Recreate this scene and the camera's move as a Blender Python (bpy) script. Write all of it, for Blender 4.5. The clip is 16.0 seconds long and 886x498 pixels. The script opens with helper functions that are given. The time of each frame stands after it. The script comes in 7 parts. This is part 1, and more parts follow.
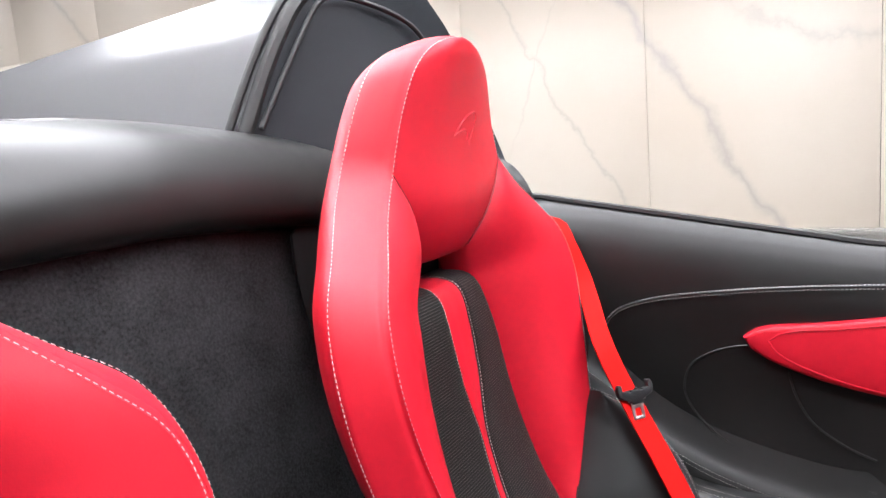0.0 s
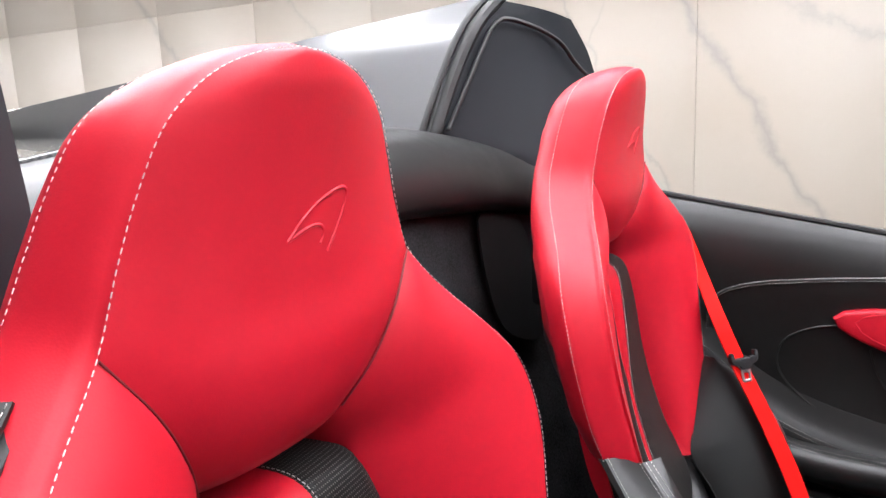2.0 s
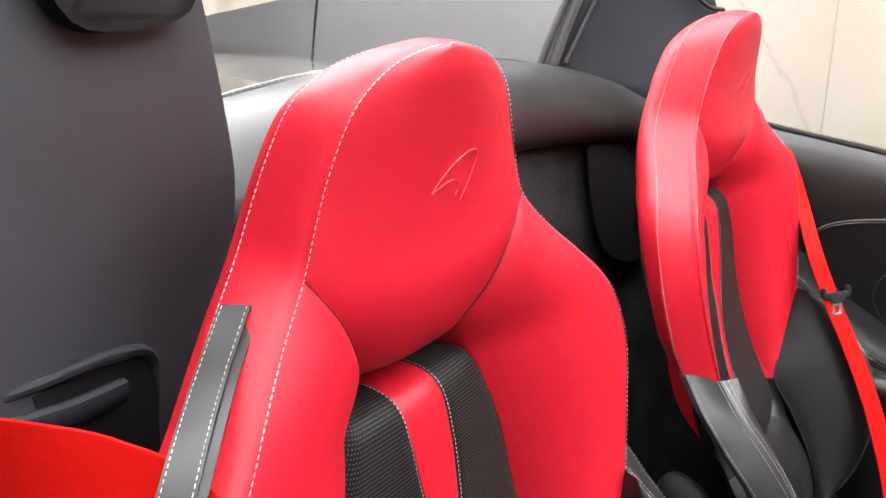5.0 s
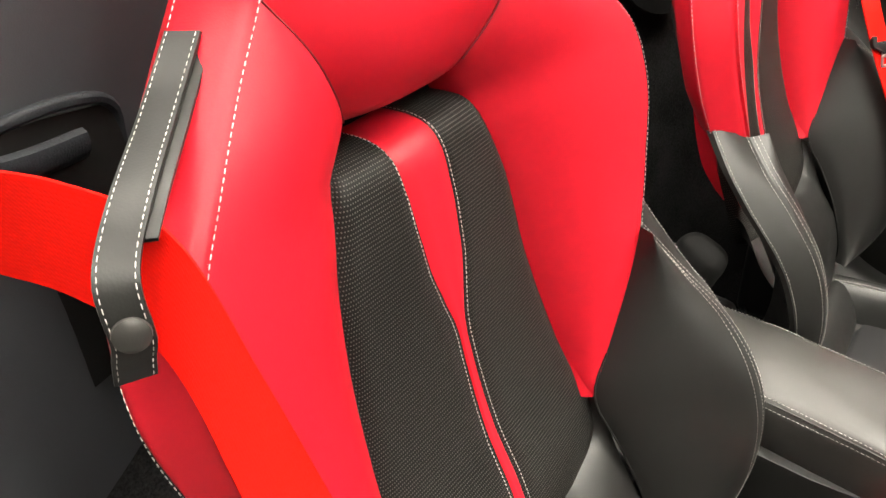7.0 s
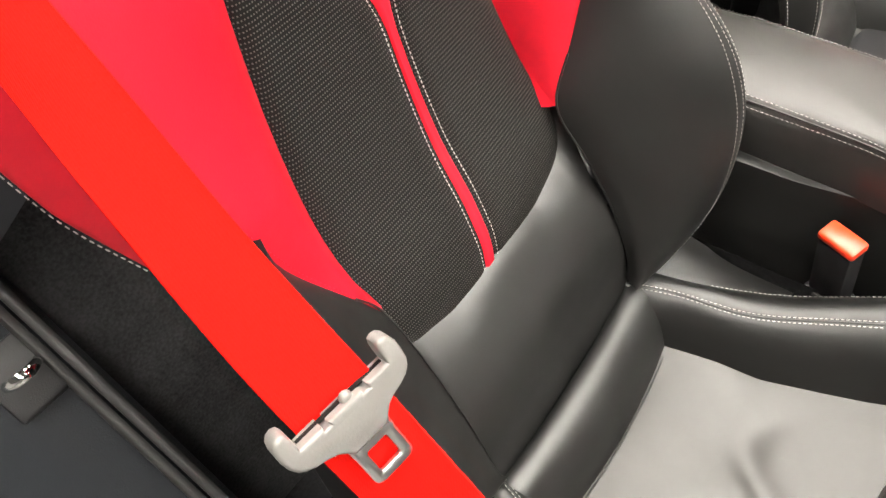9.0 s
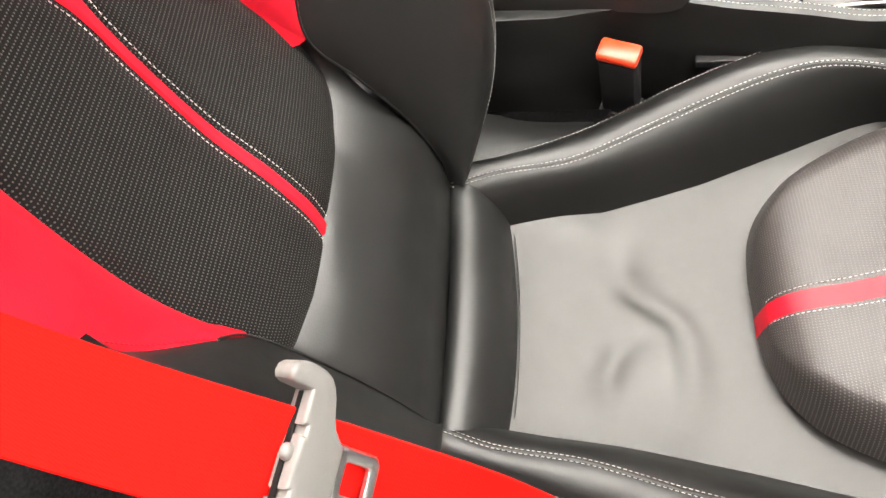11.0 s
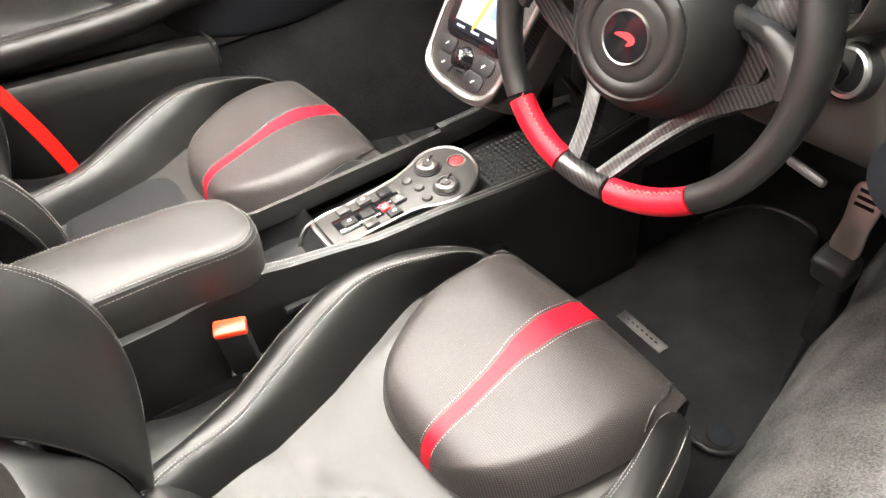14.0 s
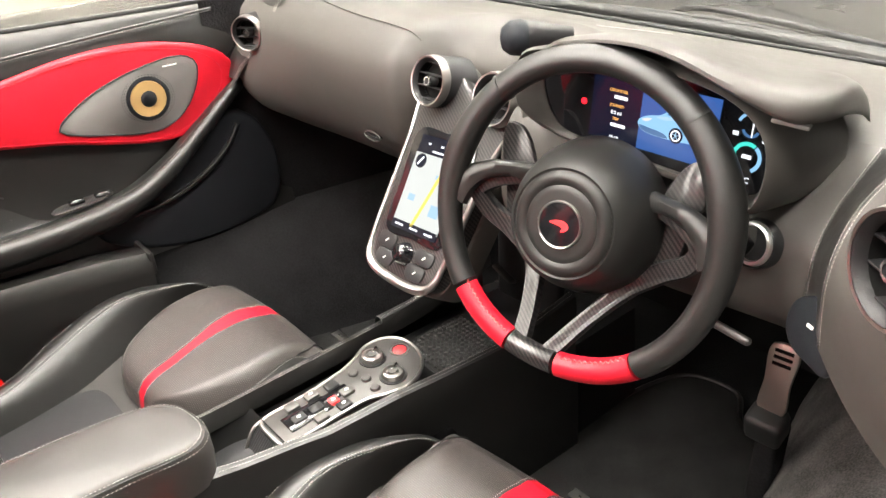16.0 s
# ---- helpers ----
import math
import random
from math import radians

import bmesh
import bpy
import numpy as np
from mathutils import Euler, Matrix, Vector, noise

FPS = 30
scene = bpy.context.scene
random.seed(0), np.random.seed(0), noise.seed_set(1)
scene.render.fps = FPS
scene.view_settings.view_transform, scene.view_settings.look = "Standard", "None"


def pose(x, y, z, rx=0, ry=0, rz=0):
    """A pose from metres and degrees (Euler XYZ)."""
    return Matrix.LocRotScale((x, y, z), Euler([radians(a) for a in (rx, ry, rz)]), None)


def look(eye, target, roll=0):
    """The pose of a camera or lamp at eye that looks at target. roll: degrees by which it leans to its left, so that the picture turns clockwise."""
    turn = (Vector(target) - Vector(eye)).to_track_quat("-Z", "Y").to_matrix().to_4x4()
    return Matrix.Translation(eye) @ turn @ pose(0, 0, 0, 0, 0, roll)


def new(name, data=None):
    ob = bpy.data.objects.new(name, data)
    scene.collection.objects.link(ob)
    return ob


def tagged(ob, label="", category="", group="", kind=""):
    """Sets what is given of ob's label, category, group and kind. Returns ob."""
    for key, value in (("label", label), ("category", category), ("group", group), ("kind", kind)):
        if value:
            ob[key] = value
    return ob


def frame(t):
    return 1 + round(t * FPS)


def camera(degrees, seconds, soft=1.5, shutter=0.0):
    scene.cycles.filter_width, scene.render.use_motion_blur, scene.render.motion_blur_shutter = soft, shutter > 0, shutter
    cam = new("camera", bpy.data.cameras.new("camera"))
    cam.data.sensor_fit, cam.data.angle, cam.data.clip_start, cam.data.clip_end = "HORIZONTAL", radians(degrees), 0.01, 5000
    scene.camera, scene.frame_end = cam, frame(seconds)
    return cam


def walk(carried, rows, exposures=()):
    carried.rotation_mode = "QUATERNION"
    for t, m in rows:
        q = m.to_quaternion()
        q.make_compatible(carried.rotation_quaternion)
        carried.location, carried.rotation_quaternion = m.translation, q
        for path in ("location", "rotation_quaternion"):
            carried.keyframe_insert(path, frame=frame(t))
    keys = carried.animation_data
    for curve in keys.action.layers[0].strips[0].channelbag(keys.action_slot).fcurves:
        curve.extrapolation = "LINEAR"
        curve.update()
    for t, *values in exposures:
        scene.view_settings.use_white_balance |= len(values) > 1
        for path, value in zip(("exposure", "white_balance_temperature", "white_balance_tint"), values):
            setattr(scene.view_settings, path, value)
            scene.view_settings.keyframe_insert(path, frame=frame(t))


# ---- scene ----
cam = camera(61.0, 16.0)
PATH = [
    (0, (0.399, 0.708, 0.965), (-1.313, -0.276, 0.652), -4.5),
    (0.5, (0.44, 0.691, 0.966), (-1.275, -0.288, 0.652), -4.1),
    (1, (0.522, 0.668, 0.967), (-1.194, -0.312, 0.658), -3.6),
    (1.5, (0.605, 0.64, 0.998), (-1.098, -0.35, 0.654), -3.1),
    (2, (0.687, 0.629, 1.026), (-0.992, -0.391, 0.647), -2.4),
    (2.5, (0.751, 0.638, 1.051), (-0.887, -0.429, 0.627), -1.7),
    (3, (0.788, 0.657, 1.064), (-0.781, -0.486, 0.584), -1.5),
    (3.2, (0.786, 0.661, 1.07), (-0.762, -0.503, 0.568), -1.3),
    (5.3, (0.78, 0.689, 1.09), (-0.653, -0.534, 0.418), -1.5),
    (5.5, (0.777, 0.689, 1.092), (-0.637, -0.531, 0.376), -1.6),
    (6, (0.766, 0.686, 1.084), (-0.592, -0.512, 0.235), -2.0),
    (6.5, (0.752, 0.682, 1.06), (-0.537, -0.487, 0.075), -3.2),
    (7, (0.737, 0.679, 1.031), (-0.47, -0.454, -0.092), -4.4),
    (7.5, (0.722, 0.682, 1.003), (-0.405, -0.401, -0.244), -5.6),
    (8, (0.707, 0.7, 0.97), (-0.329, -0.349, -0.381), -7.6),
    (8.5, (0.702, 0.704, 0.943), (-0.251, -0.287, -0.509), -9.4),
    (9, (0.696, 0.7, 0.925), (-0.187, -0.216, -0.618), -11.0),
    (9.2, (0.688, 0.714, 0.929), (-0.141, -0.192, -0.65), -13.3),
    (11.3, (0.673, 0.63, 0.883), (-0.308, 0.393, -0.843), -15.9),
    (11.5, (0.668, 0.632, 0.888), (-0.327, 0.479, -0.84), -14.2),
    (12, (0.685, 0.656, 0.887), (-0.416, 0.625, -0.782), -12.7),
    (12.5, (0.721, 0.646, 0.91), (-0.446, 0.768, -0.71), -10.6),
    (13, (0.787, 0.631, 0.959), (-0.456, 0.904, -0.583), -8.1),
    (13.5, (0.815, 0.607, 0.996), (-0.441, 1.108, -0.478), -5.9),
    (14, (0.818, 0.578, 1.023), (-0.436, 1.319, -0.348), -4.3),
    (14.5, (0.814, 0.551, 1.048), (-0.463, 1.469, -0.187), -4.0),
    (15, (0.813, 0.53, 1.053), (-0.49, 1.548, -0.072), -3.6),
    (15.5, (0.816, 0.523, 1.048), (-0.511, 1.603, 0.012), -3.2),
    (16, (0.824, 0.518, 1.04), (-0.525, 1.635, 0.075), -2.9),
]
EXPOSURES = [
    (0, -0.25, 5880, 14), (0.5, -0.32, 5880, 14), (1.0, -0.36, 5880, 14), (1.5, -0.50, 5880, 14), (2.0, -0.46, 5880, 14), (2.5, -0.38, 5880, 14), (3.0, -0.28, 5880, 14), (5.5, -0.14, 6200, 12), (6.0, -0.06, 6350, 11), (6.5, 0.02, 6750, 8), (7.0, 0.10, 7000, 7), (8.0, 0.25, 7000, 7), (9.0, 0.35, 6750, 9), (11.5, 0.38, 6650, 10), (12.5, 0.54, 6650, 10), (14.0, 0.88, 6650, 10), (15.0, 0.82, 6700, 10), (16.0, 0.66, 6750, 10),
]
walk(cam, [(t, look(eye, target, roll)) for t, eye, target, roll in PATH], EXPOSURES)
# ---- world and lights ----
world = bpy.data.worlds.new("world")
scene.world = world
world.use_nodes = True
world.node_tree.nodes["Background"].inputs[0].default_value = (0.95, 0.93, 0.9, 1)
world.node_tree.nodes["Background"].inputs[1].default_value = 0.02


# ---- materials ----
def nodes_of(name):
    m = bpy.data.materials.new(name)
    m.use_nodes = True
    nt = m.node_tree
    return m, nt, nt.nodes["Principled BSDF"]


def mixcol(nt, fac, a, b):
    n = nt.nodes.new("ShaderNodeMix")
    n.data_type = "RGBA"
    for sock, val in ((n.inputs[0], fac), (n.inputs[6], a), (n.inputs[7], b)):
        if hasattr(val, "is_output"):
            nt.links.new(val, sock)
        elif sock is n.inputs[0]:
            sock.default_value = val
        else:
            sock.default_value = (*val, 1)
    return n.outputs[2]


def tex(nt, kind, scale, coord="Object", **kw):
    c = nt.nodes.new("ShaderNodeTexCoord")
    n = nt.nodes.new("ShaderNodeTex" + kind)
    n.inputs["Scale"].default_value = scale
    for k, v in kw.items():
        n.inputs[k].default_value = v
    nt.links.new(c.outputs[coord], n.inputs["Vector"])
    return n


def mth(nt, op, a, b=0.0, c=None):
    n = nt.nodes.new("ShaderNodeMath")
    n.operation = op
    for i, v in enumerate((a, b) if c is None else (a, b, c)):
        if hasattr(v, "is_output"):
            nt.links.new(v, n.inputs[i])
        else:
            n.inputs[i].default_value = v
    return n.outputs[0]


def ramp(nt, val, lo, hi, a=0.0, b=1.0):
    n = nt.nodes.new("ShaderNodeMapRange")
    nt.links.new(val, n.inputs[0])
    for i, v in enumerate((lo, hi, a, b)):
        n.inputs[i + 1].default_value = v
    return n.outputs[0]


def bump(nt, bsdf, height, strength, dist):
    b = nt.nodes.new("ShaderNodeBump")
    b.inputs["Strength"].default_value = strength
    b.inputs["Distance"].default_value = dist
    nt.links.new(height, b.inputs["Height"])
    nt.links.new(b.outputs[0], bsdf.inputs["Normal"])


def plain(name, col, rough=0.5, metal=0.0, grain=0.0, gscale=600, vary=0.12, vscale=9, coat=0.0):
    m, nt, p = nodes_of(name)
    n = tex(nt, "Noise", vscale, Detail=4.0)
    c = mixcol(nt, ramp(nt, n.outputs[0], 0.3, 0.7), [v * (1 - vary) for v in col], [min(1, v * (1 + vary)) for v in col])
    nt.links.new(c, p.inputs["Base Color"])
    p.inputs["Metallic"].default_value = metal
    p.inputs["Coat Weight"].default_value = coat
    nt.links.new(ramp(nt, n.outputs[0], 0.3, 0.7, rough - 0.05, rough + 0.05), p.inputs["Roughness"])
    if grain:
        g = tex(nt, "Noise", gscale, Detail=3.0)
        bump(nt, p, g.outputs[0], grain, 0.001)
    return m


def leather(name, col, rough=0.42, pebble=0.22, scale=700, sheen=0.0, spec=0.36):
    m, nt, p = nodes_of(name)
    big = tex(nt, "Noise", 7, Detail=3.0)
    mid = tex(nt, "Noise", 60, Detail=4.0)
    mix = mth(nt, "ADD", mth(nt, "MULTIPLY", big.outputs[0], 0.6), mth(nt, "MULTIPLY", mid.outputs[0], 0.4))
    c = mixcol(nt, ramp(nt, mix, 0.3, 0.7), [v * 0.86 for v in col], [min(1, v * 1.12) for v in col])
    nt.links.new(c, p.inputs["Base Color"])
    nt.links.new(ramp(nt, mix, 0.3, 0.7, rough - 0.06, rough + 0.06), p.inputs["Roughness"])
    p.inputs["Specular IOR Level"].default_value = spec
    v = tex(nt, "Voronoi", scale)
    w = tex(nt, "Noise", 28, Detail=3.0)
    h = mth(nt, "ADD", mth(nt, "MULTIPLY", v.outputs["Distance"], 0.5), mth(nt, "MULTIPLY", w.outputs[0], 0.9))
    bump(nt, p, h, pebble, 0.0012)
    if sheen:
        p.inputs["Sheen Weight"].default_value = sheen
    return m


def perforated(name, col, dot, pitch=0.0023, rough=0.46, row_gap=0.0035):
    """Leather punched with rows of small holes, laid out in metres along the piece."""
    m, nt, p = nodes_of(name)
    uv = nt.nodes.new("ShaderNodeUVMap")
    uv.uv_map = "metres"
    sep = nt.nodes.new("ShaderNodeSeparateXYZ")
    nt.links.new(uv.outputs[0], sep.inputs[0])
    y = mth(nt, "DIVIDE", sep.outputs[1], row_gap)
    row = mth(nt, "FLOOR", y)
    odd = mth(nt, "MULTIPLY", mth(nt, "MODULO", row, 2.0), 0.5)
    x = mth(nt, "ADD", mth(nt, "DIVIDE", sep.outputs[0], pitch), odd)
    fx = mth(nt, "SUBTRACT", mth(nt, "FRACT", x), 0.5)
    fy = mth(nt, "SUBTRACT", mth(nt, "FRACT", y), 0.5)
    d = mth(nt, "SQRT", mth(nt, "ADD", mth(nt, "POWER", mth(nt, "ABSOLUTE", fx), 2.0), mth(nt, "POWER", mth(nt, "MULTIPLY", mth(nt, "ABSOLUTE", fy), 1.35), 2.0)))
    hole = ramp(nt, d, 0.16, 0.30, 1.0, 0.0)
    n = tex(nt, "Noise", 9, Detail=4.0)
    c = mixcol(nt, ramp(nt, n.outputs[0], 0.3, 0.7), [v * 0.85 for v in col], [v * 1.15 for v in col])
    nt.links.new(mixcol(nt, hole, c, dot), p.inputs["Base Color"])
    p.inputs["Roughness"].default_value = rough
    p.inputs["Specular IOR Level"].default_value = 0.12
    g = tex(nt, "Voronoi", 700)
    h = mth(nt, "SUBTRACT", mth(nt, "MULTIPLY", g.outputs["Distance"], 0.35), mth(nt, "MULTIPLY", hole, 0.6))
    bump(nt, p, h, 0.3, 0.001)
    return m


def carbon(name):
    m, nt, p = nodes_of(name)
    c = nt.nodes.new("ShaderNodeTexCoord")
    s = nt.nodes.new("ShaderNodeSeparateXYZ")
    nt.links.new(c.outputs["Object"], s.inputs[0])
    u = mth(nt, "MULTIPLY", mth(nt, "ADD", s.outputs[0], mth(nt, "MULTIPLY", s.outputs[1], 0.5)), 480.0)
    v = mth(nt, "MULTIPLY", mth(nt, "ADD", s.outputs[2], mth(nt, "MULTIPLY", s.outputs[1], 0.7)), 480.0)
    w = mth(nt, "MODULO", mth(nt, "ADD", mth(nt, "ADD", mth(nt, "FLOOR", u), mth(nt, "FLOOR", v)), 4000.0), 4.0)
    k = mth(nt, "LESS_THAN", w, 1.5)
    nt.links.new(mixcol(nt, k, (0.004, 0.004, 0.005), (0.032, 0.030, 0.029)), p.inputs["Base Color"])
    p.inputs["Roughness"].default_value = 0.42
    p.inputs["Specular IOR Level"].default_value = 0.2
    p.inputs["Coat Weight"].default_value = 0.3
    p.inputs["Coat Roughness"].default_value = 0.12
    bump(nt, p, k, 0.15, 0.0006)
    return m


def carpet(name, col, scale=420):
    m, nt, p = nodes_of(name)
    a = tex(nt, "Noise", scale, Detail=6.0)
    b = tex(nt, "Noise", 14, Detail=5.0)
    mix = mth(nt, "ADD", mth(nt, "MULTIPLY", a.outputs[0], 0.55), mth(nt, "MULTIPLY", b.outputs[0], 0.45))
    nt.links.new(mixcol(nt, ramp(nt, mix, 0.35, 0.65), [v * 0.45 for v in col], [v * 1.9 for v in col]), p.inputs["Base Color"])
    p.inputs["Roughness"].default_value = 0.95
    p.inputs["Specular IOR Level"].default_value = 0.15
    bump(nt, p, mix, 0.8, 0.003)
    return m


def glow(name, col, strength):
    m, nt, p = nodes_of(name)
    p.inputs["Base Color"].default_value = (0, 0, 0, 1)
    p.inputs["Emission Color"].default_value = (*col, 1)
    p.inputs["Emission Strength"].default_value = strength
    p.inputs["Roughness"].default_value = 0.2
    return m


def webbing(name, col):
    """Woven belt: fine ribs across, laid out in metres."""
    m, nt, p = nodes_of(name)
    uv = nt.nodes.new("ShaderNodeUVMap")
    uv.uv_map = "metres"
    sep = nt.nodes.new("ShaderNodeSeparateXYZ")
    nt.links.new(uv.outputs[0], sep.inputs[0])
    a = mth(nt, "SINE", mth(nt, "MULTIPLY", mth(nt, "ADD", sep.outputs[0], mth(nt, "MULTIPLY", sep.outputs[1], 0.7)), 2600.0))
    b = mth(nt, "SINE", mth(nt, "MULTIPLY", sep.outputs[0], 2300.0))
    w = ramp(nt, mth(nt, "ADD", a, b), -2.0, 2.0)
    n = tex(nt, "Noise", 30, Detail=4.0)
    c = mixcol(nt, mth(nt, "MULTIPLY", mth(nt, "ADD", w, n.outputs[0]), 0.5), [v * 0.9 for v in col], [min(1, v * 1.08) for v in col])
    nt.links.new(c, p.inputs["Base Color"])
    p.inputs["Roughness"].default_value = 0.65
    p.inputs["Specular IOR Level"].default_value = 0.04
    bump(nt, p, w, 0.15, 0.0005)
    return m


def marble(name):
    """Cream slabs with soft grey veins; the large veins follow their own lines up the wall."""
    m, nt, p = nodes_of(name)
    c = nt.nodes.new("ShaderNodeTexCoord")
    s = nt.nodes.new("ShaderNodeSeparateXYZ")
    nt.links.new(c.outputs["Object"], s.inputs[0])
    wob = tex(nt, "Noise", 1.7, Detail=7.0, Roughness=0.6)
    wv = mth(nt, "SUBTRACT", wob.outputs[0], 0.5)
    fine = tex(nt, "Noise", 9, Detail=5.0)
    fv = mth(nt, "SUBTRACT", fine.outputs[0], 0.5)
    total = None
    # each vein: a*y + z = k, strength, width, from y0 to y1
    for a, k, width, power, y0, y1 in (
        (1.52, 0.63, 0.030, 0.75, -1.3, 1.2), (1.75, -0.85, 0.014, 0.5, -2.2, -0.3), (-2.6, 4.68, 0.012, 0.4, -1.42, -1.15),
        (0.25, 1.5, 0.02, 0.45, 0.0, 2.5), (1.3, -5.6, 0.03, 0.6, -6.5, -4.2), (-0.9, -2.2, 0.02, 0.35, -5.5, -2.6), (1.1, -2.4, 0.018, 0.35, -4.2, -2.1), (1.4, 3.2, 0.025, 0.6, 1.0, 3.2),
    ):
        line = mth(nt, "ADD", mth(nt, "ADD", mth(nt, "MULTIPLY", s.outputs[1], a), s.outputs[2]), -k)
        line = mth(nt, "ADD", line, mth(nt, "ADD", mth(nt, "MULTIPLY", wv, 0.55), mth(nt, "MULTIPLY", fv, 0.16)))
        v = ramp(nt, mth(nt, "ABSOLUTE", line), 0.0, width * 4.5, 1.0, 0.0)
        v = mth(nt, "MULTIPLY", mth(nt, "POWER", v, 2.0), power)
        keep = mth(nt, "MULTIPLY", ramp(nt, s.outputs[1], y0 - 0.12, y0 + 0.12), ramp(nt, s.outputs[1], y1 - 0.12, y1 + 0.12, 1.0, 0.0))
        v = mth(nt, "MULTIPLY", v, keep)
        total = v if total is None else mth(nt, "MAXIMUM", total, v)
    cloud = tex(nt, "Noise", 0.9, Detail=5.0)
    base = mixcol(nt, ramp(nt, cloud.outputs[0], 0.35, 0.65), (0.45, 0.395, 0.325), (0.48, 0.435, 0.37))
    nt.links.new(mixcol(nt, total, base, (0.30, 0.275, 0.25)), p.inputs["Base Color"])
    p.inputs["Roughness"].default_value = 0.42
    return m


M_RED = leather("red_leather", (0.41, 0.006, 0.017), 0.47, 0.06, spec=0.28)
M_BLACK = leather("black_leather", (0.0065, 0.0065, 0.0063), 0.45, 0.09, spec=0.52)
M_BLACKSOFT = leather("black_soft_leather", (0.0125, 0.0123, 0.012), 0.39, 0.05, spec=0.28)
# cushion leather, with a paler base than the other black leathers
M_SEATGREY = leather("grey_black_leather", (0.027, 0.026, 0.0245), 0.38, 0.06, spec=0.38)
M_DASH = leather("dash_leather", (0.044, 0.0412, 0.038), 0.5, 0.1, 900, spec=0.28)
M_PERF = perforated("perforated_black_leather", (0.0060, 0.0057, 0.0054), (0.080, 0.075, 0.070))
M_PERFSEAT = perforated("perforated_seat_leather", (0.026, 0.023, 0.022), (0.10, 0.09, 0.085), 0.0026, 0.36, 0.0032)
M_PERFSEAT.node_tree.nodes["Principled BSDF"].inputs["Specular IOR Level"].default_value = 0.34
M_STITCH = plain("white_thread", (0.47, 0.445, 0.42), 0.7, vary=0.1, vscale=200)
M_REDSTITCH = plain("red_thread", (0.75, 0.1, 0.1), 0.7)
M_SEAMSHADE = plain("red_seam_shade", (0.13, 0.004, 0.007), 0.6)
M_BELT = webbing("red_webbing", (0.54, 0.007, 0.005))
# footwell carpet, with the shade under the dash put into its colour
M_CARPET = carpet("shaded_black_carpet", (0.0065, 0.0065, 0.007), 240)
M_BULK = carpet("bulkhead_carpet", (0.018, 0.018, 0.019), 300)
M_MAT = carpet("mat_carpet", (0.011, 0.011, 0.011), 600)
M_SILL = carpet("grey_sill_carpet", (0.075, 0.074, 0.072), 300)
M_HOOP = leather("hoop_cover_trim", (0.025, 0.0265, 0.030), 0.46, 0.10, 900, spec=0.30)
M_PLASTIC = plain("black_plastic", (0.010, 0.010, 0.011), 0.5, grain=0.25, gscale=900)
M_TRIM = plain("grained_black_trim", (0.012, 0.0135, 0.016), 0.48, grain=0.35, gscale=700)
M_TRIM.node_tree.nodes["Principled BSDF"].inputs["Specular IOR Level"].default_value = 0.10
M_PLASTIC.node_tree.nodes["Principled BSDF"].inputs["Specular IOR Level"].default_value = 0.32
M_GLOSS = plain("gloss_black", (0.006, 0.006, 0.007), 0.08, vary=0.05)
# near-black: own colour of mesh and housing, painted shade in recesses
M_DARK = plain("black_and_recess_shade", (0.006, 0.006, 0.006), 0.8)
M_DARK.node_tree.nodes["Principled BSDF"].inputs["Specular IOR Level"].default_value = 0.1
M_ARM = leather("armrest_leather", (0.030, 0.029, 0.0275), 0.43, 0.05, spec=0.42)
M_RUBBER = plain("black_rubber", (0.012, 0.012, 0.012), 0.6, grain=0.2)
M_ALU = plain("satin_aluminium", (0.33, 0.318, 0.305), 0.36, 1.0, vary=0.06, vscale=40)
M_CHROME = plain("chrome", (0.8, 0.8, 0.8), 0.08, 1.0, vary=0.02)
M_STEEL = plain("polished_steel", (0.78, 0.78, 0.77), 0.32, 1.0, vary=0.03)
M_GREYPL = plain("grey_buckle_plastic", (0.12, 0.117, 0.111), 0.48, grain=0.1)
M_ORANGE = plain("orange_red_button", (0.80, 0.05, 0.015), 0.35)
M_CARBON = carbon("carbon_fibre")
M_GUN = plain("gunmetal_panel", (0.058, 0.056, 0.054), 0.45, 0.45, vary=0.05)
M_GRILLE = plain("grey_speaker_mesh", (0.085, 0.083, 0.08), 0.5, grain=0.4, gscale=900)
M_CONE = plain("golden_cone", (0.27, 0.175, 0.07), 0.45, grain=0.2)
M_PEDAL = plain("brushed_pedal", (0.45, 0.40, 0.36), 0.35, 0.9, vary=0.05)
M_PAINT = plain("grey_car_paint", (0.33, 0.32, 0.29), 0.22, 0.7, vary=0.03, coat=1.0)
M_WHITEPR = plain("white_print", (0.75, 0.75, 0.72), 0.5)
M_MARBLE = marble("cream_marble")
M_WALL = plain("grey_wall", (0.24, 0.237, 0.233), 0.7, vary=0.03, vscale=1)
M_CEIL = plain("grey_ceiling", (0.20, 0.20, 0.195), 0.8, vary=0.02, vscale=1)
M_TILE = plain("polished_floor_tile", (0.10, 0.097, 0.092), 0.3, vary=0.08, vscale=1.5)
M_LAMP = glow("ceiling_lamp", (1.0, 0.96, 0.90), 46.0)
M_SCREENBLUE = glow("display_blue", (0.03, 0.09, 0.30), 1.0)
M_SCREENDARK = glow("display_dark", (0.004, 0.006, 0.018), 1.0)
M_MAP = glow("map_ground", (0.62, 0.66, 0.66), 0.9)
M_MAPROAD = glow("map_road", (0.85, 0.70, 0.15), 0.9)
M_MAPWATER = glow("map_water", (0.35, 0.55, 0.75), 0.9)
M_TEXT = glow("display_white", (0.85, 0.9, 1.0), 1.2)
M_TEXTO = glow("display_orange", (0.85, 0.45, 0.12), 1.0)
M_CYAN = glow("display_teal", (0.05, 0.62, 0.55), 1.0)
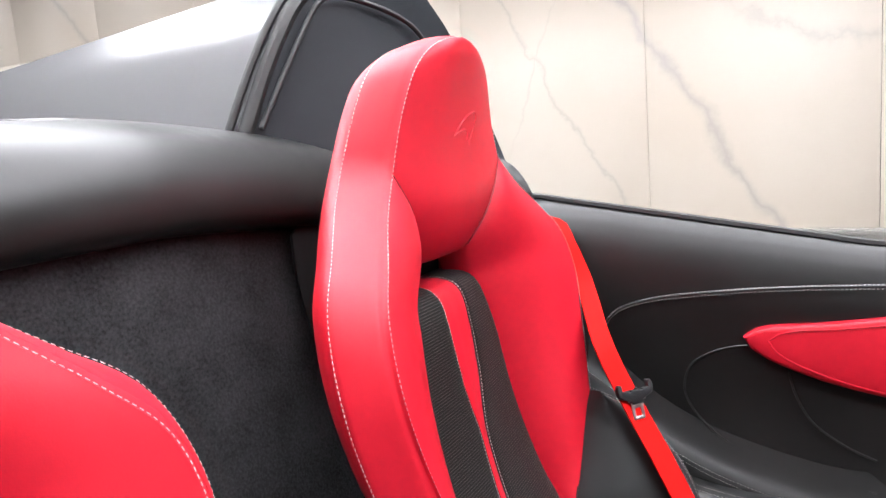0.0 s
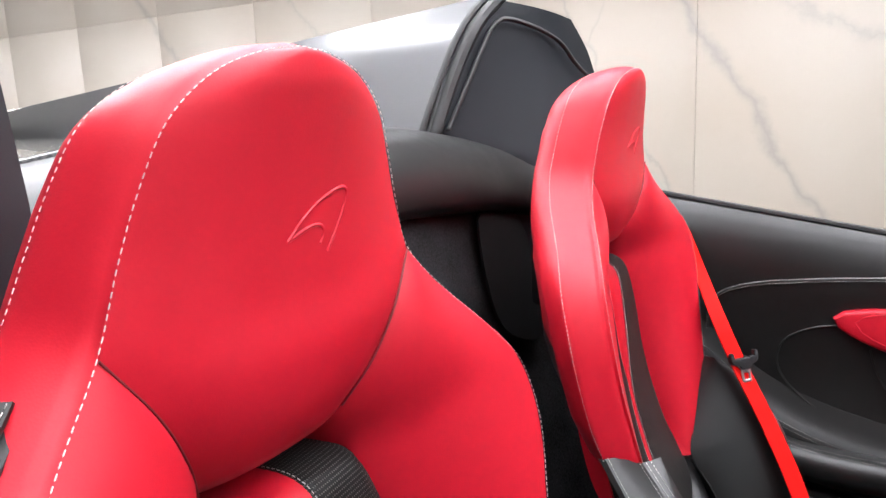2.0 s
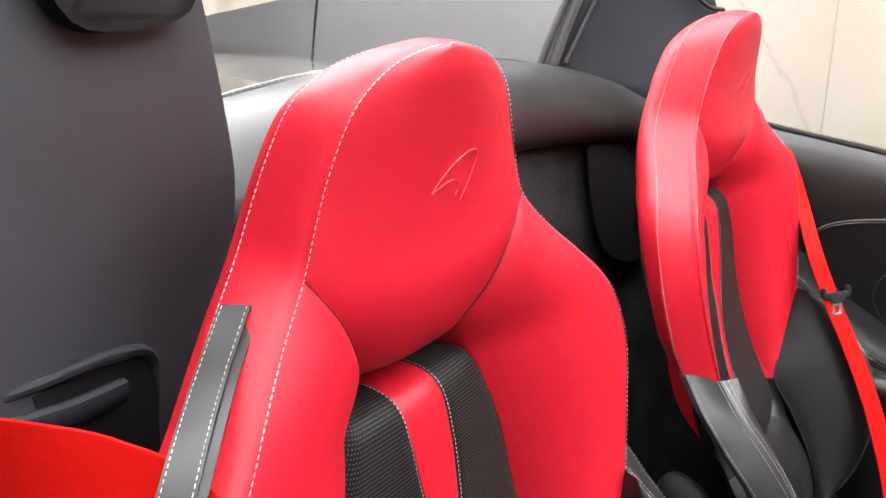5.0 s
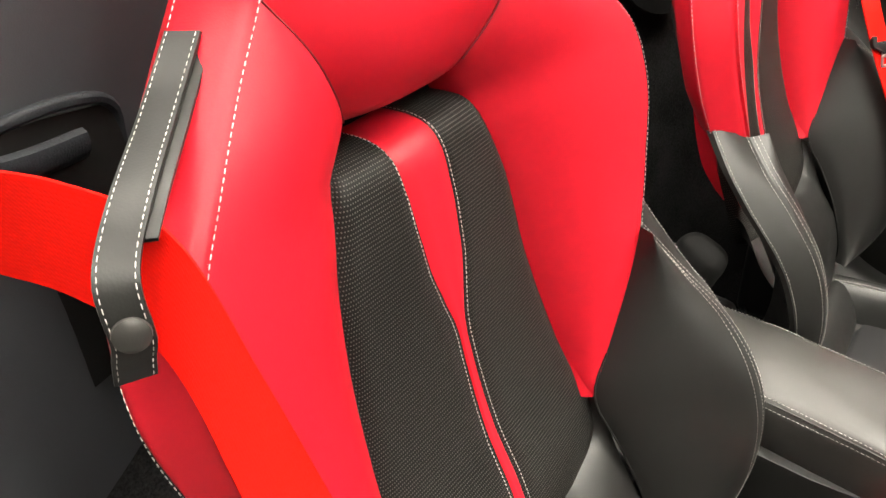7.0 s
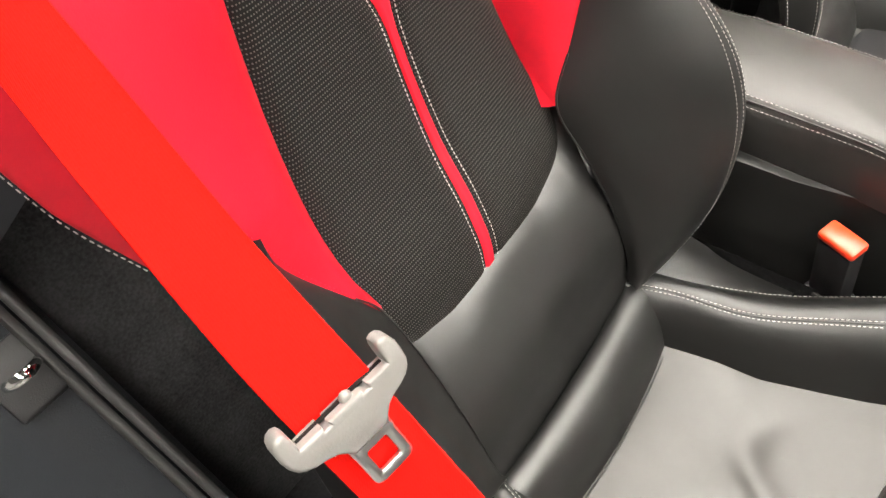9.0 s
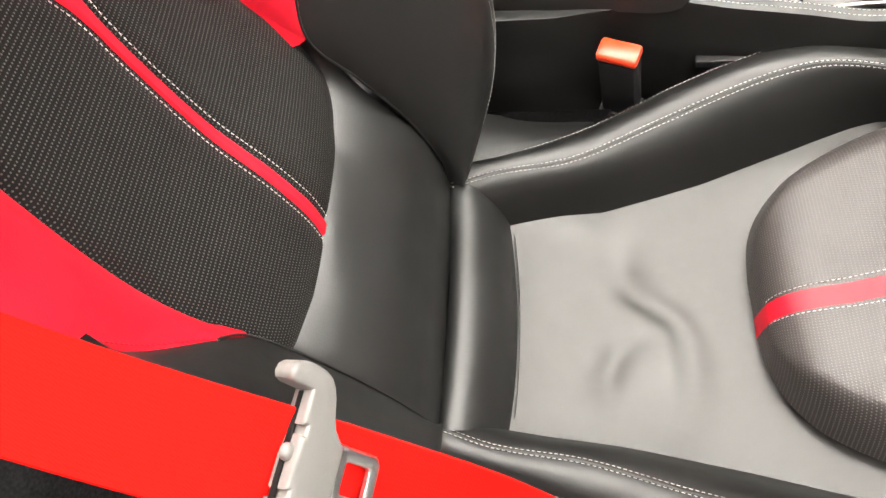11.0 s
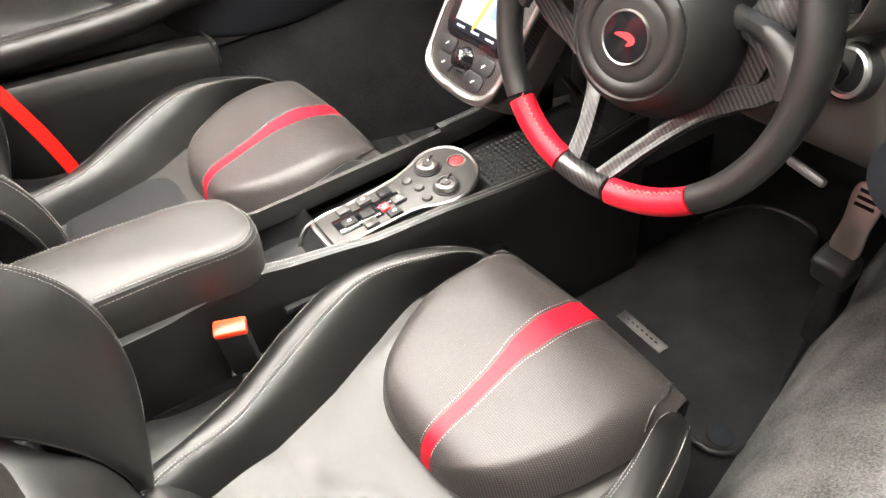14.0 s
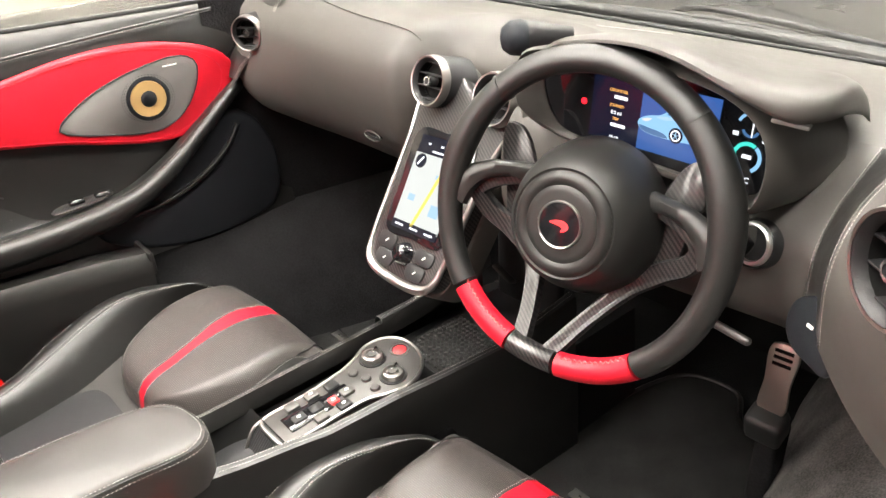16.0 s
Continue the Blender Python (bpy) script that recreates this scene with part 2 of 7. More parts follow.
M_CARBLUE = glow("display_car", (0.22, 0.45, 0.72), 1.0)
M_CARBLUE2 = glow("display_car_shade", (0.05, 0.13, 0.28), 1.0)
M_REDLED = glow("red_led", (1.0, 0.01, 0.02), 3.0)
M_REDBTN = plain("red_button", (0.80, 0.025, 0.03), 0.3)


def glass(name, tint, rough=0.0, through_=1.0):
    m, nt, p = nodes_of(name)
    p.inputs["Base Color"].default_value = (*tint, 1)
    p.inputs["Roughness"].default_value = rough
    p.inputs["Transmission Weight"].default_value = through_
    p.inputs["IOR"].default_value = 1.45
    return m


M_GLASS = glass("smoked_glass", (0.17, 0.17, 0.175), 0.22, 0.3)
M_DARKWALL = plain("charcoal_wall", (0.22, 0.217, 0.213), 0.7, vary=0.05, vscale=1)
M_CLEAR = glass("clear_glass", (0.96, 0.98, 0.97))


# ---- shaping helpers ----
def cr(pts, n):
    """n points evenly along a smooth curve through pts."""
    p = np.array(pts, float)
    d = np.r_[0, np.cumsum(np.linalg.norm(np.diff(p, axis=0), axis=1) + 1e-9)]
    tan = np.zeros_like(p)
    tan[1:-1] = (p[2:] - p[:-2]) / (d[2:] - d[:-2])[:, None]
    tan[0], tan[-1] = (p[1] - p[0]) / (d[1] - d[0]), (p[-1] - p[-2]) / (d[-1] - d[-2])
    out = []
    for s in np.linspace(0, d[-1], n):
        i = min(max(np.searchsorted(d, s) - 1, 0), len(p) - 2)
        h = d[i + 1] - d[i]
        t = (s - d[i]) / h
        out.append((2 * t**3 - 3 * t**2 + 1) * p[i] + (t**3 - 2 * t**2 + t) * h * tan[i] + (3 * t**2 - 2 * t**3) * p[i + 1] + (t**3 - t**2) * h * tan[i + 1])
    return np.array(out)


def sheet(P, wrap=False):
    """A mesh from a grid of points, with its lengths in metres as texture coordinates."""
    P = np.array(P, float)
    m, n, _ = P.shape
    me = bpy.data.meshes.new("sheet")
    idx = np.arange(m * n).reshape(m, n)
    a = idx if not wrap else np.c_[idx, idx[:, :1]]
    f = np.stack([a[:-1, :-1], a[1:, :-1], a[1:, 1:], a[:-1, 1:]], -1).reshape(-1, 4)
    me.from_pydata(P.reshape(-1, 3).tolist(), [], f.tolist())
    mid = P[m // 2]
    u = np.r_[0, np.cumsum(np.linalg.norm(np.diff(mid, axis=0), axis=1))]
    v = np.r_[0, np.cumsum(np.linalg.norm(np.diff(P[:, n // 2], axis=0), axis=1))]
    lay = me.uv_layers.new(name="metres")
    loops = np.zeros(len(me.loops), int)
    me.loops.foreach_get("vertex_index", loops)
    # across: true distance from the middle column, so that rows of holes stay straight
    ref = P[:, n // 2][:, None]
    across = np.linalg.norm(P - ref, axis=2) * np.sign(np.arange(n) - n // 2)[None]
    uv = np.stack([across.ravel()[loops], np.repeat(v, n)[loops]], -1)
    lay.data.foreach_set("uv", uv.ravel())
    return me


def ruled(A, B, n, bulge=0.0, way=(0, 1, 0), shape=None):
    """A sheet of points between two curves, swelling by bulge along way."""
    A, B, way = np.array(A), np.array(B), np.array(way, float)
    t = np.linspace(0, 1, n)[None, :, None]
    k = np.sin(np.pi * t) if shape is None else shape(t)
    return A[:, None] * (1 - t) + B[:, None] * t + bulge * k * way


def to_mesh(bm):
    bmesh.ops.recalc_face_normals(bm, faces=bm.faces[:])
    me = bpy.data.meshes.new("m")
    bm.to_mesh(me)
    bm.free()
    return me


def part(name, shape, material, parent=None, label="", m=None, sharp=45):
    """Links a bmesh or mesh as one object under a thing or a part."""
    me = to_mesh(shape) if isinstance(shape, bmesh.types.BMesh) else shape
    me.name = name
    me.materials.append(material)
    me.polygons.foreach_set("use_smooth", [True] * len(me.polygons))
    if sharp:
        me.set_sharp_from_angle(angle=radians(sharp))
    ob = new(name, me)
    if m is not None:
        me.transform(m)
    if parent is not None:
        ob.parent = parent
    if label:
        ob["label"] = label
    if name == "stitching":
        ob["kind"] = "stuff"
    return ob


def thing(name, label, category, at=(0, 0, 0), group="", kind=""):
    ob = new(name)
    ob.location = at
    ob.empty_display_size = 0.05
    return tagged(ob, label, category, group, kind)


def normal_on(P, toward):
    du, dv = np.gradient(P, axis=0), np.gradient(P, axis=1)
    n = np.cross(du, dv)
    n /= np.linalg.norm(n, axis=2, keepdims=True) + 1e-12
    return n * np.where((n @ np.array(toward, float))[..., None] < 0, -1, 1)


def along(P, f, toward=(0, 1, 0), lift=0.0006, a=0.0, b=1.0):
    """The curve on a sheet of points at the fraction f across it, lifted off it."""
    N = normal_on(P, toward)
    n = P.shape[1]
    j = min(int(f * (n - 1)), n - 2)
    k = f * (n - 1) - j
    c = P[:, j] * (1 - k) + P[:, j + 1] * k + lift * (N[:, j] * (1 - k) + N[:, j + 1] * k)
    m = len(c)
    return c[int(a * (m - 1)) : int(b * (m - 1)) + 1]


def across(P, f, toward=(0, 1, 0), lift=0.0006):
    return along(np.swapaxes(P, 0, 1), f, toward, lift)


def stitches(curves, ln=0.0034, gap=0.0018, r=0.00031):
    """Rows of short threads along curves, as one mesh."""
    vs, fs = [], []
    for c in curves:
        c = np.array(c, float)
        d = np.r_[0, np.cumsum(np.linalg.norm(np.diff(c, axis=0), axis=1))]
        keep = np.r_[True, np.diff(d) > 1e-9]
        c, d = c[keep], d[keep]
        s = np.arange(0.001, d[-1] - ln, ln + gap)
        pos = lambda q: np.stack([np.interp(q, d, c[:, i]) for i in range(3)], -1)  # noqa: E731
        for p, q in zip(pos(s), pos(s + ln)):
            t = q - p
            t /= np.linalg.norm(t) + 1e-12
            x = np.cross(t, (0.3, 0.5, 0.8))
            x /= np.linalg.norm(x)
            y = np.cross(t, x)
            k, mid = len(vs), (p + q) / 2
            h = (q - p) * 0.35
            ring = [x, y, -x, -y]
            vs += [p, *[mid - h + r * w for w in ring], *[mid + h + r * w for w in ring], q]
            for i in range(4):
                j = (i + 1) % 4
                fs += [(k, k + 1 + j, k + 1 + i), (k + 1 + i, k + 1 + j, k + 5 + j, k + 5 + i), (k + 5 + i, k + 5 + j, k + 9)]
    me = bpy.data.meshes.new("stitches")
    me.from_pydata([tuple(v) for v in vs], [], fs)
    return me


def tube(pts, r, seg=8, closed=False, flat=1.0):
    """A round cord along points; r may be one radius or one per point."""
    p = np.array(pts, float)
    m = len(p)
    rs = np.full(m, r) if np.isscalar(r) else np.array(r)
    t = np.roll(p, -1, 0) - np.roll(p, 1, 0) if closed else np.gradient(p, axis=0)
    t /= np.linalg.norm(t, axis=1, keepdims=True) + 1e-12
    x = np.cross(t[0], (0.31, 0.52, 0.8))
    x /= np.linalg.norm(x)
    rows = []
    for i in range(m):
        x = x - t[i] * (x @ t[i])
        x /= np.linalg.norm(x) + 1e-12
        y = np.cross(t[i], x)
        a = np.linspace(0, 2 * np.pi, seg, endpoint=False)
        rows.append(p[i] + rs[i] * (np.cos(a)[:, None] * x + flat * np.sin(a)[:, None] * y))
    if closed:
        rows.append(rows[0])
    bm = bmesh.new()
    grid = [[bm.verts.new(v) for v in row] for row in rows]
    for a, b in zip(grid, grid[1:]):
        for i in range(seg):
            bm.faces.new((a[i], a[(i + 1) % seg], b[(i + 1) % seg], b[i]))
    if not closed:
        bm.faces.new(grid[0])
        bm.faces.new(grid[-1][::-1])
    else:
        bmesh.ops.remove_doubles(bm, verts=bm.verts[:], dist=1e-6)
    return bm


def rbox(sx, sy, sz, r=0.003, seg=2, m=None):
    """A box with rounded edges, about its middle."""
    bm = bmesh.new()
    bmesh.ops.create_cube(bm, size=1)
    bmesh.ops.scale(bm, vec=(sx, sy, sz), verts=bm.verts[:])
    if r:
        bmesh.ops.bevel(bm, geom=bm.edges[:], offset=min(r, 0.49 * min(sx, sy, sz)), segments=seg, profile=0.5, affect="EDGES")
    if m is not None:
        bmesh.ops.transform(bm, matrix=m, verts=bm.verts[:])
    return bm


def slab(outline, depth, r=0.0, seg=2, m=None):
    """An outline in x and y, drawn out along +z by depth, with a rounded upper edge."""
    bm = bmesh.new()
    f = bm.faces.new([bm.verts.new((*q, 0)) for q in outline])
    up = bmesh.ops.extrude_face_region(bm, geom=[f])
    top = [g for g in up["geom"] if isinstance(g, bmesh.types.BMVert)]
    bmesh.ops.translate(bm, vec=(0, 0, depth), verts=top)
    bm.edges.ensure_lookup_table()
    if r:
        tops = set(top)
        bmesh.ops.bevel(bm, geom=[e for e in bm.edges if e.verts[0] in tops and e.verts[1] in tops], offset=r, segments=seg, profile=0.5, affect="EDGES")
    if m is not None:
        bmesh.ops.transform(bm, matrix=m, verts=bm.verts[:])
    return bm


def smooth_loop(pts, n):
    """n points round a closed smooth outline."""
    p = [tuple(q) for q in pts]
    c = cr([*p[-2:], *p, *p[:3]], 8 * n)
    d = np.r_[0, np.cumsum(np.linalg.norm(np.diff(c, axis=0), axis=1))]
    a, b = (int(np.argmin(np.linalg.norm(c - np.array(p[0]), axis=1) + (np.arange(len(c)) > len(c) // 2) * 9)), int(np.argmin(np.linalg.norm(c - np.array(p[0]), axis=1) + (np.arange(len(c)) < len(c) // 2) * 9)))
    s = np.linspace(d[a], d[b], n, endpoint=False)
    return np.stack([np.interp(s, d, c[:, i]) for i in range(c.shape[1])], -1)


def lathe(profile, seg=32, m=None):
    """A turned body: (radius, height) pairs about z."""
    bm = bmesh.new()
    rows = []
    for r, h in profile:
        if r < 1e-6:
            rows.append([bm.verts.new((0, 0, h))])
        else:
            rows.append([bm.verts.new((r * math.cos(a), r * math.sin(a), h)) for a in np.linspace(0, 2 * math.pi, seg, endpoint=False)])
    for a, b in zip(rows, rows[1:]):
        for i in range(seg):
            j = (i + 1) % seg
            if len(a) == 1:
                bm.faces.new((a[0], b[i], b[j]))
            elif len(b) == 1:
                bm.faces.new((a[i], a[j], b[0]))
            else:
                bm.faces.new((a[i], a[j], b[j], b[i]))
    if m is not None:
        bmesh.ops.transform(bm, matrix=m, verts=bm.verts[:])
    return bm


def ribbon(centres, sides, width, n, thick=0.0012):
    """A flat strap along centres; sides give the way across it."""
    c, s = cr(centres, n), cr(sides, n)
    s /= np.linalg.norm(s, axis=1, keepdims=True)
    t = np.gradient(c, axis=0)
    nn = np.cross(t, s)
    nn /= np.linalg.norm(nn, axis=1, keepdims=True) + 1e-12
    w = width / 2
    cols = [c - s * w, c - s * w * 0.97 + nn * thick, c - s * w * 0.5 + nn * thick, c + nn * thick, c + s * w * 0.5 + nn * thick, c + s * w * 0.97 + nn * thick,
            c + s * w, c + s * w * 0.97 - nn * thick, c - nn * thick, c - s * w * 0.97 - nn * thick]
    return sheet(np.stack(cols, 1), wrap=True)


def frame_at(o, u, v):
    """A matrix with its origin at o, x along u, y along v (made square) and z out of the two."""
    u = Vector(u).normalized()
    w = u.cross(Vector(v)).normalized()
    v = w.cross(u)
    return Matrix(((u.x, v.x, w.x, o[0]), (u.y, v.y, w.y, o[1]), (u.z, v.z, w.z, o[2]), (0, 0, 0, 1)))


def text(body, size, material, m, parent, name="lettering", depth=0.0002):
    cu = bpy.data.curves.new(name, "FONT")
    cu.body, cu.size, cu.extrude, cu.align_x, cu.align_y = body, size, depth, "CENTER", "CENTER"
    tmp = new(name, cu)
    dg = bpy.context.evaluated_depsgraph_get()
    me = bpy.data.meshes.new_from_object(tmp.evaluated_get(dg))
    bpy.data.objects.remove(tmp)
    me.transform(m)
    return part(name, me, material, parent)


# ---- the two bucket seats ----
SEAT_Y = 0.75
# front edge of the backrest, from the crown down one side, with how far the side wall's rear seam lies out and back
EDGE = [(0.0004, 0.344, 1.0625), (0.030, 0.343, 1.0590), (0.0625, 0.3395, 1.0480), (0.0893, 0.3349, 1.0262), (0.1061, 0.3293, 0.9941), (0.1181, 0.3256, 0.9633), (0.1332, 0.3244, 0.925),
        (0.1661, 0.3351, 0.888), (0.2079, 0.3559, 0.8452), (0.2377, 0.3706, 0.8078), (0.248, 0.3833, 0.7518), (0.237, 0.3927, 0.6874), (0.2157, 0.4042, 0.6179)]
FLARE = [(-0.003, -0.056), (-0.003, -0.056), (-0.001, -0.055), (0.003, -0.055), (0.006, -0.054), (0.009, -0.053), (0.013, -0.053), (0.015, -0.052), (0.0205, -0.049), (0.029, -0.044), (0.036, -0.038), (0.041, -0.033), (0.044, -0.031)]
SEAM = [(0.1332, 0.3244, 0.925), (0.107, 0.327, 0.888), (0.086, 0.319, 0.853), (0.068, 0.303, 0.823)]
# soft creases worn into the cushion
CREASE = cr([(-0.088, 0.690, 0), (-0.062, 0.678, 0), (-0.040, 0.682, 0), (-0.020, 0.700, 0), (0.004, 0.726, 0), (0.044, 0.737, 0), (0.088, 0.732, 0), (0.118, 0.716, 0)], 50)[:, :2]
CREASE_SHORT = cr([(0.020, 0.687, 0), (0.040, 0.663, 0), (0.060, 0.652, 0), (0.086, 0.647, 0)], 24)[:, :2]
TIP = (0.137, 0.404, 0.446)
EAR = [(0.239, 0.449, 0.562), (0.249, 0.489, 0.524), (0.253, 0.529, 0.470), (0.254, 0.550, 0.409), (0.245, 0.554, 0.340), (0.229, 0.543, 0.277), (0.192, 0.520, 0.234), (0.136, 0.493, 0.229)]
EAR_IN = [(0.194, 0.407, 0.570), (0.164, 0.405, 0.502), TIP, (0.136, 0.437, 0.392), (0.138, 0.472, 0.322), (0.138, 0.492, 0.256), (0.136, 0.493, 0.229)]
# half width, depth and height of the perforated centre panel, top to foot
PANEL = [(0.076, 0.240, 0.786), (0.079, 0.262, 0.788), (0.081, 0.282, 0.788), (0.084, 0.297, 0.784), (0.087, 0.307, 0.775), (0.094, 0.313, 0.757), (0.112, 0.320, 0.706), (0.124, 0.330, 0.630), (0.134, 0.344, 0.565),
         (0.143, 0.366, 0.497), (0.152, 0.389, 0.447), (0.153, 0.401, 0.415), (0.145, 0.407, 0.394), (0.123, 0.410, 0.378), (0.073, 0.414, 0.370), (0.030, 0.416, 0.372)]


def seat(x, y, z, turn, group, worn_side=0, foot=0.618, sink=0.0):
    """One seat; worn_side (1 or -1) is the side whose lower bolster is pressed flatter by the belt; sink lowers the cushion."""
    low = (0.2157 + 0.3 * (foot - 0.618), 0.4042 - 0.17 * (foot - 0.618), foot)
    edge, ear_out = [*EDGE[:-1], low], [low, *EAR]
    root = thing("bucket_seat", "red and black leather bucket seat with white stitching", "car seat", (x, SEAT_Y, 0), group)
    pivot = Matrix.Translation((x, 0.33 + y, z)) @ pose(0, 0, 0, 0, 0, turn) @ Matrix.Translation((0, SEAT_Y - 0.33, 0))
    root.matrix_basis = pivot
    back = Matrix.Translation((0, -SEAT_Y, 0))

    def sp(name, shape, mat, parent=root, label=""):
        return part(name, shape, mat, parent, label, m=back)

    def cp(name, shape, mat, parent=root, label=""):
        return part(name, shape, mat, parent, label, m=back @ Matrix.Translation((0, 0, -sink)))

    # headrest face: rows across, swelling a little, drawn in at the seams and tucked under at its foot
    right = np.r_[cr(edge[:7], 30), cr(SEAM, 14)[1:]]
    nose = cr([SEAM[-1], (0.064, 0.290, 0.819), (0.058, 0.270, 0.823), (0.05, 0.245, 0.832)], 8)[1:]
    right = np.r_[right, nose]
    t = np.r_[-1, -0.985, np.linspace(-0.95, 0.95, 25), 0.985, 1]
    rows = []
    for k, p in enumerate(right):
        f = min(1.0, k / 10)
        low_ = min(1.0, max(0.0, (0.85 - p[2]) / 0.05))
        swell = (0.004 + 0.009 * f) * (1 - abs(t) ** 2.6) * (1 - 0.3 * low_)
        rows.append(np.stack([p[0] * t, p[1] + swell, p[2] + 0 * t], -1))
    P = np.array(rows)
    head = sp("headrest", sheet(P), M_RED)
    # embossed swoosh on the headrest: plain raised cords
    mid = P[:34, len(t) // 2]

    def face(xx, zz):
        return float(np.interp(-zz, -mid[:, 2], mid[:, 1])) - 0.013 * (abs(xx) / 0.115) ** 2.6

    sw = cr([(0.016, 0.957), (-0.001, 0.970), (-0.019, 0.9785), (-0.035, 0.982), (-0.041, 0.9795), (-0.0395, 0.972), (-0.031, 0.9585), (-0.020, 0.945)], 44)
    sw2 = cr([(0.016, 0.957), (0.005, 0.9600), (-0.005, 0.9625), (-0.0135, 0.962), (-0.017, 0.9585), (-0.0155, 0.953), (-0.013, 0.951)], 24)
    for c in (sw, sw2):
        q = np.array([(a, face(a, b) - 0.0004, b) for a, b in c])
        sp("embossed_emblem", tube(q, 0.0013, 8), M_RED, head)

    # side wall: over the crown and down both sides, flaring towards its rear seam
    full = cr(np.c_[np.array(edge), np.array(FLARE)], 70)
    line = np.r_[full[::-1, :3] * (-1, 1, 1), full[:, :3]]
    fo, fb = np.r_[full[::-1, 3], full[:, 3]][:, None], np.r_[full[::-1, 4], full[:, 4]][:, None]
    d = np.gradient(line, axis=0)
    nrm = np.stack([-d[:, 2], 0 * d[:, 0], d[:, 0]], -1)
    nrm /= np.linalg.norm(nrm, axis=1, keepdims=True)
    nrm *= np.sign((nrm * (line - (0, 0, 0.75))).sum(1))[:, None]
    by = np.array([0, 1.0, 0])
    cols = [line + nrm * a + by * b for a, b in ((0 * fo, 0 * fb), (0.0014 + 0 * fo, -0.0022 + 0 * fb), (0.0001 + 0 * fo, -0.0042 + 0 * fb), (0.0028 + 0.10 * fo, 0.11 * fb), (0.0046 + 0.40 * fo, 0.42 * fb), (0.0032 + 0.72 * fo, 0.72 * fb), (fo, fb), (fo - 0.0014, fb - 0.0018), (fo - 0.0012, fb - 0.004), (fo - 0.007, fb - 0.016), (fo - 0.018, fb - 0.028), (fo - 0.045, fb - 0.038))]
    W = np.stack(cols, 1)
    # the band's foot rises towards its rear
    k = np.arange(len(line))
    ends = np.clip(1 - np.minimum(k, len(line) - 1 - k) / 9.0, 0, 1)[:, None]
    W[:, :, 2] += 0.026 * ends * np.clip((line[:, None, 1] - W[:, :, 1]) / 0.05, 0, 1)
    fine = np.array([cr(row, 34) for row in W])
    band = sp("side_wall", sheet(fine), M_RED)
    lines = []
    for s in (1, -1):
        half = slice(70, None) if s > 0 else slice(0, 70)
        out = nrm[half]
        lines += [W[half, 0] + out * 0.0007 + by * 0.0010, W[half, 6] + out * 0.0009 + by * 0.0012]
    top = slice(69, 71)
    lines += [W[top, 0] + nrm[top] * 0.0007 + by * 0.0010, W[top, 6] + nrm[top] * 0.0009 + by * 0.0012]
    sp("stitching", stitches(lines, 0.0034, 0.0016, 0.00036), M_STITCH, band, "white thread stitching")
    # back of the shell
    rim = W[:, -1]
    hub = np.array([[0, min(p[1] - 0.012, float(np.interp(p[2], [0.82, 0.94], [0.205, 0.26]))), min(max(p[2], 0.70), 0.98)] for p in rim])
    shell = ruled(rim, hub, 6, 0.01, (0, -1, 0))
    sp("back_shell", sheet(shell[16:-16]), M_RED)
    for foot_rows in (shell[:17], shell[-17:]):
        sp("back_shell_foot", sheet(foot_rows), M_PLASTIC, label="black shell foot")

    for s in (1, -1):
        fl = np.array([s, 1, 1])
        ear_in = [low, (0.191, 0.398, 0.554), *EAR_IN[1:]] if s == worn_side else [low, *EAR_IN]
        # red shoulder wing between the outer edge and the centre panel
        outer = np.r_[cr(edge[6:], 34), cr(ear_in[:4], 16)[1:]]
        inner = cr([*SEAM, (0.074, 0.300, 0.806), (0.085, 0.300, 0.786), (0.093, 0.306, 0.757), (0.107, 0.313, 0.703), (0.120, 0.324, 0.630), (0.130, 0.338, 0.565), (0.136, 0.360, 0.500), (0.137, 0.384, 0.465), TIP], len(outer))
        V = ruled(outer, inner, 22, 0.0)
        kk = np.arange(len(outer))
        swell = (np.sin(np.pi / 2 * np.minimum(1, kk / 14)) * np.sin(np.pi / 2 * np.minimum(1, (len(outer) - 1 - kk) / 16)))[:, None, None]
        tt = np.linspace(0, 1, 22)[None, :, None]
        V = (V + 0.018 * swell * np.sin(np.pi * tt ** 1.2) ** 0.8 * np.array([-0.15, 0.95, 0.1]))
        tuck = [V[:, -1:] + np.array(o) for o in ((-0.0045, -0.006, -0.001), (-0.008, -0.018, -0.002), (-0.010, -0.036, -0.002))]
        V = np.concatenate([V, *tuck], 1) * fl
        wing = sp("shoulder_wing", sheet(V), M_RED)
        # crease between headrest and wing, its shade painted as a dark red cord
        sp("seam", tube((cr(SEAM, 30) + (0.0, 0.0012, -0.0008)) * fl, 0.0008, 6), M_SEAMSHADE, wing)
        inn = (-s * 0.3, 1, 0.2)
        # stitched seam that runs down the inner face of the wing's foot
        foot_line = along(V, 0.048, inn, 0.0007, 0.66, 0.985)
        sp("stitching", stitches([foot_line], 0.0034, 0.0016, 0.0003), M_RED, wing, "red thread seam")
        # black lower bolster
        A, B = cr(ear_in, 44), cr(ear_out, 44)
        if s == worn_side:
            B[:, 1] -= 0.062 * np.sin(np.pi * np.linspace(0, 1, 44))
        Q = ruled(B, A, 16, 0.012 if s == worn_side else 0.028, (-0.55, 0.75, 0.2), lambda t: np.sin(np.pi * t) ** 0.7 * (1 - 0.2 * t)) * fl
        ear = sp("side_bolster", sheet(Q), M_BLACK)
        # its outer band and wall, running back to the shell
        fk = (0.0 if s == worn_side else 1.0) * np.interp(np.linspace(0, 1, 44), [0, 0.35, 0.7, 1], [1, 0.8, 0.45, 0.15])[:, None]
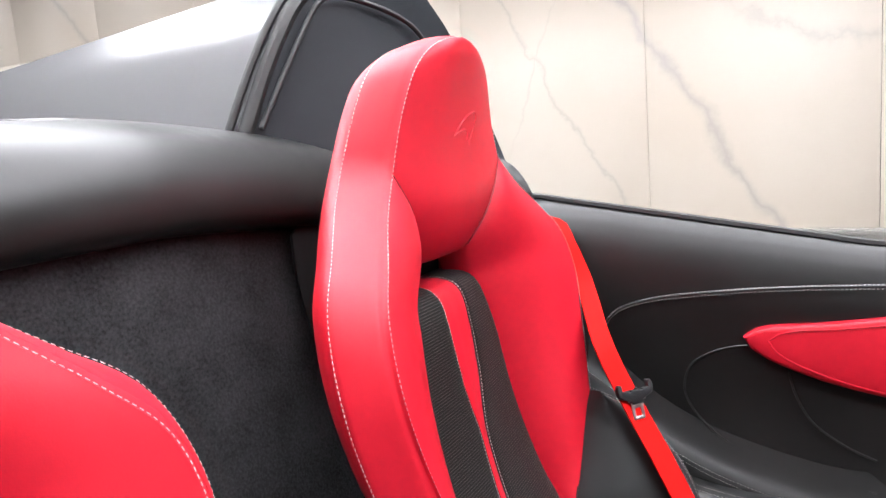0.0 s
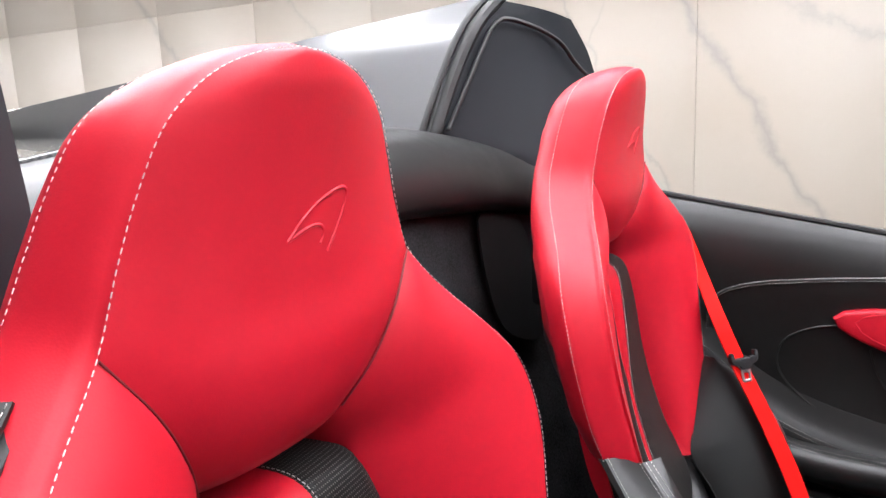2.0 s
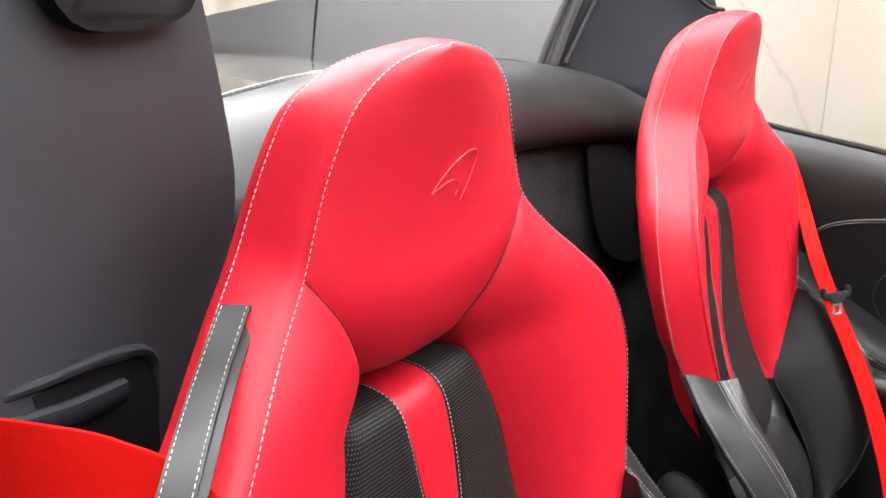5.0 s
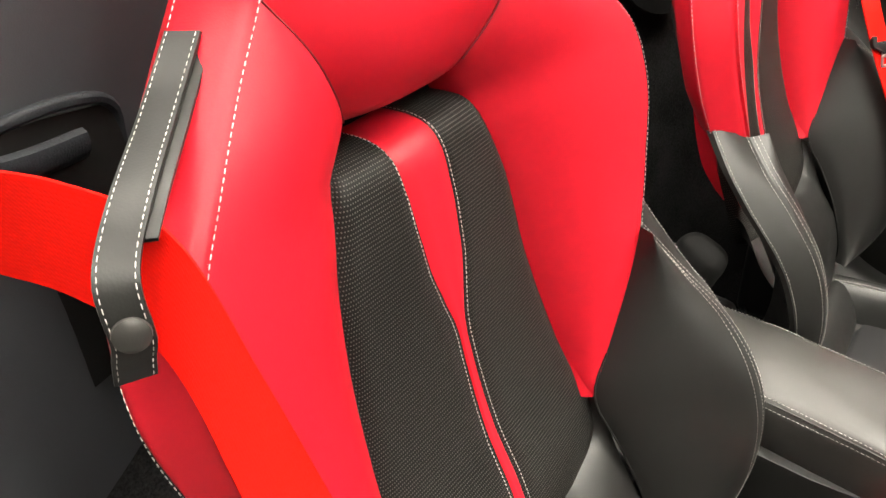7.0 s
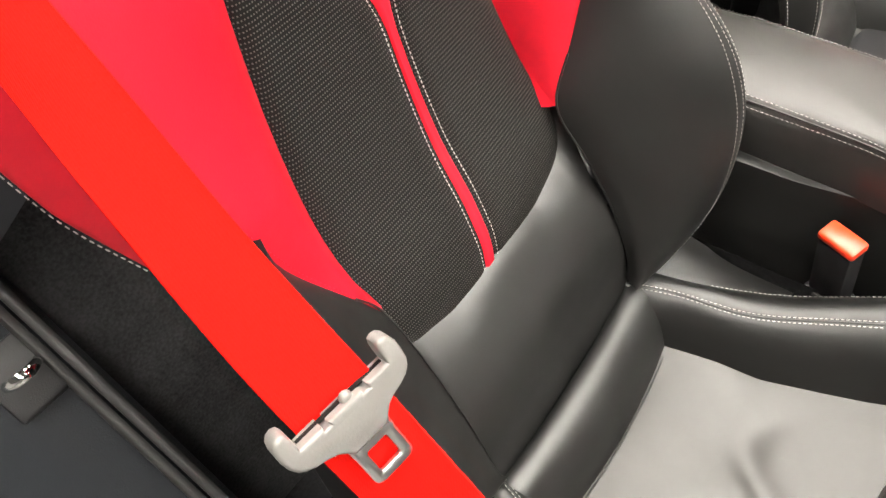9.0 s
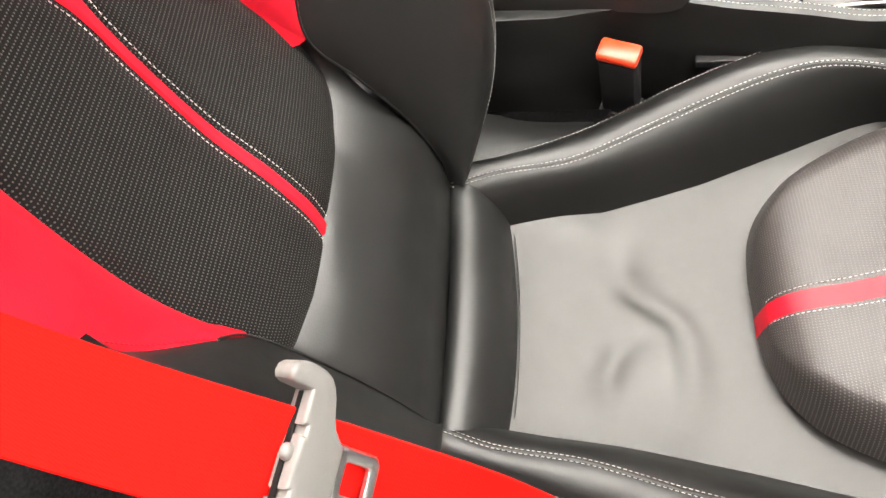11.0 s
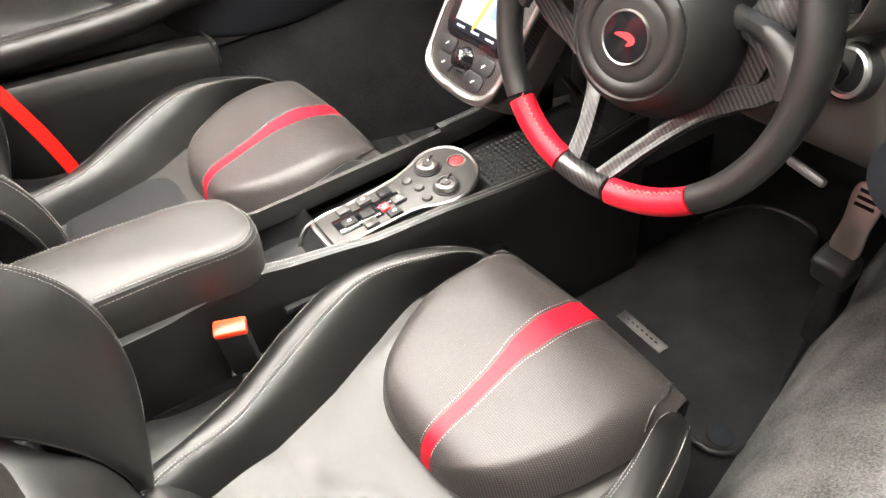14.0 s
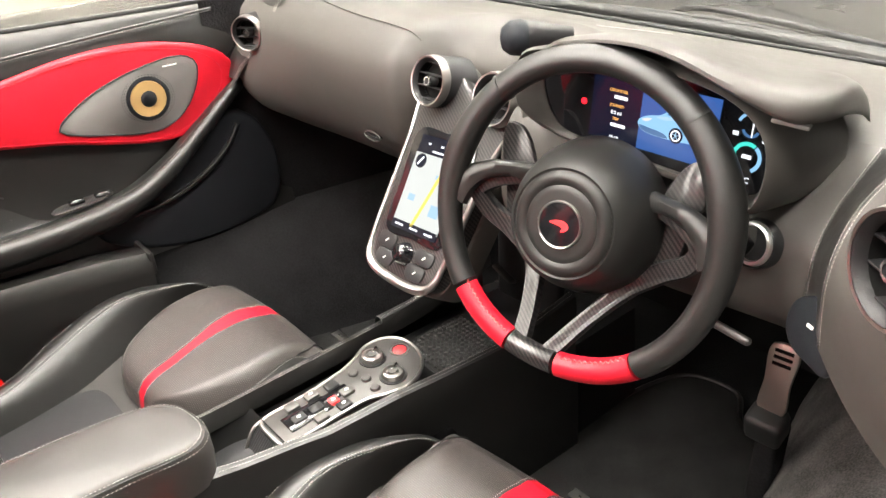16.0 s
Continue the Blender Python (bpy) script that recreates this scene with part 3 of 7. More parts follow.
        go = np.array([1.0, 0, 0]) * (0.038 * fk + 0.004), np.array([0, -1.0, 0]) * (0.026 * fk + 0.012)
        Wb = np.stack([B + go[0] * a + go[1] * b + np.array([0, 0, 0.026]) * c * (s != worn_side) * np.clip(1 - np.arange(44) / 9, 0, 1)[:, None] for a, b, c in ((-0.03, 0, 0), (0.16, 0.10, 0.1), (0.45, 0.36, 0.5), (0.80, 0.74, 0.9), (1, 1, 1), (0.95, 1.25, 1))], 1)
        tailpts = B + np.array([-0.07, -0.085, 0.0])
        Wb = np.concatenate([Wb, (Wb[:, -1] * 0.5 + tailpts * 0.5)[:, None], tailpts[:, None]], 1) * fl
        sp("bolster_wall", sheet(Wb), M_BLACKSOFT)
        side = (s, 0.4, 0.3)
        if s != worn_side:
            sp("stitching", stitches([along(Q, 0.030, inn, 0.0008, 0.0, 0.99), along(Q, 0.085, inn, 0.0008, 0.0, 0.99), along(Wb, 0.12, side, 0.0008, 0.0, 0.93), along(Wb, 0.53, side, 0.0008, 0.0, 0.9)], 0.0034, 0.0016, 0.00036), M_STITCH, ear, "white thread stitching")
        sp("seam", tube(A[14:] * fl + (0, 0.001, 0.001), 0.0011, 6), M_BLACK, ear)

    # centre panel of the backrest: two perforated halves and a red stripe
    prof = cr(PANEL, 80)

    def strip(lo, hi, nx, tuck_lo, tuck_hi, lift=0.0):
        rows = []
        for i, (w, py, pz) in enumerate(prof):
            xs = np.linspace(lo(w, pz, i), hi(w, pz, i), nx)
            r = np.clip(abs(xs) / w, 0, 1)
            swell = 0.004 + 0.007 * float(np.clip((0.50 - pz) / 0.1, 0, 1))
            yy = py + swell * (1 - r**2) - 0.009 * np.clip((r - 0.88) / 0.12, 0, 1) ** 2 + lift
            rows.append(np.stack([xs, yy, pz + 0 * xs], -1))
        rows = np.array(rows)
        if tuck_lo:
            rows[:, 0, 1] -= 0.002
        if tuck_hi:
            rows[:, -1, 1] -= 0.002
        return rows

    def half_w(pz, i):
        if i < 14:
            return 0.0255
        return float(np.interp(pz, [0.38, 0.45, 0.50, 0.56, 0.598, 0.615, 0.64, 0.67, 0.72, 0.80], [0.0070, 0.0062, 0.0055, 0.0050, 0.0050, 0.0068, 0.0135, 0.0205, 0.0245, 0.0255]))

    def mid_x(pz):
        return float(np.interp(pz, [0.38, 0.41, 0.45, 0.50, 0.56, 0.61, 0.65, 0.72, 0.79], [0.013, 0.008, 0.004, 0.0, -0.003, -0.005, -0.005, -0.002, 0.004]))

    L = strip(lambda w, pz, i: -w, lambda w, pz, i: mid_x(pz) - half_w(pz, i), 14, False, True)
    R = strip(lambda w, pz, i: mid_x(pz) + half_w(pz, i), lambda w, pz, i: w, 14, True, False)
    S = strip(lambda w, pz, i: mid_x(pz) - half_w(pz, i), lambda w, pz, i: mid_x(pz) + half_w(pz, i), 7, True, True, 0.0005)
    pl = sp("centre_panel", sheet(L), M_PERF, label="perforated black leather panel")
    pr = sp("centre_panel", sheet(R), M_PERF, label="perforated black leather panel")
    sp("centre_stripe", sheet(S), M_RED, label="red leather stripe")
    sp("stitching", stitches([along(L, 0.965, (0, 1, 0.3), 0.0008)], 0.0030, 0.0014, 0.00042), M_STITCH, pl)
    sp("stitching", stitches([along(R, 0.035, (0, 1, 0.3), 0.0008)], 0.0030, 0.0014, 0.00042), M_STITCH, pr)
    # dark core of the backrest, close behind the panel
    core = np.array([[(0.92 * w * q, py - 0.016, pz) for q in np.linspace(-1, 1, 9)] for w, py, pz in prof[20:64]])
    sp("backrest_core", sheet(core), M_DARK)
    # solid dark box that stands in for the shade behind the headrest foot
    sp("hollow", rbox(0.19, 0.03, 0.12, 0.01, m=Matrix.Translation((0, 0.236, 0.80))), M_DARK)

    # black leather below the panel, a soft roll that runs down into the cushion
    tq = np.linspace(-1, 1, 41)
    cols = []
    for q in tq:
        a = abs(q)
        xs_ = 0.146 * q
        zs = float(np.interp(a, [0, 0.5, 0.84, 0.96, 1.0], [0.374, 0.370, 0.379, 0.398, 0.425]))
        y_s = float(np.interp(a, [0, 0.5, 0.84, 0.96, 1.0], [0.424, 0.420, 0.412, 0.404, 0.400]))
        c = cr([(xs_, y_s - 0.016, zs + 0.013), (xs_, y_s + 0.004, zs + 0.003), (xs_ * 0.985, 0.4480 - 0.008 * a, 0.351 + 0.01 * a), (0.139 * q, 0.473 - 0.002 * a, 0.318), (0.138 * q, 0.486, 0.275), (0.138 * q, 0.492, 0.240), (0.136 * q, 0.496, 0.20), (0.136 * q, 0.500, 0.165)], 48)
        c[:, 1] += 0.0006 * np.sin(11 * q + 28 * c[:, 2]) * (1 - q * q)
        cols.append(c)
    LU = np.swapaxes(np.array(cols), 0, 1)
    sp("lumbar_panel", sheet(LU), M_BLACK)
    # roll at the back of the cushion
    RL = cr([(0.138, 0.488, 0.165), (0.138, 0.488, 0.204), (0.137, 0.497, 0.221), (0.135, 0.516, 0.219), (0.131, 0.538, 0.196), (0.128, 0.552, 0.166), (0.128, 0.556, 0.140)], 26)
    RO = np.array([np.stack([w * tq, ry + 0.008 * (1 - tq**2), rz + 0.0015 * np.cos(5 * tq)], -1) for w, ry, rz in RL])
    cp("cushion_roll", sheet(RO), M_BLACK)
    cp("seam", tube(np.stack([0.128 * tq, 0.5565 + 0.008 * (1 - tq**2), 0.157 + 0 * tq], -1), 0.0012, 6), M_BLACK)

    # worn seat cushion with soft dents
    ys = np.linspace(0.548, 1.02, 110)
    CU = []
    for cy in ys:
        w = float(np.interp(cy, [0.548, 0.66, 0.765, 0.858, 0.947, 1.02], [0.118, 0.134, 0.158, 0.184, 0.206, 0.206]))
        cx = np.linspace(-w, w, 96)
        cz = float(np.interp(cy, [0.548, 0.66, 0.765, 0.858, 0.947, 1.02], [0.153, 0.149, 0.160, 0.176, 0.194, 0.190])) + 0.006 * (cx / w) ** 4 + 0.003 * np.exp(-(((cy - 0.60) / 0.05) ** 2))
        for crease, dep, wid in ((CREASE, 0.0050, 0.016), (CREASE_SHORT, 0.0040, 0.013)):
            far = np.hypot(cx[:, None] - crease[:, 0], cy - crease[:, 1])
            fade = np.sin(np.pi * np.linspace(0.10, 0.90, len(crease)))[far.argmin(1)]
            dd = far.min(1)
            cz = cz - fade * dep * np.exp(-((dd / wid) ** 2)) + 0.18 * fade * dep * np.exp(-(((dd - 0.030) / 0.017) ** 2))
        cz = cz + 0.0010 * np.sin(35 * cx + 20 * cy) * np.exp(-(((cy - 0.7) / 0.1) ** 2)) + 0.0005 * np.sin(90 * cx - 60 * cy) * np.exp(-(((cy - 0.62) / 0.05) ** 2))
        CU.append(np.stack([cx, 0 * cx + cy, cz], -1))
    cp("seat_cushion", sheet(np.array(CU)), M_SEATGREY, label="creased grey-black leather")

    # raised thigh pad with its own stripe
    TP = cr([(0.024, 0.794, 0.178), (0.048, 0.796, 0.196), (0.072, 0.800, 0.213), (0.100, 0.812, 0.229), (0.130, 0.836, 0.241), (0.156, 0.876, 0.250), (0.176, 0.925, 0.259), (0.184, 0.975, 0.265), (0.184, 1.025, 0.264),
             (0.181, 1.068, 0.250), (0.178, 1.094, 0.228), (0.176, 1.104, 0.195), (0.172, 1.102, 0.150), (0.166, 1.090, 0.085)], 90)

    def tstrip(lo, hi, nx, lift=0.0):
        rows = []
        for w, ty, tz in TP:
            xs = np.linspace(lo(w, ty), hi(w, ty), nx)
            r = np.clip(abs(xs) / max(w, 0.02), 0, 1)
            base = float(np.interp(ty, [0.79, 0.82, 0.87, 0.94, 1.0], [0.178, 0.184, 0.196, 0.212, 0.205]))
            f = 1.0 if ty < 1.03 else max(0.0, (1.10 - ty) / 0.07)
            drop = max(0.0, tz - base) * f
            zz = tz + 0.004 * (1 - r**2) + lift - drop * np.clip((r - 0.76) / 0.24, 0, 1) ** 2.2
            yy = ty + 0.008 * (1 - r**2) * (ty > 1.06) + 0 * xs
            rows.append(np.stack([xs, yy, np.maximum(zz, 0.085)], -1))
        return np.array(rows)

    def tw(ty):
        return float(np.interp(ty, [0.79, 0.91, 0.945, 0.975, 1.02, 1.11], [0.0095, 0.0095, 0.012, 0.0165, 0.0195, 0.020]))

    def tm(ty):
        return float(np.interp(ty, [0.79, 0.86, 0.91, 0.96, 1.02, 1.11], [0.024, 0.022, 0.016, 0.007, 0.003, 0.001]))

    TL = tstrip(lambda w, ty: -max(w, 0.02), lambda w, ty: tm(ty) - tw(ty), 20)
    TR = tstrip(lambda w, ty: tm(ty) + tw(ty), lambda w, ty: max(w, 0.036), 20)
    TS = tstrip(lambda w, ty: tm(ty) - tw(ty), lambda w, ty: tm(ty) + tw(ty), 7, 0.0005)
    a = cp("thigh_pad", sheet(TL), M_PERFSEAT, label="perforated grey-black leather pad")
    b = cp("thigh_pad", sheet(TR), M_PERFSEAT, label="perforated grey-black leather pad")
    cp("thigh_stripe", sheet(TS), M_RED, label="red leather stripe")
    cp("stitching", stitches([along(TL, 0.97, (0, 0.3, 1), 0.0008, 0.02)], 0.0030, 0.0016, 0.0004), M_STITCH, a)
    cp("stitching", stitches([along(TR, 0.03, (0, 0.3, 1), 0.0008, 0.02)], 0.0030, 0.0016, 0.0004), M_STITCH, b)
    # seam that climbs over the pad's front corner
    for sh, s in ((TR, 1), (TL, -1)):
        f0, f1, n0, n1 = (0.97, 0.80, 52, 76)
        rim_ = []
        N = normal_on(sh, (0, 0.2, 1))
        for i in range(n0, n1):
            u = f0 + (f1 - f0) * ((i - n0) / (n1 - 1 - n0)) ** 0.7
            u = u if s > 0 else 1 - u
            j = int(round(u * (sh.shape[1] - 1)))
            rim_.append(sh[i, j] + 0.001 * N[i, j])
        rim_ = cr(rim_[::4], 40)
        cp("seam", tube(rim_, 0.0016, 6), M_BLACK, b if s > 0 else a)
        cp("stitching", stitches([rim_ + (-s * 0.004, -0.002, 0.0012)], 0.0030, 0.0016, 0.0003), M_STITCH, b if s > 0 else a)

    # side bolsters of the cushion
    for s in (1, -1):
        fl = np.array([s, 1, 1])
        c0_ = cr([(0.112, 0.548, 0.145), (0.127, 0.655, 0.146), (0.151, 0.765, 0.156), (0.178, 0.858, 0.172), (0.200, 0.945, 0.185), (0.196, 1.03, 0.18), (0.18, 1.08, 0.13)], 60)
        c1 = cr([(0.133, 0.494, 0.222), (0.150, 0.546, 0.219), (0.162, 0.626, 0.218), (0.192, 0.716, 0.233), (0.220, 0.815, 0.257), (0.226, 0.877, 0.270), (0.213, 0.941, 0.271), (0.186, 1.018, 0.262), (0.176, 1.07, 0.225)], 60)
        c2 = cr([(0.165, 0.500, 0.216), (0.182, 0.570, 0.212), (0.207, 0.650, 0.216), (0.240, 0.749, 0.241), (0.261, 0.853, 0.264), (0.260, 0.919, 0.265), (0.236, 0.993, 0.251), (0.207, 1.060, 0.226), (0.19, 1.09, 0.19)], 60)
        c4 = c2 * (0, 1, 0) + np.array([0.262, 0.0, 0.05])
        c4[:, 0] = np.maximum(c2[:, 0] + 0.005, 0.20)
        face_ = ruled(c0_, c1, 10, 0.010, (-0.3, 0, 1), lambda t: np.sin(np.pi * t ** 1.5))
        cap = ruled(c1, c2, 7, 0.006, (0, 0, 1))
        outw = ruled(c2, c4, 7, 0.012, (1, 0, 0.3))
        G = np.concatenate([face_, cap[:, 1:], outw[:, 1:]], 1) * fl
        bol = cp("cushion_bolster", sheet(G), M_BLACK)
        up = (0, 0, 1)
        n = G.shape[1] - 1
        cp("stitching", stitches([along(G, 8.65 / n, up, 0.0008, 0.0, 0.97), along(G, 9.45 / n, up, 0.0008, 0.0, 0.97), along(G, 14.9 / n, up, 0.0008, 0.12, 0.97)], 0.0034, 0.0016, 0.00036), M_STITCH, bol, "white thread stitching")
        cp("seam", tube(along(G, 9.05 / n, up, 0.0002, 0.0, 0.97), 0.0011, 6), M_BLACK, bol)
        # leather gusset between the cushion and the backrest hinge
        gus = ruled(cr([(0.150, 0.470, 0.215), (0.185, 0.560, 0.195), (0.205, 0.650, 0.195)], 16), cr([(0.225, 0.480, 0.250), (0.250, 0.560, 0.190), (0.258, 0.655, 0.170)], 16), 8, 0.006, (0, 0, 1)) * fl
        cp("hinge_gusset", sheet(gus), M_BLACK)
    # base pedestal down to the floor
    sp("pedestal", rbox(0.40, 0.50, 0.12, 0.02, m=Matrix.Translation((0, 0.80, 0.072))), M_PLASTIC)
    sp("recliner_cover", rbox(0.06, 0.10, 0.30, 0.02, 3, Matrix.Translation((0.20, 0.38, 0.17))), M_PLASTIC)
    sp("recliner_cover", rbox(0.06, 0.10, 0.30, 0.02, 3, Matrix.Translation((-0.20, 0.38, 0.17))), M_PLASTIC)
    return root


driver_seat = seat(0.3635, 0.0022, -0.003, 3.0, "car seats", 1)
passenger_seat = seat(-0.3523, -0.0276, 0.0, 2.4, "car seats", 0, 0.592, 0.03)


# ---- belts ----
def tongue(belt_, at, across_way, down_way, plastic, label, size=1.19):
    """The tongue that slides on a belt, as a part of it: two ears, a bar over the belt and a flat latch plate."""
    m = frame_at([a - b for a, b in zip(at, belt_.location)], across_way, [-v for v in down_way]) @ Matrix.Scale(size, 4)
    half = [(0.0100, -0.0008), (0.0100, -0.0028), (0.0135, -0.0028), (0.0135, -0.0003), (0.0266, -0.0003), (0.0268, 0.0085), (0.0278, 0.0112), (0.0300, 0.0122), (0.0330, 0.0115), (0.0350, 0.0092), (0.0362, 0.0055), (0.0364, 0.0), (0.0358, -0.0050), (0.0340, -0.0092), (0.0310, -0.0120), (0.0270, -0.0140), (0.0200, -0.0162), (0.0160, -0.0182), (0.0130, -0.0215), (0.0105, -0.0250)]
    body = slab([(-x, y) for x, y in half] + [(x, y) for x, y in half[::-1]], 0.0105, 0.0024, 3)
    root = part("tongue", body, plastic, belt_, label, m=m @ Matrix.Translation((0, 0, -0.0030)))
    part("slide_stop", lathe([(0, 0.0022), (0.0022, 0.0018), (0.0032, 0.0008), (0.0034, -0.001)], 20), plastic, root, m=m @ Matrix.Translation((0.003, 0.0, 0.0030)))
    part("slot", rbox(0.0525, 0.0016, 0.0030, 0.0006), M_DARK, root, m=m @ Matrix.Translation((0, -0.0008, 0.0005)))
    q = np.linspace(0, 2 * math.pi, 49)[:-1]

    def frame_loop(w, y0, y1, r, z):
        cx, cy = np.sign(np.cos(q)) * (w - r), np.where(np.sin(q) > 0, y1 - r, y0 + r)
        return np.c_[cx + r * np.cos(q), cy + r * np.sin(q), 0 * q + z]

    rows = [frame_loop(0.0065, -0.0460, -0.0315, 0.0015, 0.0), frame_loop(0.0065, -0.0460, -0.0315, 0.0015, 0.0020), frame_loop(0.0078, -0.0475, -0.0302, 0.0020, 0.0028), frame_loop(0.0112, -0.0510, -0.0245, 0.0040, 0.0026), frame_loop(0.0122, -0.0520, -0.0235, 0.0045, 0.0014), frame_loop(0.0118, -0.0516, -0.0238, 0.0045, 0.0)]
    part("latch_plate", sheet(np.array(rows), wrap=True), M_STEEL, root, "chrome latch plate", m=m @ Matrix.Translation((0, 0, 0.001)))
    for s in (1, -1):
        part("latch_shoulder", tube(cr([(s * 0.0175, -0.0180, 0.003), (s * 0.0130, -0.0195, 0.003), (s * 0.0112, -0.0240, 0.0028), (s * 0.0110, -0.0300, 0.0026)], 14), 0.0014, 8), M_STEEL, root, m=m)
    return root


belt = thing("seat_belt", "bright red woven seat belt hanging over the driver seat", "seat belt", (0.62, 0.4, 0.0))
up_ = Matrix.Translation((-0.62, -0.4, 0))
part("webbing", ribbon([(0.690, 0.150, 0.828), (0.668, 0.215, 0.834), (0.650, 0.272, 0.838), (0.630, 0.321, 0.834), (0.617, 0.384, 0.821), (0.615, 0.423, 0.748), (0.611, 0.471, 0.627), (0.603, 0.529, 0.505), (0.598, 0.583, 0.402), (0.600, 0.630, 0.290), (0.604, 0.650, 0.120)],
                       [(0.10, 0.20, 0.95), (0.02, 0.10, 0.97), (-0.30, -0.05, 0.92), (-0.71, -0.22, 0.71), (-0.75, 0.10, 0.65), (-0.72, 0.42, 0.50), (-0.96, 0.18, 0.22), (-1, 0.12, 0.06), (-1, 0.12, 0.06), (-1, 0.1, 0.05), (-1, 0.1, 0.05)], 0.063, 110), M_BELT, belt, m=up_)
tongue(belt, (0.6055, 0.504, 0.570), (-1, 0.14, 0.10), (-0.06, 0.43, -0.90), M_GREYPL, "grey plastic belt tongue with chrome latch plate")

pbelt = thing("seat_belt", "red woven seat belt hanging beside the passenger seat", "seat belt", (-0.56, 0.36, 0.0))
part("webbing", ribbon([(-0.545, 0.20, 0.86), (-0.688, 0.285, 0.813), (-0.670, 0.310, 0.784), (-0.665, 0.335, 0.728),  (-0.562, 0.395, 0.66), (-0.559, 0.428, 0.59), (-0.560, 0.474, 0.50), (-0.560, 0.520, 0.40), (-0.558, 0.565, 0.27), (-0.556, 0.60, 0.12)],
                       [(0.9, -0.3, 0.2), (0.9, -0.35, 0.1), (0.85, -0.5, 0), (0.8, -0.6, 0), (0.8, -0.6, 0), (0.8, -0.6, 0), (0.8, -0.6, 0), (0.8, -0.6, 0), (0.8, -0.6, 0), (0.8, -0.6, 0)], 0.038, 60), M_BELT, pbelt, m=Matrix.Translation((0.56, -0.36, 0)))
tongue(pbelt, (-0.562, 0.434, 0.60), (-0.8, 0.6, 0), (0.05, 0.3, -1), M_PLASTIC, "black plastic belt tongue with chrome latch plate", 0.78)

# leather guide strap on the driver seat's shoulder, with press stud
guide = thing("belt_guide", "black leather belt guide strap with white stitching and press stud", "belt guide", (0.58, 0.33, 0.0))
gm = Matrix.Translation((-0.58, -0.33, 0))
gc = [(0.5305, 0.3065, 0.909), (0.5685, 0.3300, 0.8820), (0.6190, 0.3765, 0.8640), (0.6400, 0.3945, 0.8470), (0.6440, 0.4005, 0.8190), (0.6450, 0.3960, 0.8080), (0.6460, 0.3910, 0.7930)]
gs = [(-0.62, 0.72, -0.05), (-0.62, 0.70, -0.05), (-0.62, 0.66, -0.05), (-0.70, 0.58, -0.05), (-0.85, 0.45, -0.15), (-0.90, 0.42, 0.0), (-0.90, 0.42, 0.0)]
gw = 0.020
strap = ribbon(gc, gs, gw, 40, 0.0016)
part("strap", strap, M_BLACKSOFT, guide, m=gm)
cc, ss = cr(gc, 40), cr(gs, 40)
ss /= np.linalg.norm(ss, axis=1, keepdims=True)
tn = np.cross(np.gradient(cc, axis=0), ss)
tn /= np.linalg.norm(tn, axis=1, keepdims=True)
tn *= np.sign(tn @ np.array([0.4, 0.3, 0.8]))[:, None]
part("stitching", stitches([cc - ss * gw * 0.39 + tn * 0.0022, cc + ss * gw * 0.39 + tn * 0.0022], 0.0032, 0.0015, 0.00026), M_STITCH, guide, m=gm)
back_c = cc[:26] + ss[:26] * 0.0065 - tn[:26] * 0.0035
part("strap_back", ribbon(back_c[::5], ss[:26:5], 0.018, 30, 0.0014), M_BLACKSOFT, guide, m=gm)
stud = cc[33] + tn[33] * 0.002
part("press_stud", lathe([(0, 0.0042), (0.006, 0.0037), (0.0085, 0.002), (0.0088, 0)], 24), M_SEATGREY, guide, m=gm @ frame_at(stud, ss[33], np.cross(tn[33], ss[33])))


def buckle(x, y, z, label):
    root = thing("belt_buckle", label, "belt buckle", (x, y, z - 0.06))
    m = frame_at((0, 0, 0.06), (0.35, 0.9, -0.25), (-0.8, 0.3, 0.3))
    stem = frame_at((-0.004, -0.012, 0.0), (0.35, 0.93, 0.0), (-0.9, 0.35, 0.2))
    stem = stem @ Matrix.Scale(1.2, 4)
    part("stalk", rbox(0.034, 0.020, 0.115, 0.004), M_PLASTIC, root, m=stem)
    part("release_button", rbox(0.036, 0.020, 0.010, 0.003, m=Matrix.Translation((0, 0, 0.062))), M_ORANGE, root, "orange-red release button", m=stem)
    part("collar", rbox(0.040, 0.026, 0.02, 0.004, m=Matrix.Translation((0, 0, -0.035))), M_RUBBER, root, m=stem)
    return root


buckle(0.106, 0.684, 0.288, "black belt buckle with orange-red button beside the console")


# ---- showroom ----
GROUND = -0.22


def panel_box(name, lo, hi, mat, label, category, kind="structure"):
    lo, hi = np.array(lo, float), np.array(hi, float)
    ob = part(name, rbox(*(hi - lo), 0, m=Matrix.Translation(tuple((lo + hi) / 2))), mat)
    return tagged(ob, label, category, kind=kind)


# floor, plain walls and ceiling are greyed to keep ambient light low
panel_box("ground", (-4.7, -13.67, GROUND - 0.1), (5.2, 7.2, GROUND), M_TILE, "dark polished showroom floor", "floor")
wall_w = tagged(new("wall_west"), "cream marble slab wall with grey veins", "wall", kind="structure")
# east wall is added out of view, dark so the cabin reflects little
panel_box("wall_east", (5.0, -13.47, GROUND), (5.2, 7.0, 3.1), M_DARKWALL, "added charcoal wall, out of view, that darkens reflections", "wall")
panel_box("wall_north", (-4.7, 7.0, GROUND), (5.2, 7.2, 3.1), M_WALL, "plain grey showroom wall", "wall")
panel_box("wall_south", (-4.7, -13.67, GROUND), (5.2, -13.47, 3.1), M_WALL, "plain grey showroom wall", "wall")
panel_box("ceiling", (-4.7, -13.67, 3.1), (5.2, 7.2, 3.2), M_CEIL, "grey showroom ceiling", "ceiling")
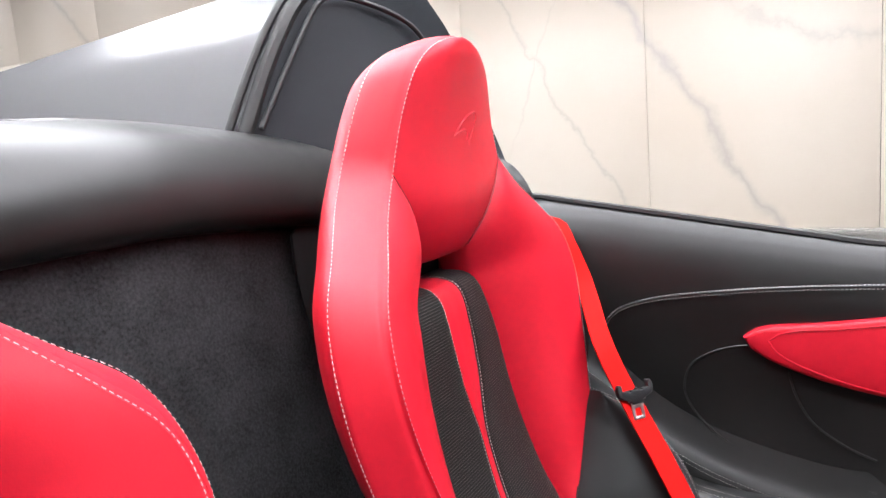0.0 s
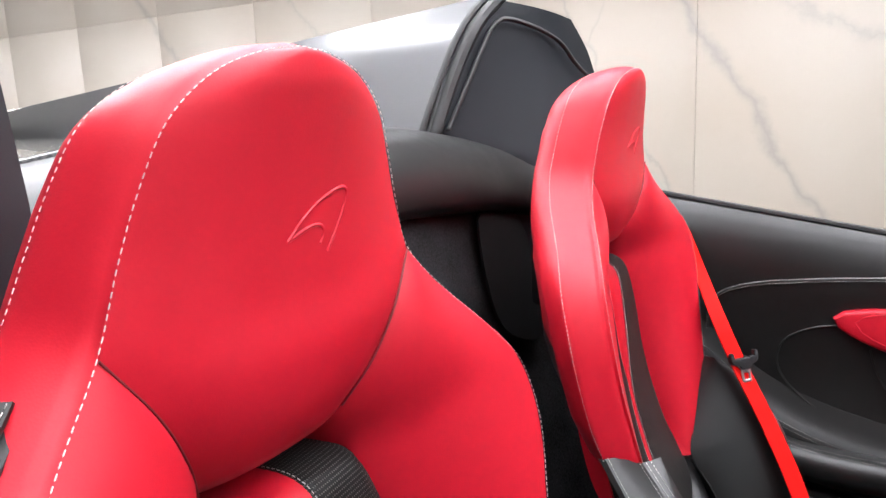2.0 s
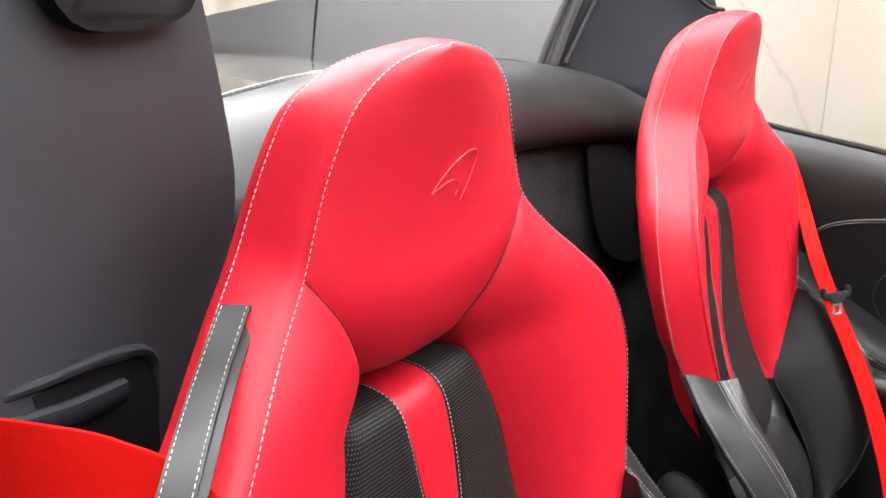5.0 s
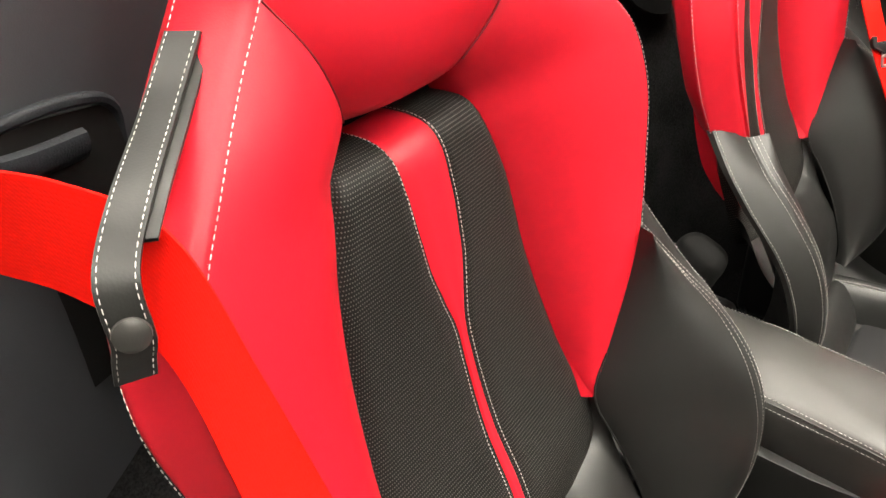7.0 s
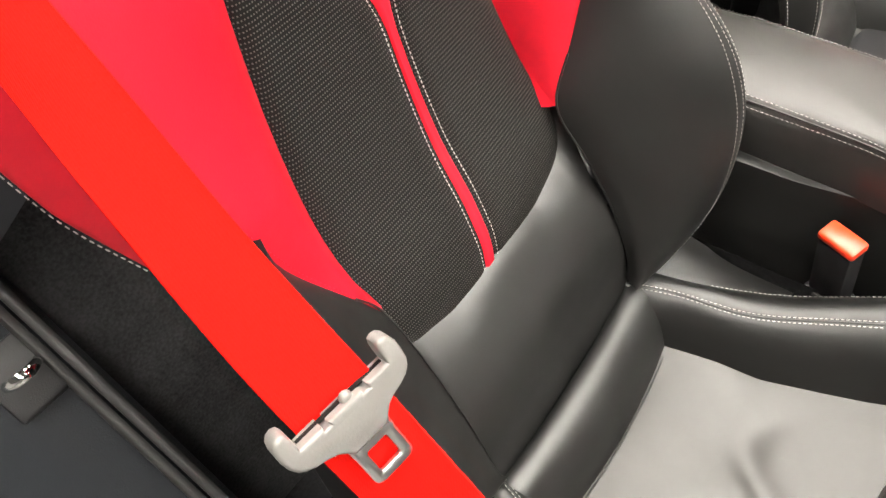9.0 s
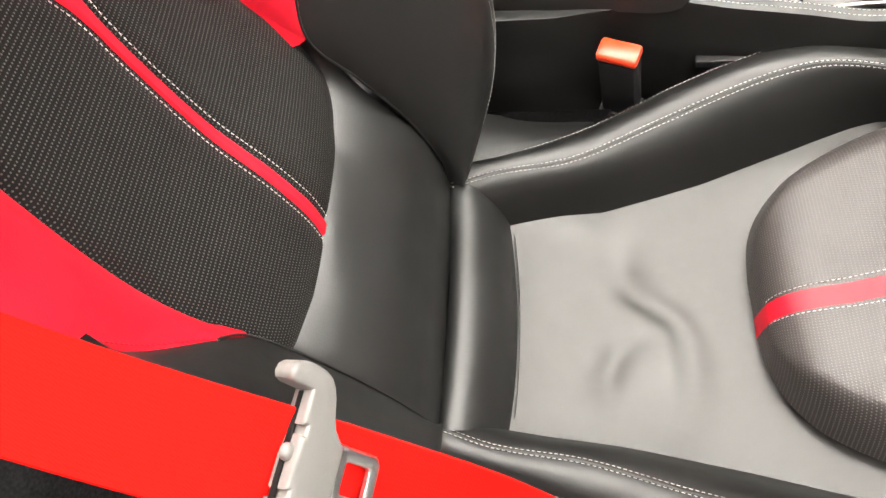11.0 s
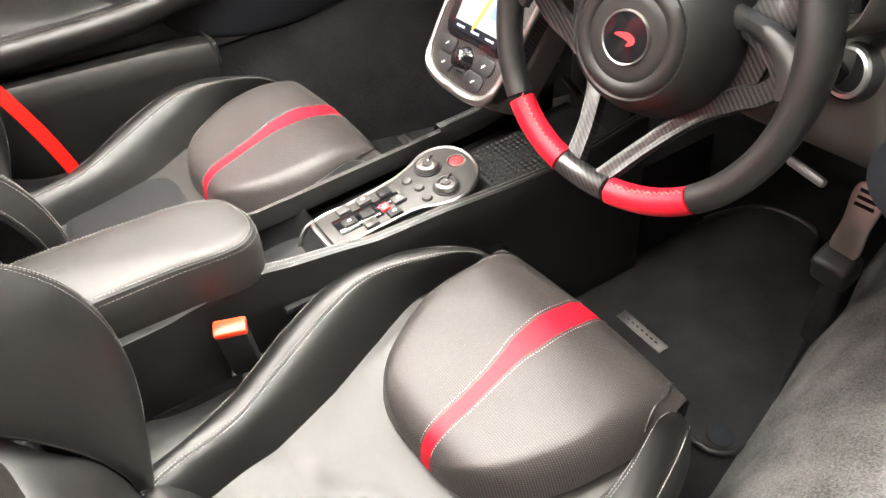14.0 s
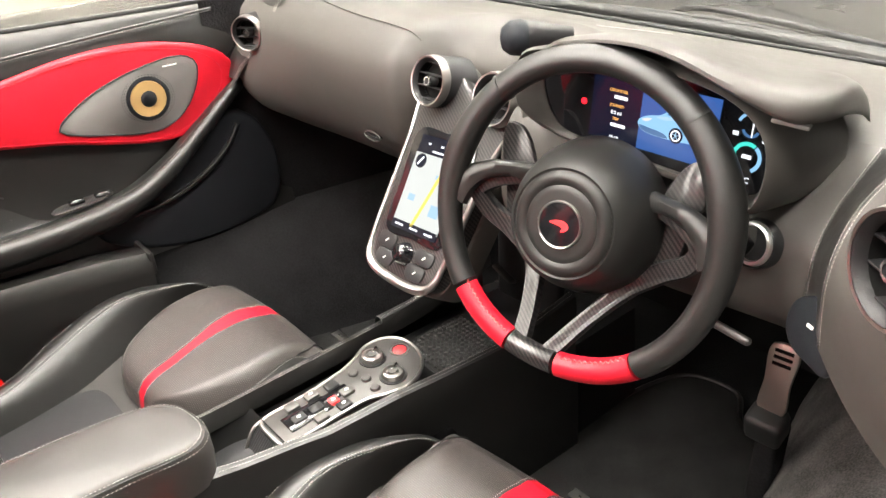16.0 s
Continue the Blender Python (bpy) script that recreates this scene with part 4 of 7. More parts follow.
# marble slabs with narrow joints
edges = [-13.47 + 1.294 * i for i in range(0, 16)] + [7.0]
for za, zb in ((GROUND, 1.98), (1.983, 3.1)):
    for a, b in zip(edges, edges[1:]):
        slab_ = part("marble_slab", rbox(0.2, b - a - 0.003, zb - za, 0.001, 1, Matrix.Translation((-4.6, (a + b) / 2, (za + zb) / 2))), M_MARBLE, wall_w)
# lamps in the ceiling, out of view; third column and far rows are added fill
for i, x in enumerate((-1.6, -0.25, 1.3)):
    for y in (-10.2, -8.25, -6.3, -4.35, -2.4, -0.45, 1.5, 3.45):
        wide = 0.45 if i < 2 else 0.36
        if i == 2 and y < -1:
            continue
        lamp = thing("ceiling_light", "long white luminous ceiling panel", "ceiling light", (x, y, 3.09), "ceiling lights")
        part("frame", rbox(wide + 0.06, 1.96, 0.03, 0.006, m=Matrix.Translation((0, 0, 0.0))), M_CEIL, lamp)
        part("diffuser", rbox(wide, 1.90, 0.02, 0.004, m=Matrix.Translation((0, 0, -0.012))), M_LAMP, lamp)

# ---- car body and floor ----
body = thing("car_body", "grey open-top sports car body around the cabin", "car", (0, 0, GROUND))
bz = Matrix.Translation((0, 0, -GROUND))
t = np.linspace(-1, 1, 41)
# cabin tub: floor and outer sills
part("floor_pan", rbox(1.44, 2.6, 0.05, 0.01, m=Matrix.Translation((0, 0.95, -0.04))), M_CARPET, body, "black carpeted floor", m=bz)
part("underbody", rbox(1.7, 4.2, 0.14, 0.03, m=Matrix.Translation((0, 0.4, -0.15))), M_PLASTIC, body, m=bz)
# rear deck behind the cabin
dk = cr([(0.0, -0.12, 0.945), (0.0, -0.40, 0.970), (0.0, -0.80, 0.990), (0, -1.2, 0.985), (0, -1.7, 0.89), (0, -2.1, 0.7), (0, -2.2, 0.3)], 30)
DK = np.array([np.stack([0.82 * t, p[1] - 0.10 * t**2, p[2] - 0.05 * t**2 - 0.04 * t**6], -1) for p in dk])
part("rear_deck", sheet(DK), M_PAINT, body, "warm grey glossy painted deck", m=bz)
for s in (1, -1):
    fl = np.array([s, 1, 1])
    # rear haunch
    hz = [np.array([(0.80, y, 0.82 - 0.25 * max(0, -y - 0.8)), (0.90, y, 0.80 - 0.25 * max(0, -y - 0.8)), (0.95, y, 0.60), (0.93, y, 0.2), (0.9, y, -0.05)]) for y in np.linspace(-2.1, 0.0, 12)]
    part("rear_wing", sheet(np.array([cr(h, 16) for h in hz]) * fl), M_PAINT, body, m=bz)
    part("sill", rbox(0.14, 1.5, 0.24, 0.04, 3, Matrix.Translation((s * 0.80, 0.8, 0.0))), M_PAINT, body, m=bz)

# carpeted inner sills, sloping up to the doorway
for s in (1, -1):
    fl = np.array([s, 1, 1])
    rows = []
    for y in np.linspace(0.25, 1.95, 40):
        xi = float(np.interp(y, [0.25, 1.16, 1.35, 1.6, 1.85], [0.645, 0.562, 0.51, 0.44, 0.385]))
        rows.append(cr([(xi - 0.02, y, -0.02), (xi, y, 0.05), (xi + 0.035, y, 0.13), (xi + 0.11, y, 0.235), (xi + 0.18, y, 0.27), (max(xi + 0.22, 0.80), y, 0.27)], 16))
    # the passenger sill takes the shade-darkened footwell carpet
    sill = part("sill_carpet", sheet(np.array(rows) * fl), M_SILL if s > 0 else M_CARPET, body, "carpet on the inner sill", m=bz)

# ---- rear bulkhead ----
bulk = thing("rear_bulkhead", "padded black leather bulkhead over dark carpet", "bulkhead", (0, 0.1, 0))
bm_ = Matrix.Translation((0, -0.1, 0))
prof = cr([(0, -0.10, 0.998), (0, -0.04, 1.006), (0, 0.02, 1.000), (0, 0.07, 0.979), (0, 0.100, 0.940), (0, 0.106, 0.905), (0, 0.096, 0.884), (0, 0.062, 0.875)], 26)
xs = np.linspace(-0.66, 0.66, 61)
SH = []
for p in prof:
    fwd = 0.16 * np.clip((-xs - 0.36) / 0.30, 0, 1) ** 2
    low = 0.050 * np.clip((abs(xs) - 0.12) / 0.4, 0, 1.4) ** 1.3
    SH.append(np.stack([xs, p[1] + fwd, p[2] - low], -1))
SH = np.array(SH)
part("padded_roll", sheet(SH), M_BLACKSOFT, bulk, m=bm_)
part("stitching", stitches([across(np.swapaxes(SH, 0, 1), 0.10, (0, 0, 1), 0.001)], 0.004, 0.003, 0.0009), M_STITCH, bulk, m=bm_)
part("edge_trim", tube([(x, -0.055 + 0.16 * max(0, (abs(x) - 0.36) / 0.3) ** 2, 1.004 - 0.050 * max(0, (abs(x) - 0.12) / 0.4) ** 1.3) for x in np.linspace(-0.45, 0.36, 30)], 0.006, 8), M_CARBON, bulk, m=bm_)
CP = []
for y, z in cr([(0.066, 0.884, 0), (0.078, 0.80, 0), (0.105, 0.65, 0), (0.15, 0.45, 0), (0.19, 0.25, 0), (0.22, -0.02, 0)], 20)[:, :2]:
    CP.append(np.stack([xs, y + 0.14 * np.clip((-xs - 0.40) / 0.26, 0, 1) ** 2, z + 0 * xs], -1))
part("carpet", sheet(np.array(CP)), M_BULK, bulk, "black carpet", m=bm_)
for s in (-1, 1):
    grille = slab(smooth_loop([(-0.075, -0.10), (-0.080, 0.0), (-0.045, 0.095), (0.03, 0.115), (0.085, 0.11), (0.085, -0.05), (0.0, -0.105)], 36), 0.005, 0.002)
    part("speaker_grille", grille, M_DARK, bulk, "black mesh speaker grille", m=bm_ @ frame_at((s * 0.392, 0.112, 0.745), (-1 * s * -s, 0, 0), (0, -0.2, 1)))
part("latch_housing", rbox(0.052, 0.070, 0.10, 0.0255, 4, Matrix.Translation((-0.068, 0.372, 0.43)) @ Matrix.Rotation(-0.4, 4, "X")), M_DARK, bulk, m=bm_)

# quarter trims with the small rear side glass
for s in (-1, 1):
    q = thing("quarter_trim", "black grained quarter trim panel beside the rear glass", "trim panel", (s * 0.6, 0.1, 0.8), "quarter trims")
    mq = Matrix.Translation((-s * 0.6, -0.1, -0.8))
    fl = np.array([s, 1, 1])
    inner = cr([(0.347, 0.004, 0.970), (0.392, 0.018, 1.065), (0.436, 0.030, 1.138), (0.470, 0.036, 1.168), (0.509, 0.046, 1.192)], 22)
    outer = cr([(0.66, 0.24, 0.86), (0.70, 0.18, 0.97), (0.709, 0.140, 1.045), (0.704, 0.118, 1.114), (0.671, 0.100, 1.168)], 22)
    F = ruled(inner, outer, 12, 0.012, (-0.3, 1, 0)) * fl
    low = ruled(np.array([(0.37, 0.03, 0.70), (0.347, 0.004, 0.970)]), np.array([(0.66, 0.26, 0.60), (0.66, 0.24, 0.86)]), 12) * fl
    if s < 0:
        part("panel", sheet(np.concatenate([low[:1], low[:1] * 0.5 + low[1:] * 0.5, F])), M_TRIM, q, m=mq)
    if s > 0:
        # the near side carries a broad padded cover over the roll hoop
        ci_ = cr([(0.43, 0.09, 0.58), (0.411, 0.10, 0.74), (0.400, 0.108, 0.861), (0.393, 0.120, 0.935), (0.402, 0.130, 1.004), (0.412, 0.130, 1.095), (0.425, 0.120, 1.20)], 30)
        co_ = cr([(0.76, 0.27, 0.56), (0.76, 0.26, 0.72), (0.76, 0.25, 0.84), (0.76, 0.24, 0.92), (0.76, 0.22, 1.00), (0.75, 0.20, 1.10), (0.74, 0.18, 1.20)], 30)
        HC = ruled(ci_, co_, 16, 0.014, (0, 1, 0), lambda t: np.sin(np.pi * t) ** 0.5)
        HCB = np.concatenate([(HC[:, :1] + (0.02, -0.10, 0)), (HC[:, :1] + (-0.002, -0.012, 0)), HC], 1)
        part("hoop_cover", sheet(HCB), M_HOOP, q, m=mq)
        lid = slab(smooth_loop([(-0.060, -0.004), (-0.040, -0.016), (0.01, -0.022), (0.046, -0.018), (0.060, 0.002), (0.070, 0.06), (0.07, 0.14), (-0.07, 0.14), (-0.072, 0.05)], 48), 0.026, 0.008, 3)
        cap_at = mq @ frame_at((0.506, 0.156, 1.098), (-1, -0.28, 0), (0, -0.06, 1)) @ Matrix.Rotation(math.pi, 4, "Y")
        # groove round the cap: a wider slab with the shade in its colour
        gap = slab(smooth_loop([(-0.064, -0.006), (-0.042, -0.020), (0.01, -0.026), (0.048, -0.022), (0.064, -0.001), (0.073, 0.06), (0.073, 0.14), (-0.073, 0.14), (-0.075, 0.05)], 48), 0.016, 0.003, 2)
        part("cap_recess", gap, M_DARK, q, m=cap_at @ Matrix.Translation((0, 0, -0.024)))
        part("hoop_cap", lid, M_PLASTIC, q, "smooth black cap", m=cap_at @ Matrix.Translation((0, 0, -0.024)))
    back = F + np.array([0, -0.09, -0.01])
    part("panel_back", sheet(np.concatenate([F[-1:], back[-1:]])), M_TRIM, q, m=mq)
    part("panel_side", sheet(np.stack([F[:, -1], F[:, -1] + np.array([0, -0.12, 0])], 1)), M_TRIM, q, m=mq)
    if s < 0:
        part("seam", tube(np.array(cr([(0.355, 0.016, 0.985), (0.424, 0.038, 1.100), (0.458, 0.048, 1.148), (0.480, 0.058, 1.160), (0.546, 0.084, 1.148), (0.598, 0.108, 1.124), (0.628, 0.124, 1.088), (0.655, 0.138, 1.066), (0.70, 0.150, 1.060)], 44)) * fl, 0.004, 8), M_RUBBER, q, m=mq)
    part("glass_seal", tube(np.r_[cr([(0.339, -0.004, 0.970), (0.384, 0.010, 1.065), (0.427, 0.025, 1.138), (0.458, 0.034, 1.170), (0.494, 0.046, 1.198)], 20)] * fl, 0.011, 8), M_RUBBER, q, m=mq)
    part("glass_seal", tube(np.r_[cr([(0.325, -0.022, 0.970), (0.370, -0.006, 1.065), (0.413, 0.009, 1.138), (0.444, 0.018, 1.172), (0.484, 0.030, 1.203)], 20)] * fl, 0.006, 8), M_RUBBER, q, m=mq)
    # smoked side glass running back along the buttress
    g0 = cr([(0.333, -0.014, 0.970), (0.378, 0.001, 1.065), (0.421, 0.017, 1.138), (0.488, 0.036, 1.203)], 12)
    g1 = cr([(0.345, -0.62, 0.955), (0.355, -0.62, 1.01), (0.366, -0.62, 1.062), (0.379, -0.62, 1.115)], 12)
    g2 = g0 + (g1 - g0) * 2.0
    G = ruled(g0, g2, 26)
    bmg = bmesh.new()
    bmg.from_mesh(sheet(G * fl))
    bmesh.ops.solidify(bmg, geom=bmg.faces[:], thickness=0.004)
    part("side_glass", bmg, M_GLASS, q, "smoked glass", m=mq)
    part("glass_edge", tube(g1 * fl, 0.003, 6), M_CHROME, q, m=mq)
    # belt outlet below, with a moulded pull bar
    if s > 0:
        part("outlet_rim", tube(cr([(0.72, 0.222, 0.867), (0.611, 0.207, 0.859), (0.574, 0.202, 0.858), (0.540, 0.191, 0.849), (0.528, 0.184, 0.836), (0.528, 0.181, 0.818), (0.531, 0.181, 0.795), (0.543, 0.183, 0.760), (0.56, 0.188, 0.70)], 50), 0.0045, 8), M_TRIM, q, m=mq)
        # no opening here: a flat slab whose dark colour gives the outlet's shade
        part("outlet", slab([(0, 0), (0.10, -0.012), (0.10, -0.20), (0.0, -0.20), (-0.085, -0.20), (-0.11, -0.09), (-0.118, -0.025), (-0.108, -0.012), (-0.06, -0.003)], 0.004, 0.0), M_DARK, q, "flat dark slab for the shaded belt outlet", m=mq @ frame_at((0.640, 0.213, 0.854), (-1, -0.25, 0), (0, 0, 1)) @ Matrix.Rotation(math.pi, 4, "Y"))
        part("outlet_bar", tube(cr([(0.735, 0.240, 0.854), (0.646, 0.218, 0.839), (0.602, 0.207, 0.830), (0.561, 0.197, 0.826)], 24), 0.008, 10, flat=1.6), M_TRIM, q, m=mq)

# striker on the driver side door pillar
strike = thing("door_striker", "chrome door striker on the pillar", "striker", (0.700, 0.225, 0.462))
part("plate", rbox(0.05, 0.06, 0.012, 0.004, m=Matrix.Rotation(-0.85, 4, "X")), M_PLASTIC, strike)
part("loop", tube(cr([(-0.012, 0.0, 0.0), (-0.012, 0.018, 0.018), (-0.006, 0.026, 0.024), (0.006, 0.026, 0.024), (0.012, 0.018, 0.018), (0.012, 0.0, 0.0)], 24), 0.005, 8), M_CHROME, strike)
pil = thing("door_pillar", "black door pillar with a double rubber seal", "pillar", (0.70, 0.2, 0.2))
PL = []
for k in np.linspace(0, 1, 20):
    y0, z0 = 0.10 + 0.32 * k, 0.62 - 0.40 * k
    PL.append(cr([(0.655, y0 - 0.03, z0 - 0.06), (0.672, y0 + 0.0, z0 - 0.015), (0.70, y0 + 0.004, z0 - 0.01), (0.80, y0 - 0.02, z0 - 0.02), (0.92, y0 - 0.05, z0 - 0.05)], 12))
part("panel", sheet(np.array(PL)), M_TRIM, pil, m=Matrix.Translation((-0.70, -0.2, -0.2)))
for o in (0.0, 0.012):
    part("rubber_seal", tube([(0.668 + o, 0.10 + 0.32 * k, 0.625 - 0.40 * k) for k in np.linspace(0, 1, 20)], 0.005, 8), M_RUBBER, pil, m=Matrix.Translation((-0.70, -0.2, -0.2)))

# ---- passenger door ----
door = thing("passenger_door", "black leather door panel with red insert and white stitching", "car door", (-0.72, 0.75, 0.2))
dm = Matrix.Translation((0.72, -0.75, -0.2))
ys = np.linspace(0.10, 1.32, 62)
topz = np.interp(ys, [0.10, 0.23, 0.48, 0.71, 0.82, 1.21, 1.32], [0.853, 0.840, 0.801, 0.765, 0.757, 0.751, 0.750])
DP = []
for y, tz in zip(ys, topz):
    bow = 0.03 * max(0, (0.35 - y) / 0.25)
    DP.append(cr([(-0.86, y, tz - 0.06), (-0.82, y, tz - 0.008), (-0.78, y, tz + 0.001), (-0.752, y, tz - 0.004), (-0.735 + bow, y, tz - 0.03), (-0.722 + bow, y, tz - 0.075), (-0.728, y, 0.62), (-0.735, y, 0.50), (-0.725, y, 0.36), (-0.70, y, 0.26)], 36))
DP = np.array(DP)
part("panel", sheet(DP), M_BLACKSOFT, door, m=dm)
part("outer_skin", rbox(0.03, 1.25, 0.62, 0.01, m=Matrix.Translation((-0.885, 0.71, 0.46))), M_PAINT, door, m=dm)
part("window_seal", tube(np.stack([np.full(62, -0.765), ys, topz + 0.003], -1), 0.005, 6), M_RUBBER, door, m=dm)
# padded lower edge line of the top roll, with double stitching
roll = cr([(-0.716, 0.345, 0.60), (-0.714, 0.350, 0.645), (-0.712, 0.372, 0.672), (-0.712, 0.42, 0.690), (-0.712, 0.49, 0.702), (-0.712, 0.60, 0.714), (-0.712, 0.75, 0.723), (-0.714, 0.95, 0.735), (-0.716, 1.20, 0.748)], 80)
part("stitching", stitches([roll, roll + (0.0015, 0.0, -0.006)]), M_STITCH, door, m=dm)
part("welt", tube(roll + (-0.002, 0, -0.003), 0.0028, 6), M_BLACK, door, m=dm)
# red insert panel: a long leaf shape
leaf = smooth_loop([(0.552, 0.637), (0.576, 0.653), (0.651, 0.663), (0.756, 0.680), (0.892, 0.702), (1.01, 0.705), (1.108, 0.692), (1.193, 0.662), (1.228, 0.619), (1.204, 0.562), (1.117, 0.505), (1.048, 0.496), (0.949, 0.515), (0.85, 0.542), (0.76, 0.560), (0.658, 0.580), (0.576, 0.611)], 72)
md = dm @ frame_at((-0.728, 0, 0), (0, 1, 0), (0, 0, 1))
insert = part("red_insert", slab(leaf, 0.018, 0.008, 3), M_RED, door, "red leather insert", m=md)
part("seam", tube([(-0.728 + 0.0178, y, z) for y, z in (leaf - leaf.mean(0)) * 0.90 + leaf.mean(0)], 0.0012, 6, True), M_RED, insert, m=dm)
grille = smooth_loop([(0.848, 0.572), (0.882, 0.606), (0.953, 0.640), (1.043, 0.662), (1.113, 0.666), (1.142, 0.645), (1.130, 0.595), (1.088, 0.545), (1.033, 0.526), (0.943, 0.540)], 48)
sp_ = part("speaker_grille", slab(grille, 0.0035, 0.001, 1), M_GRILLE, insert, "grey perforated speaker grille", m=md @ Matrix.Translation((0, 0, 0.0175)))
part("rim", tube([(-0.708, y, z) for y, z in grille], 0.002, 6, True), M_PLASTIC, insert, m=dm)
sc = (1.028, 0.595)
part("cone_ring", lathe([(0.012, 0.004), (0.018, 0.0022), (0.026, 0.0015), (0.036, 0.003), (0.037, 0.0)], 40), M_CONE, insert, "golden woven speaker cone", m=md @ Matrix.Translation((*sc, 0.0208)))
part("surround", lathe([(0.0365, 0.0005), (0.038, 0.0022), (0.043, 0.0022), (0.045, 0.0005)], 40), M_TRIM, insert, m=md @ Matrix.Translation((*sc, 0.0208)))
part("dome", lathe([(0, 0.007), (0.009, 0.006), (0.016, 0.0035), (0.018, 0)], 32), M_TRIM, insert, m=md @ Matrix.Translation((*sc, 0.021)))
holes = bmesh.new()
for r, n in ((0.042, 40), (0.046, 44), (0.050, 48), (0.054, 52)):
    for k in range(n):
        a = 2 * math.pi * (k + 0.5 * (r > 0.045)) / n
        bmesh.ops.create_circle(holes, cap_ends=True, segments=6, radius=0.0011, matrix=Matrix.Translation((sc[0] + r * math.cos(a), sc[1] + r * math.sin(a) * 0.9, 0.0215)))
part("perforation", holes, M_DARK, insert, m=md)
part("print", rbox(0.03, 0.0022, 0.0005, 0, m=Matrix.Translation((1.085, 0.652, 0.0215))), M_WHITEPR, insert, "small pale print bar", m=md)
# pull armrest sweeping from the sill up to the dash
arm = cr([(-0.66, 0.40, 0.44), (-0.652, 0.52, 0.415), (-0.645, 0.66, 0.412), (-0.645, 0.80, 0.415), (-0.648, 0.93, 0.432), (-0.655, 1.02, 0.470), (-0.665, 1.10, 0.520), (-0.68, 1.18, 0.572), (-0.70, 1.235, 0.600)], 70)
AR = []
for k, p in enumerate(arm):
    f = float(np.interp(k, [0, 40, 69], [1.0, 0.85, 0.5]))
    AR.append(p + cr([(-0.09, 0, -0.020), (-0.05, 0, -0.004), (-0.015, 0, 0.004), (0.006, 0, 0.002), (0.016, 0, -0.014), (0.010, 0, -0.040), (-0.02, 0, -0.065), (-0.08, 0, -0.085)], 20) * f)
AR = np.array(AR)
armr = part("pull_armrest", sheet(AR), M_BLACK, door, m=dm)
part("stitching", stitches([along(AR, 0.33, (0, 0, 1)), along(AR, 0.38, (0.3, 0, 1))]), M_STITCH, armr, m=dm)
# switch plate in the armrest
swp = part("switch_plate", slab(smooth_loop([(-0.055, -0.016), (-0.06, 0.0), (-0.04, 0.014), (0.03, 0.016), (0.06, 0.012), (0.06, -0.004), (0.03, -0.018)], 30), 0.004, 0.0015), M_CARBON, door, "carbon fibre switch plate", m=dm @ frame_at((-0.688, 0.845, 0.428), (-0.0, 1, 0.06), (-1, 0, 0.05)))
for yy in (0.835, 0.885):
    part("window_switch", rbox(0.016, 0.030, 0.008, 0.003, m=Matrix.Translation((-0.686, yy, 0.4355))), M_GLOSS, swp, m=dm)
    part("switch_edge", rbox(0.003, 0.018, 0.002, 0.001, m=Matrix.Translation((-0.681, yy, 0.4405))), M_CHROME, swp, m=dm)
# lower bin
bn = smooth_loop([(0.86, 0.34), (0.95, 0.41), (1.05, 0.455), (1.13, 0.50), (1.18, 0.535), (1.25, 0.50), (1.29, 0.40), (1.27, 0.29), (1.15, 0.255), (0.98, 0.27)], 50)
part("door_bin", slab(bn, 0.03, 0.012, 3), M_TRIM, door, m=dm @ frame_at((-0.725, 0, 0), (0, 1, 0), (0, 0, 1)))
part("bin_lip", tube(cr([(-0.690, 0.92, 0.37), (-0.688, 1.0, 0.375), (-0.688, 1.10, 0.41), (-0.69, 1.17, 0.46), (-0.692, 1.20, 0.50)], 30), 0.006, 8), M_BLACK, door, m=dm)
# lower pocket behind the red insert, towards the seat
pk = cr([(-0.727, 0.722, 0.421), (-0.727, 0.652, 0.430), (-0.727, 0.587, 0.443), (-0.727, 0.524, 0.472), (-0.727, 0.483, 0.509), (-0.727, 0.466, 0.547), (-0.727, 0.478, 0.588), (-0.727, 0.525, 0.615), (-0.727, 0.587, 0.626)], 50)
part("pocket_line", tube(pk, 0.0016, 6), M_BLACK, door, m=dm)
part("pocket_line", tube(cr([(-0.727, 0.611, 0.585), (-0.727, 0.622, 0.549), (-0.727, 0.643, 0.514), (-0.727, 0.683, 0.485), (-0.727, 0.721, 0.469)], 30), 0.0016, 6), M_BLACK, door, m=dm)
ln = cr([(-0.700, 0.318, 0.565), (-0.700, 0.378, 0.510), (-0.700, 0.438, 0.464), (-0.700, 0.510, 0.429), (-0.700, 0.600, 0.403), (-0.700, 0.684, 0.390), (-0.716, 0.77, 0.388), (-0.745, 0.86, 0.390)], 70)
lip = np.array([p + cr([(-0.030, 0, 0.060), (-0.016, 0, 0.018), (-0.004, 0, 0.002), (0.002, 0, -0.006), (-0.004, 0, -0.030), (-0.03, 0, -0.07)], 12) for p in ln])
part("lower_pad", sheet(lip), M_BLACKSOFT, door, m=dm)
part("stitching", stitches([ln + (0.001, 0, 0.001), ln + (0.003, 0, -0.005)]), M_STITCH, door, m=dm)
# padded sill bar below the door
sb = cr([(-0.655, 0.25, 0.335), (-0.648, 0.45, 0.335), (-0.640, 0.65, 0.325), (-0.632, 0.82, 0.315), (-0.625, 0.925, 0.303)], 24)
SB = np.array([p + cr([(-0.08, 0, -0.01), (-0.03, 0, 0.004), (0.0, 0, 0.002), (0.012, 0, -0.016), (0.010, 0, -0.045), (0.0, 0, -0.14), (-0.02, 0, -0.3)], 16) for p in sb])
sbt = thing("sill_pad", "black leather sill pad beside the passenger seat", "sill pad", (-0.65, 0.6, 0.2))
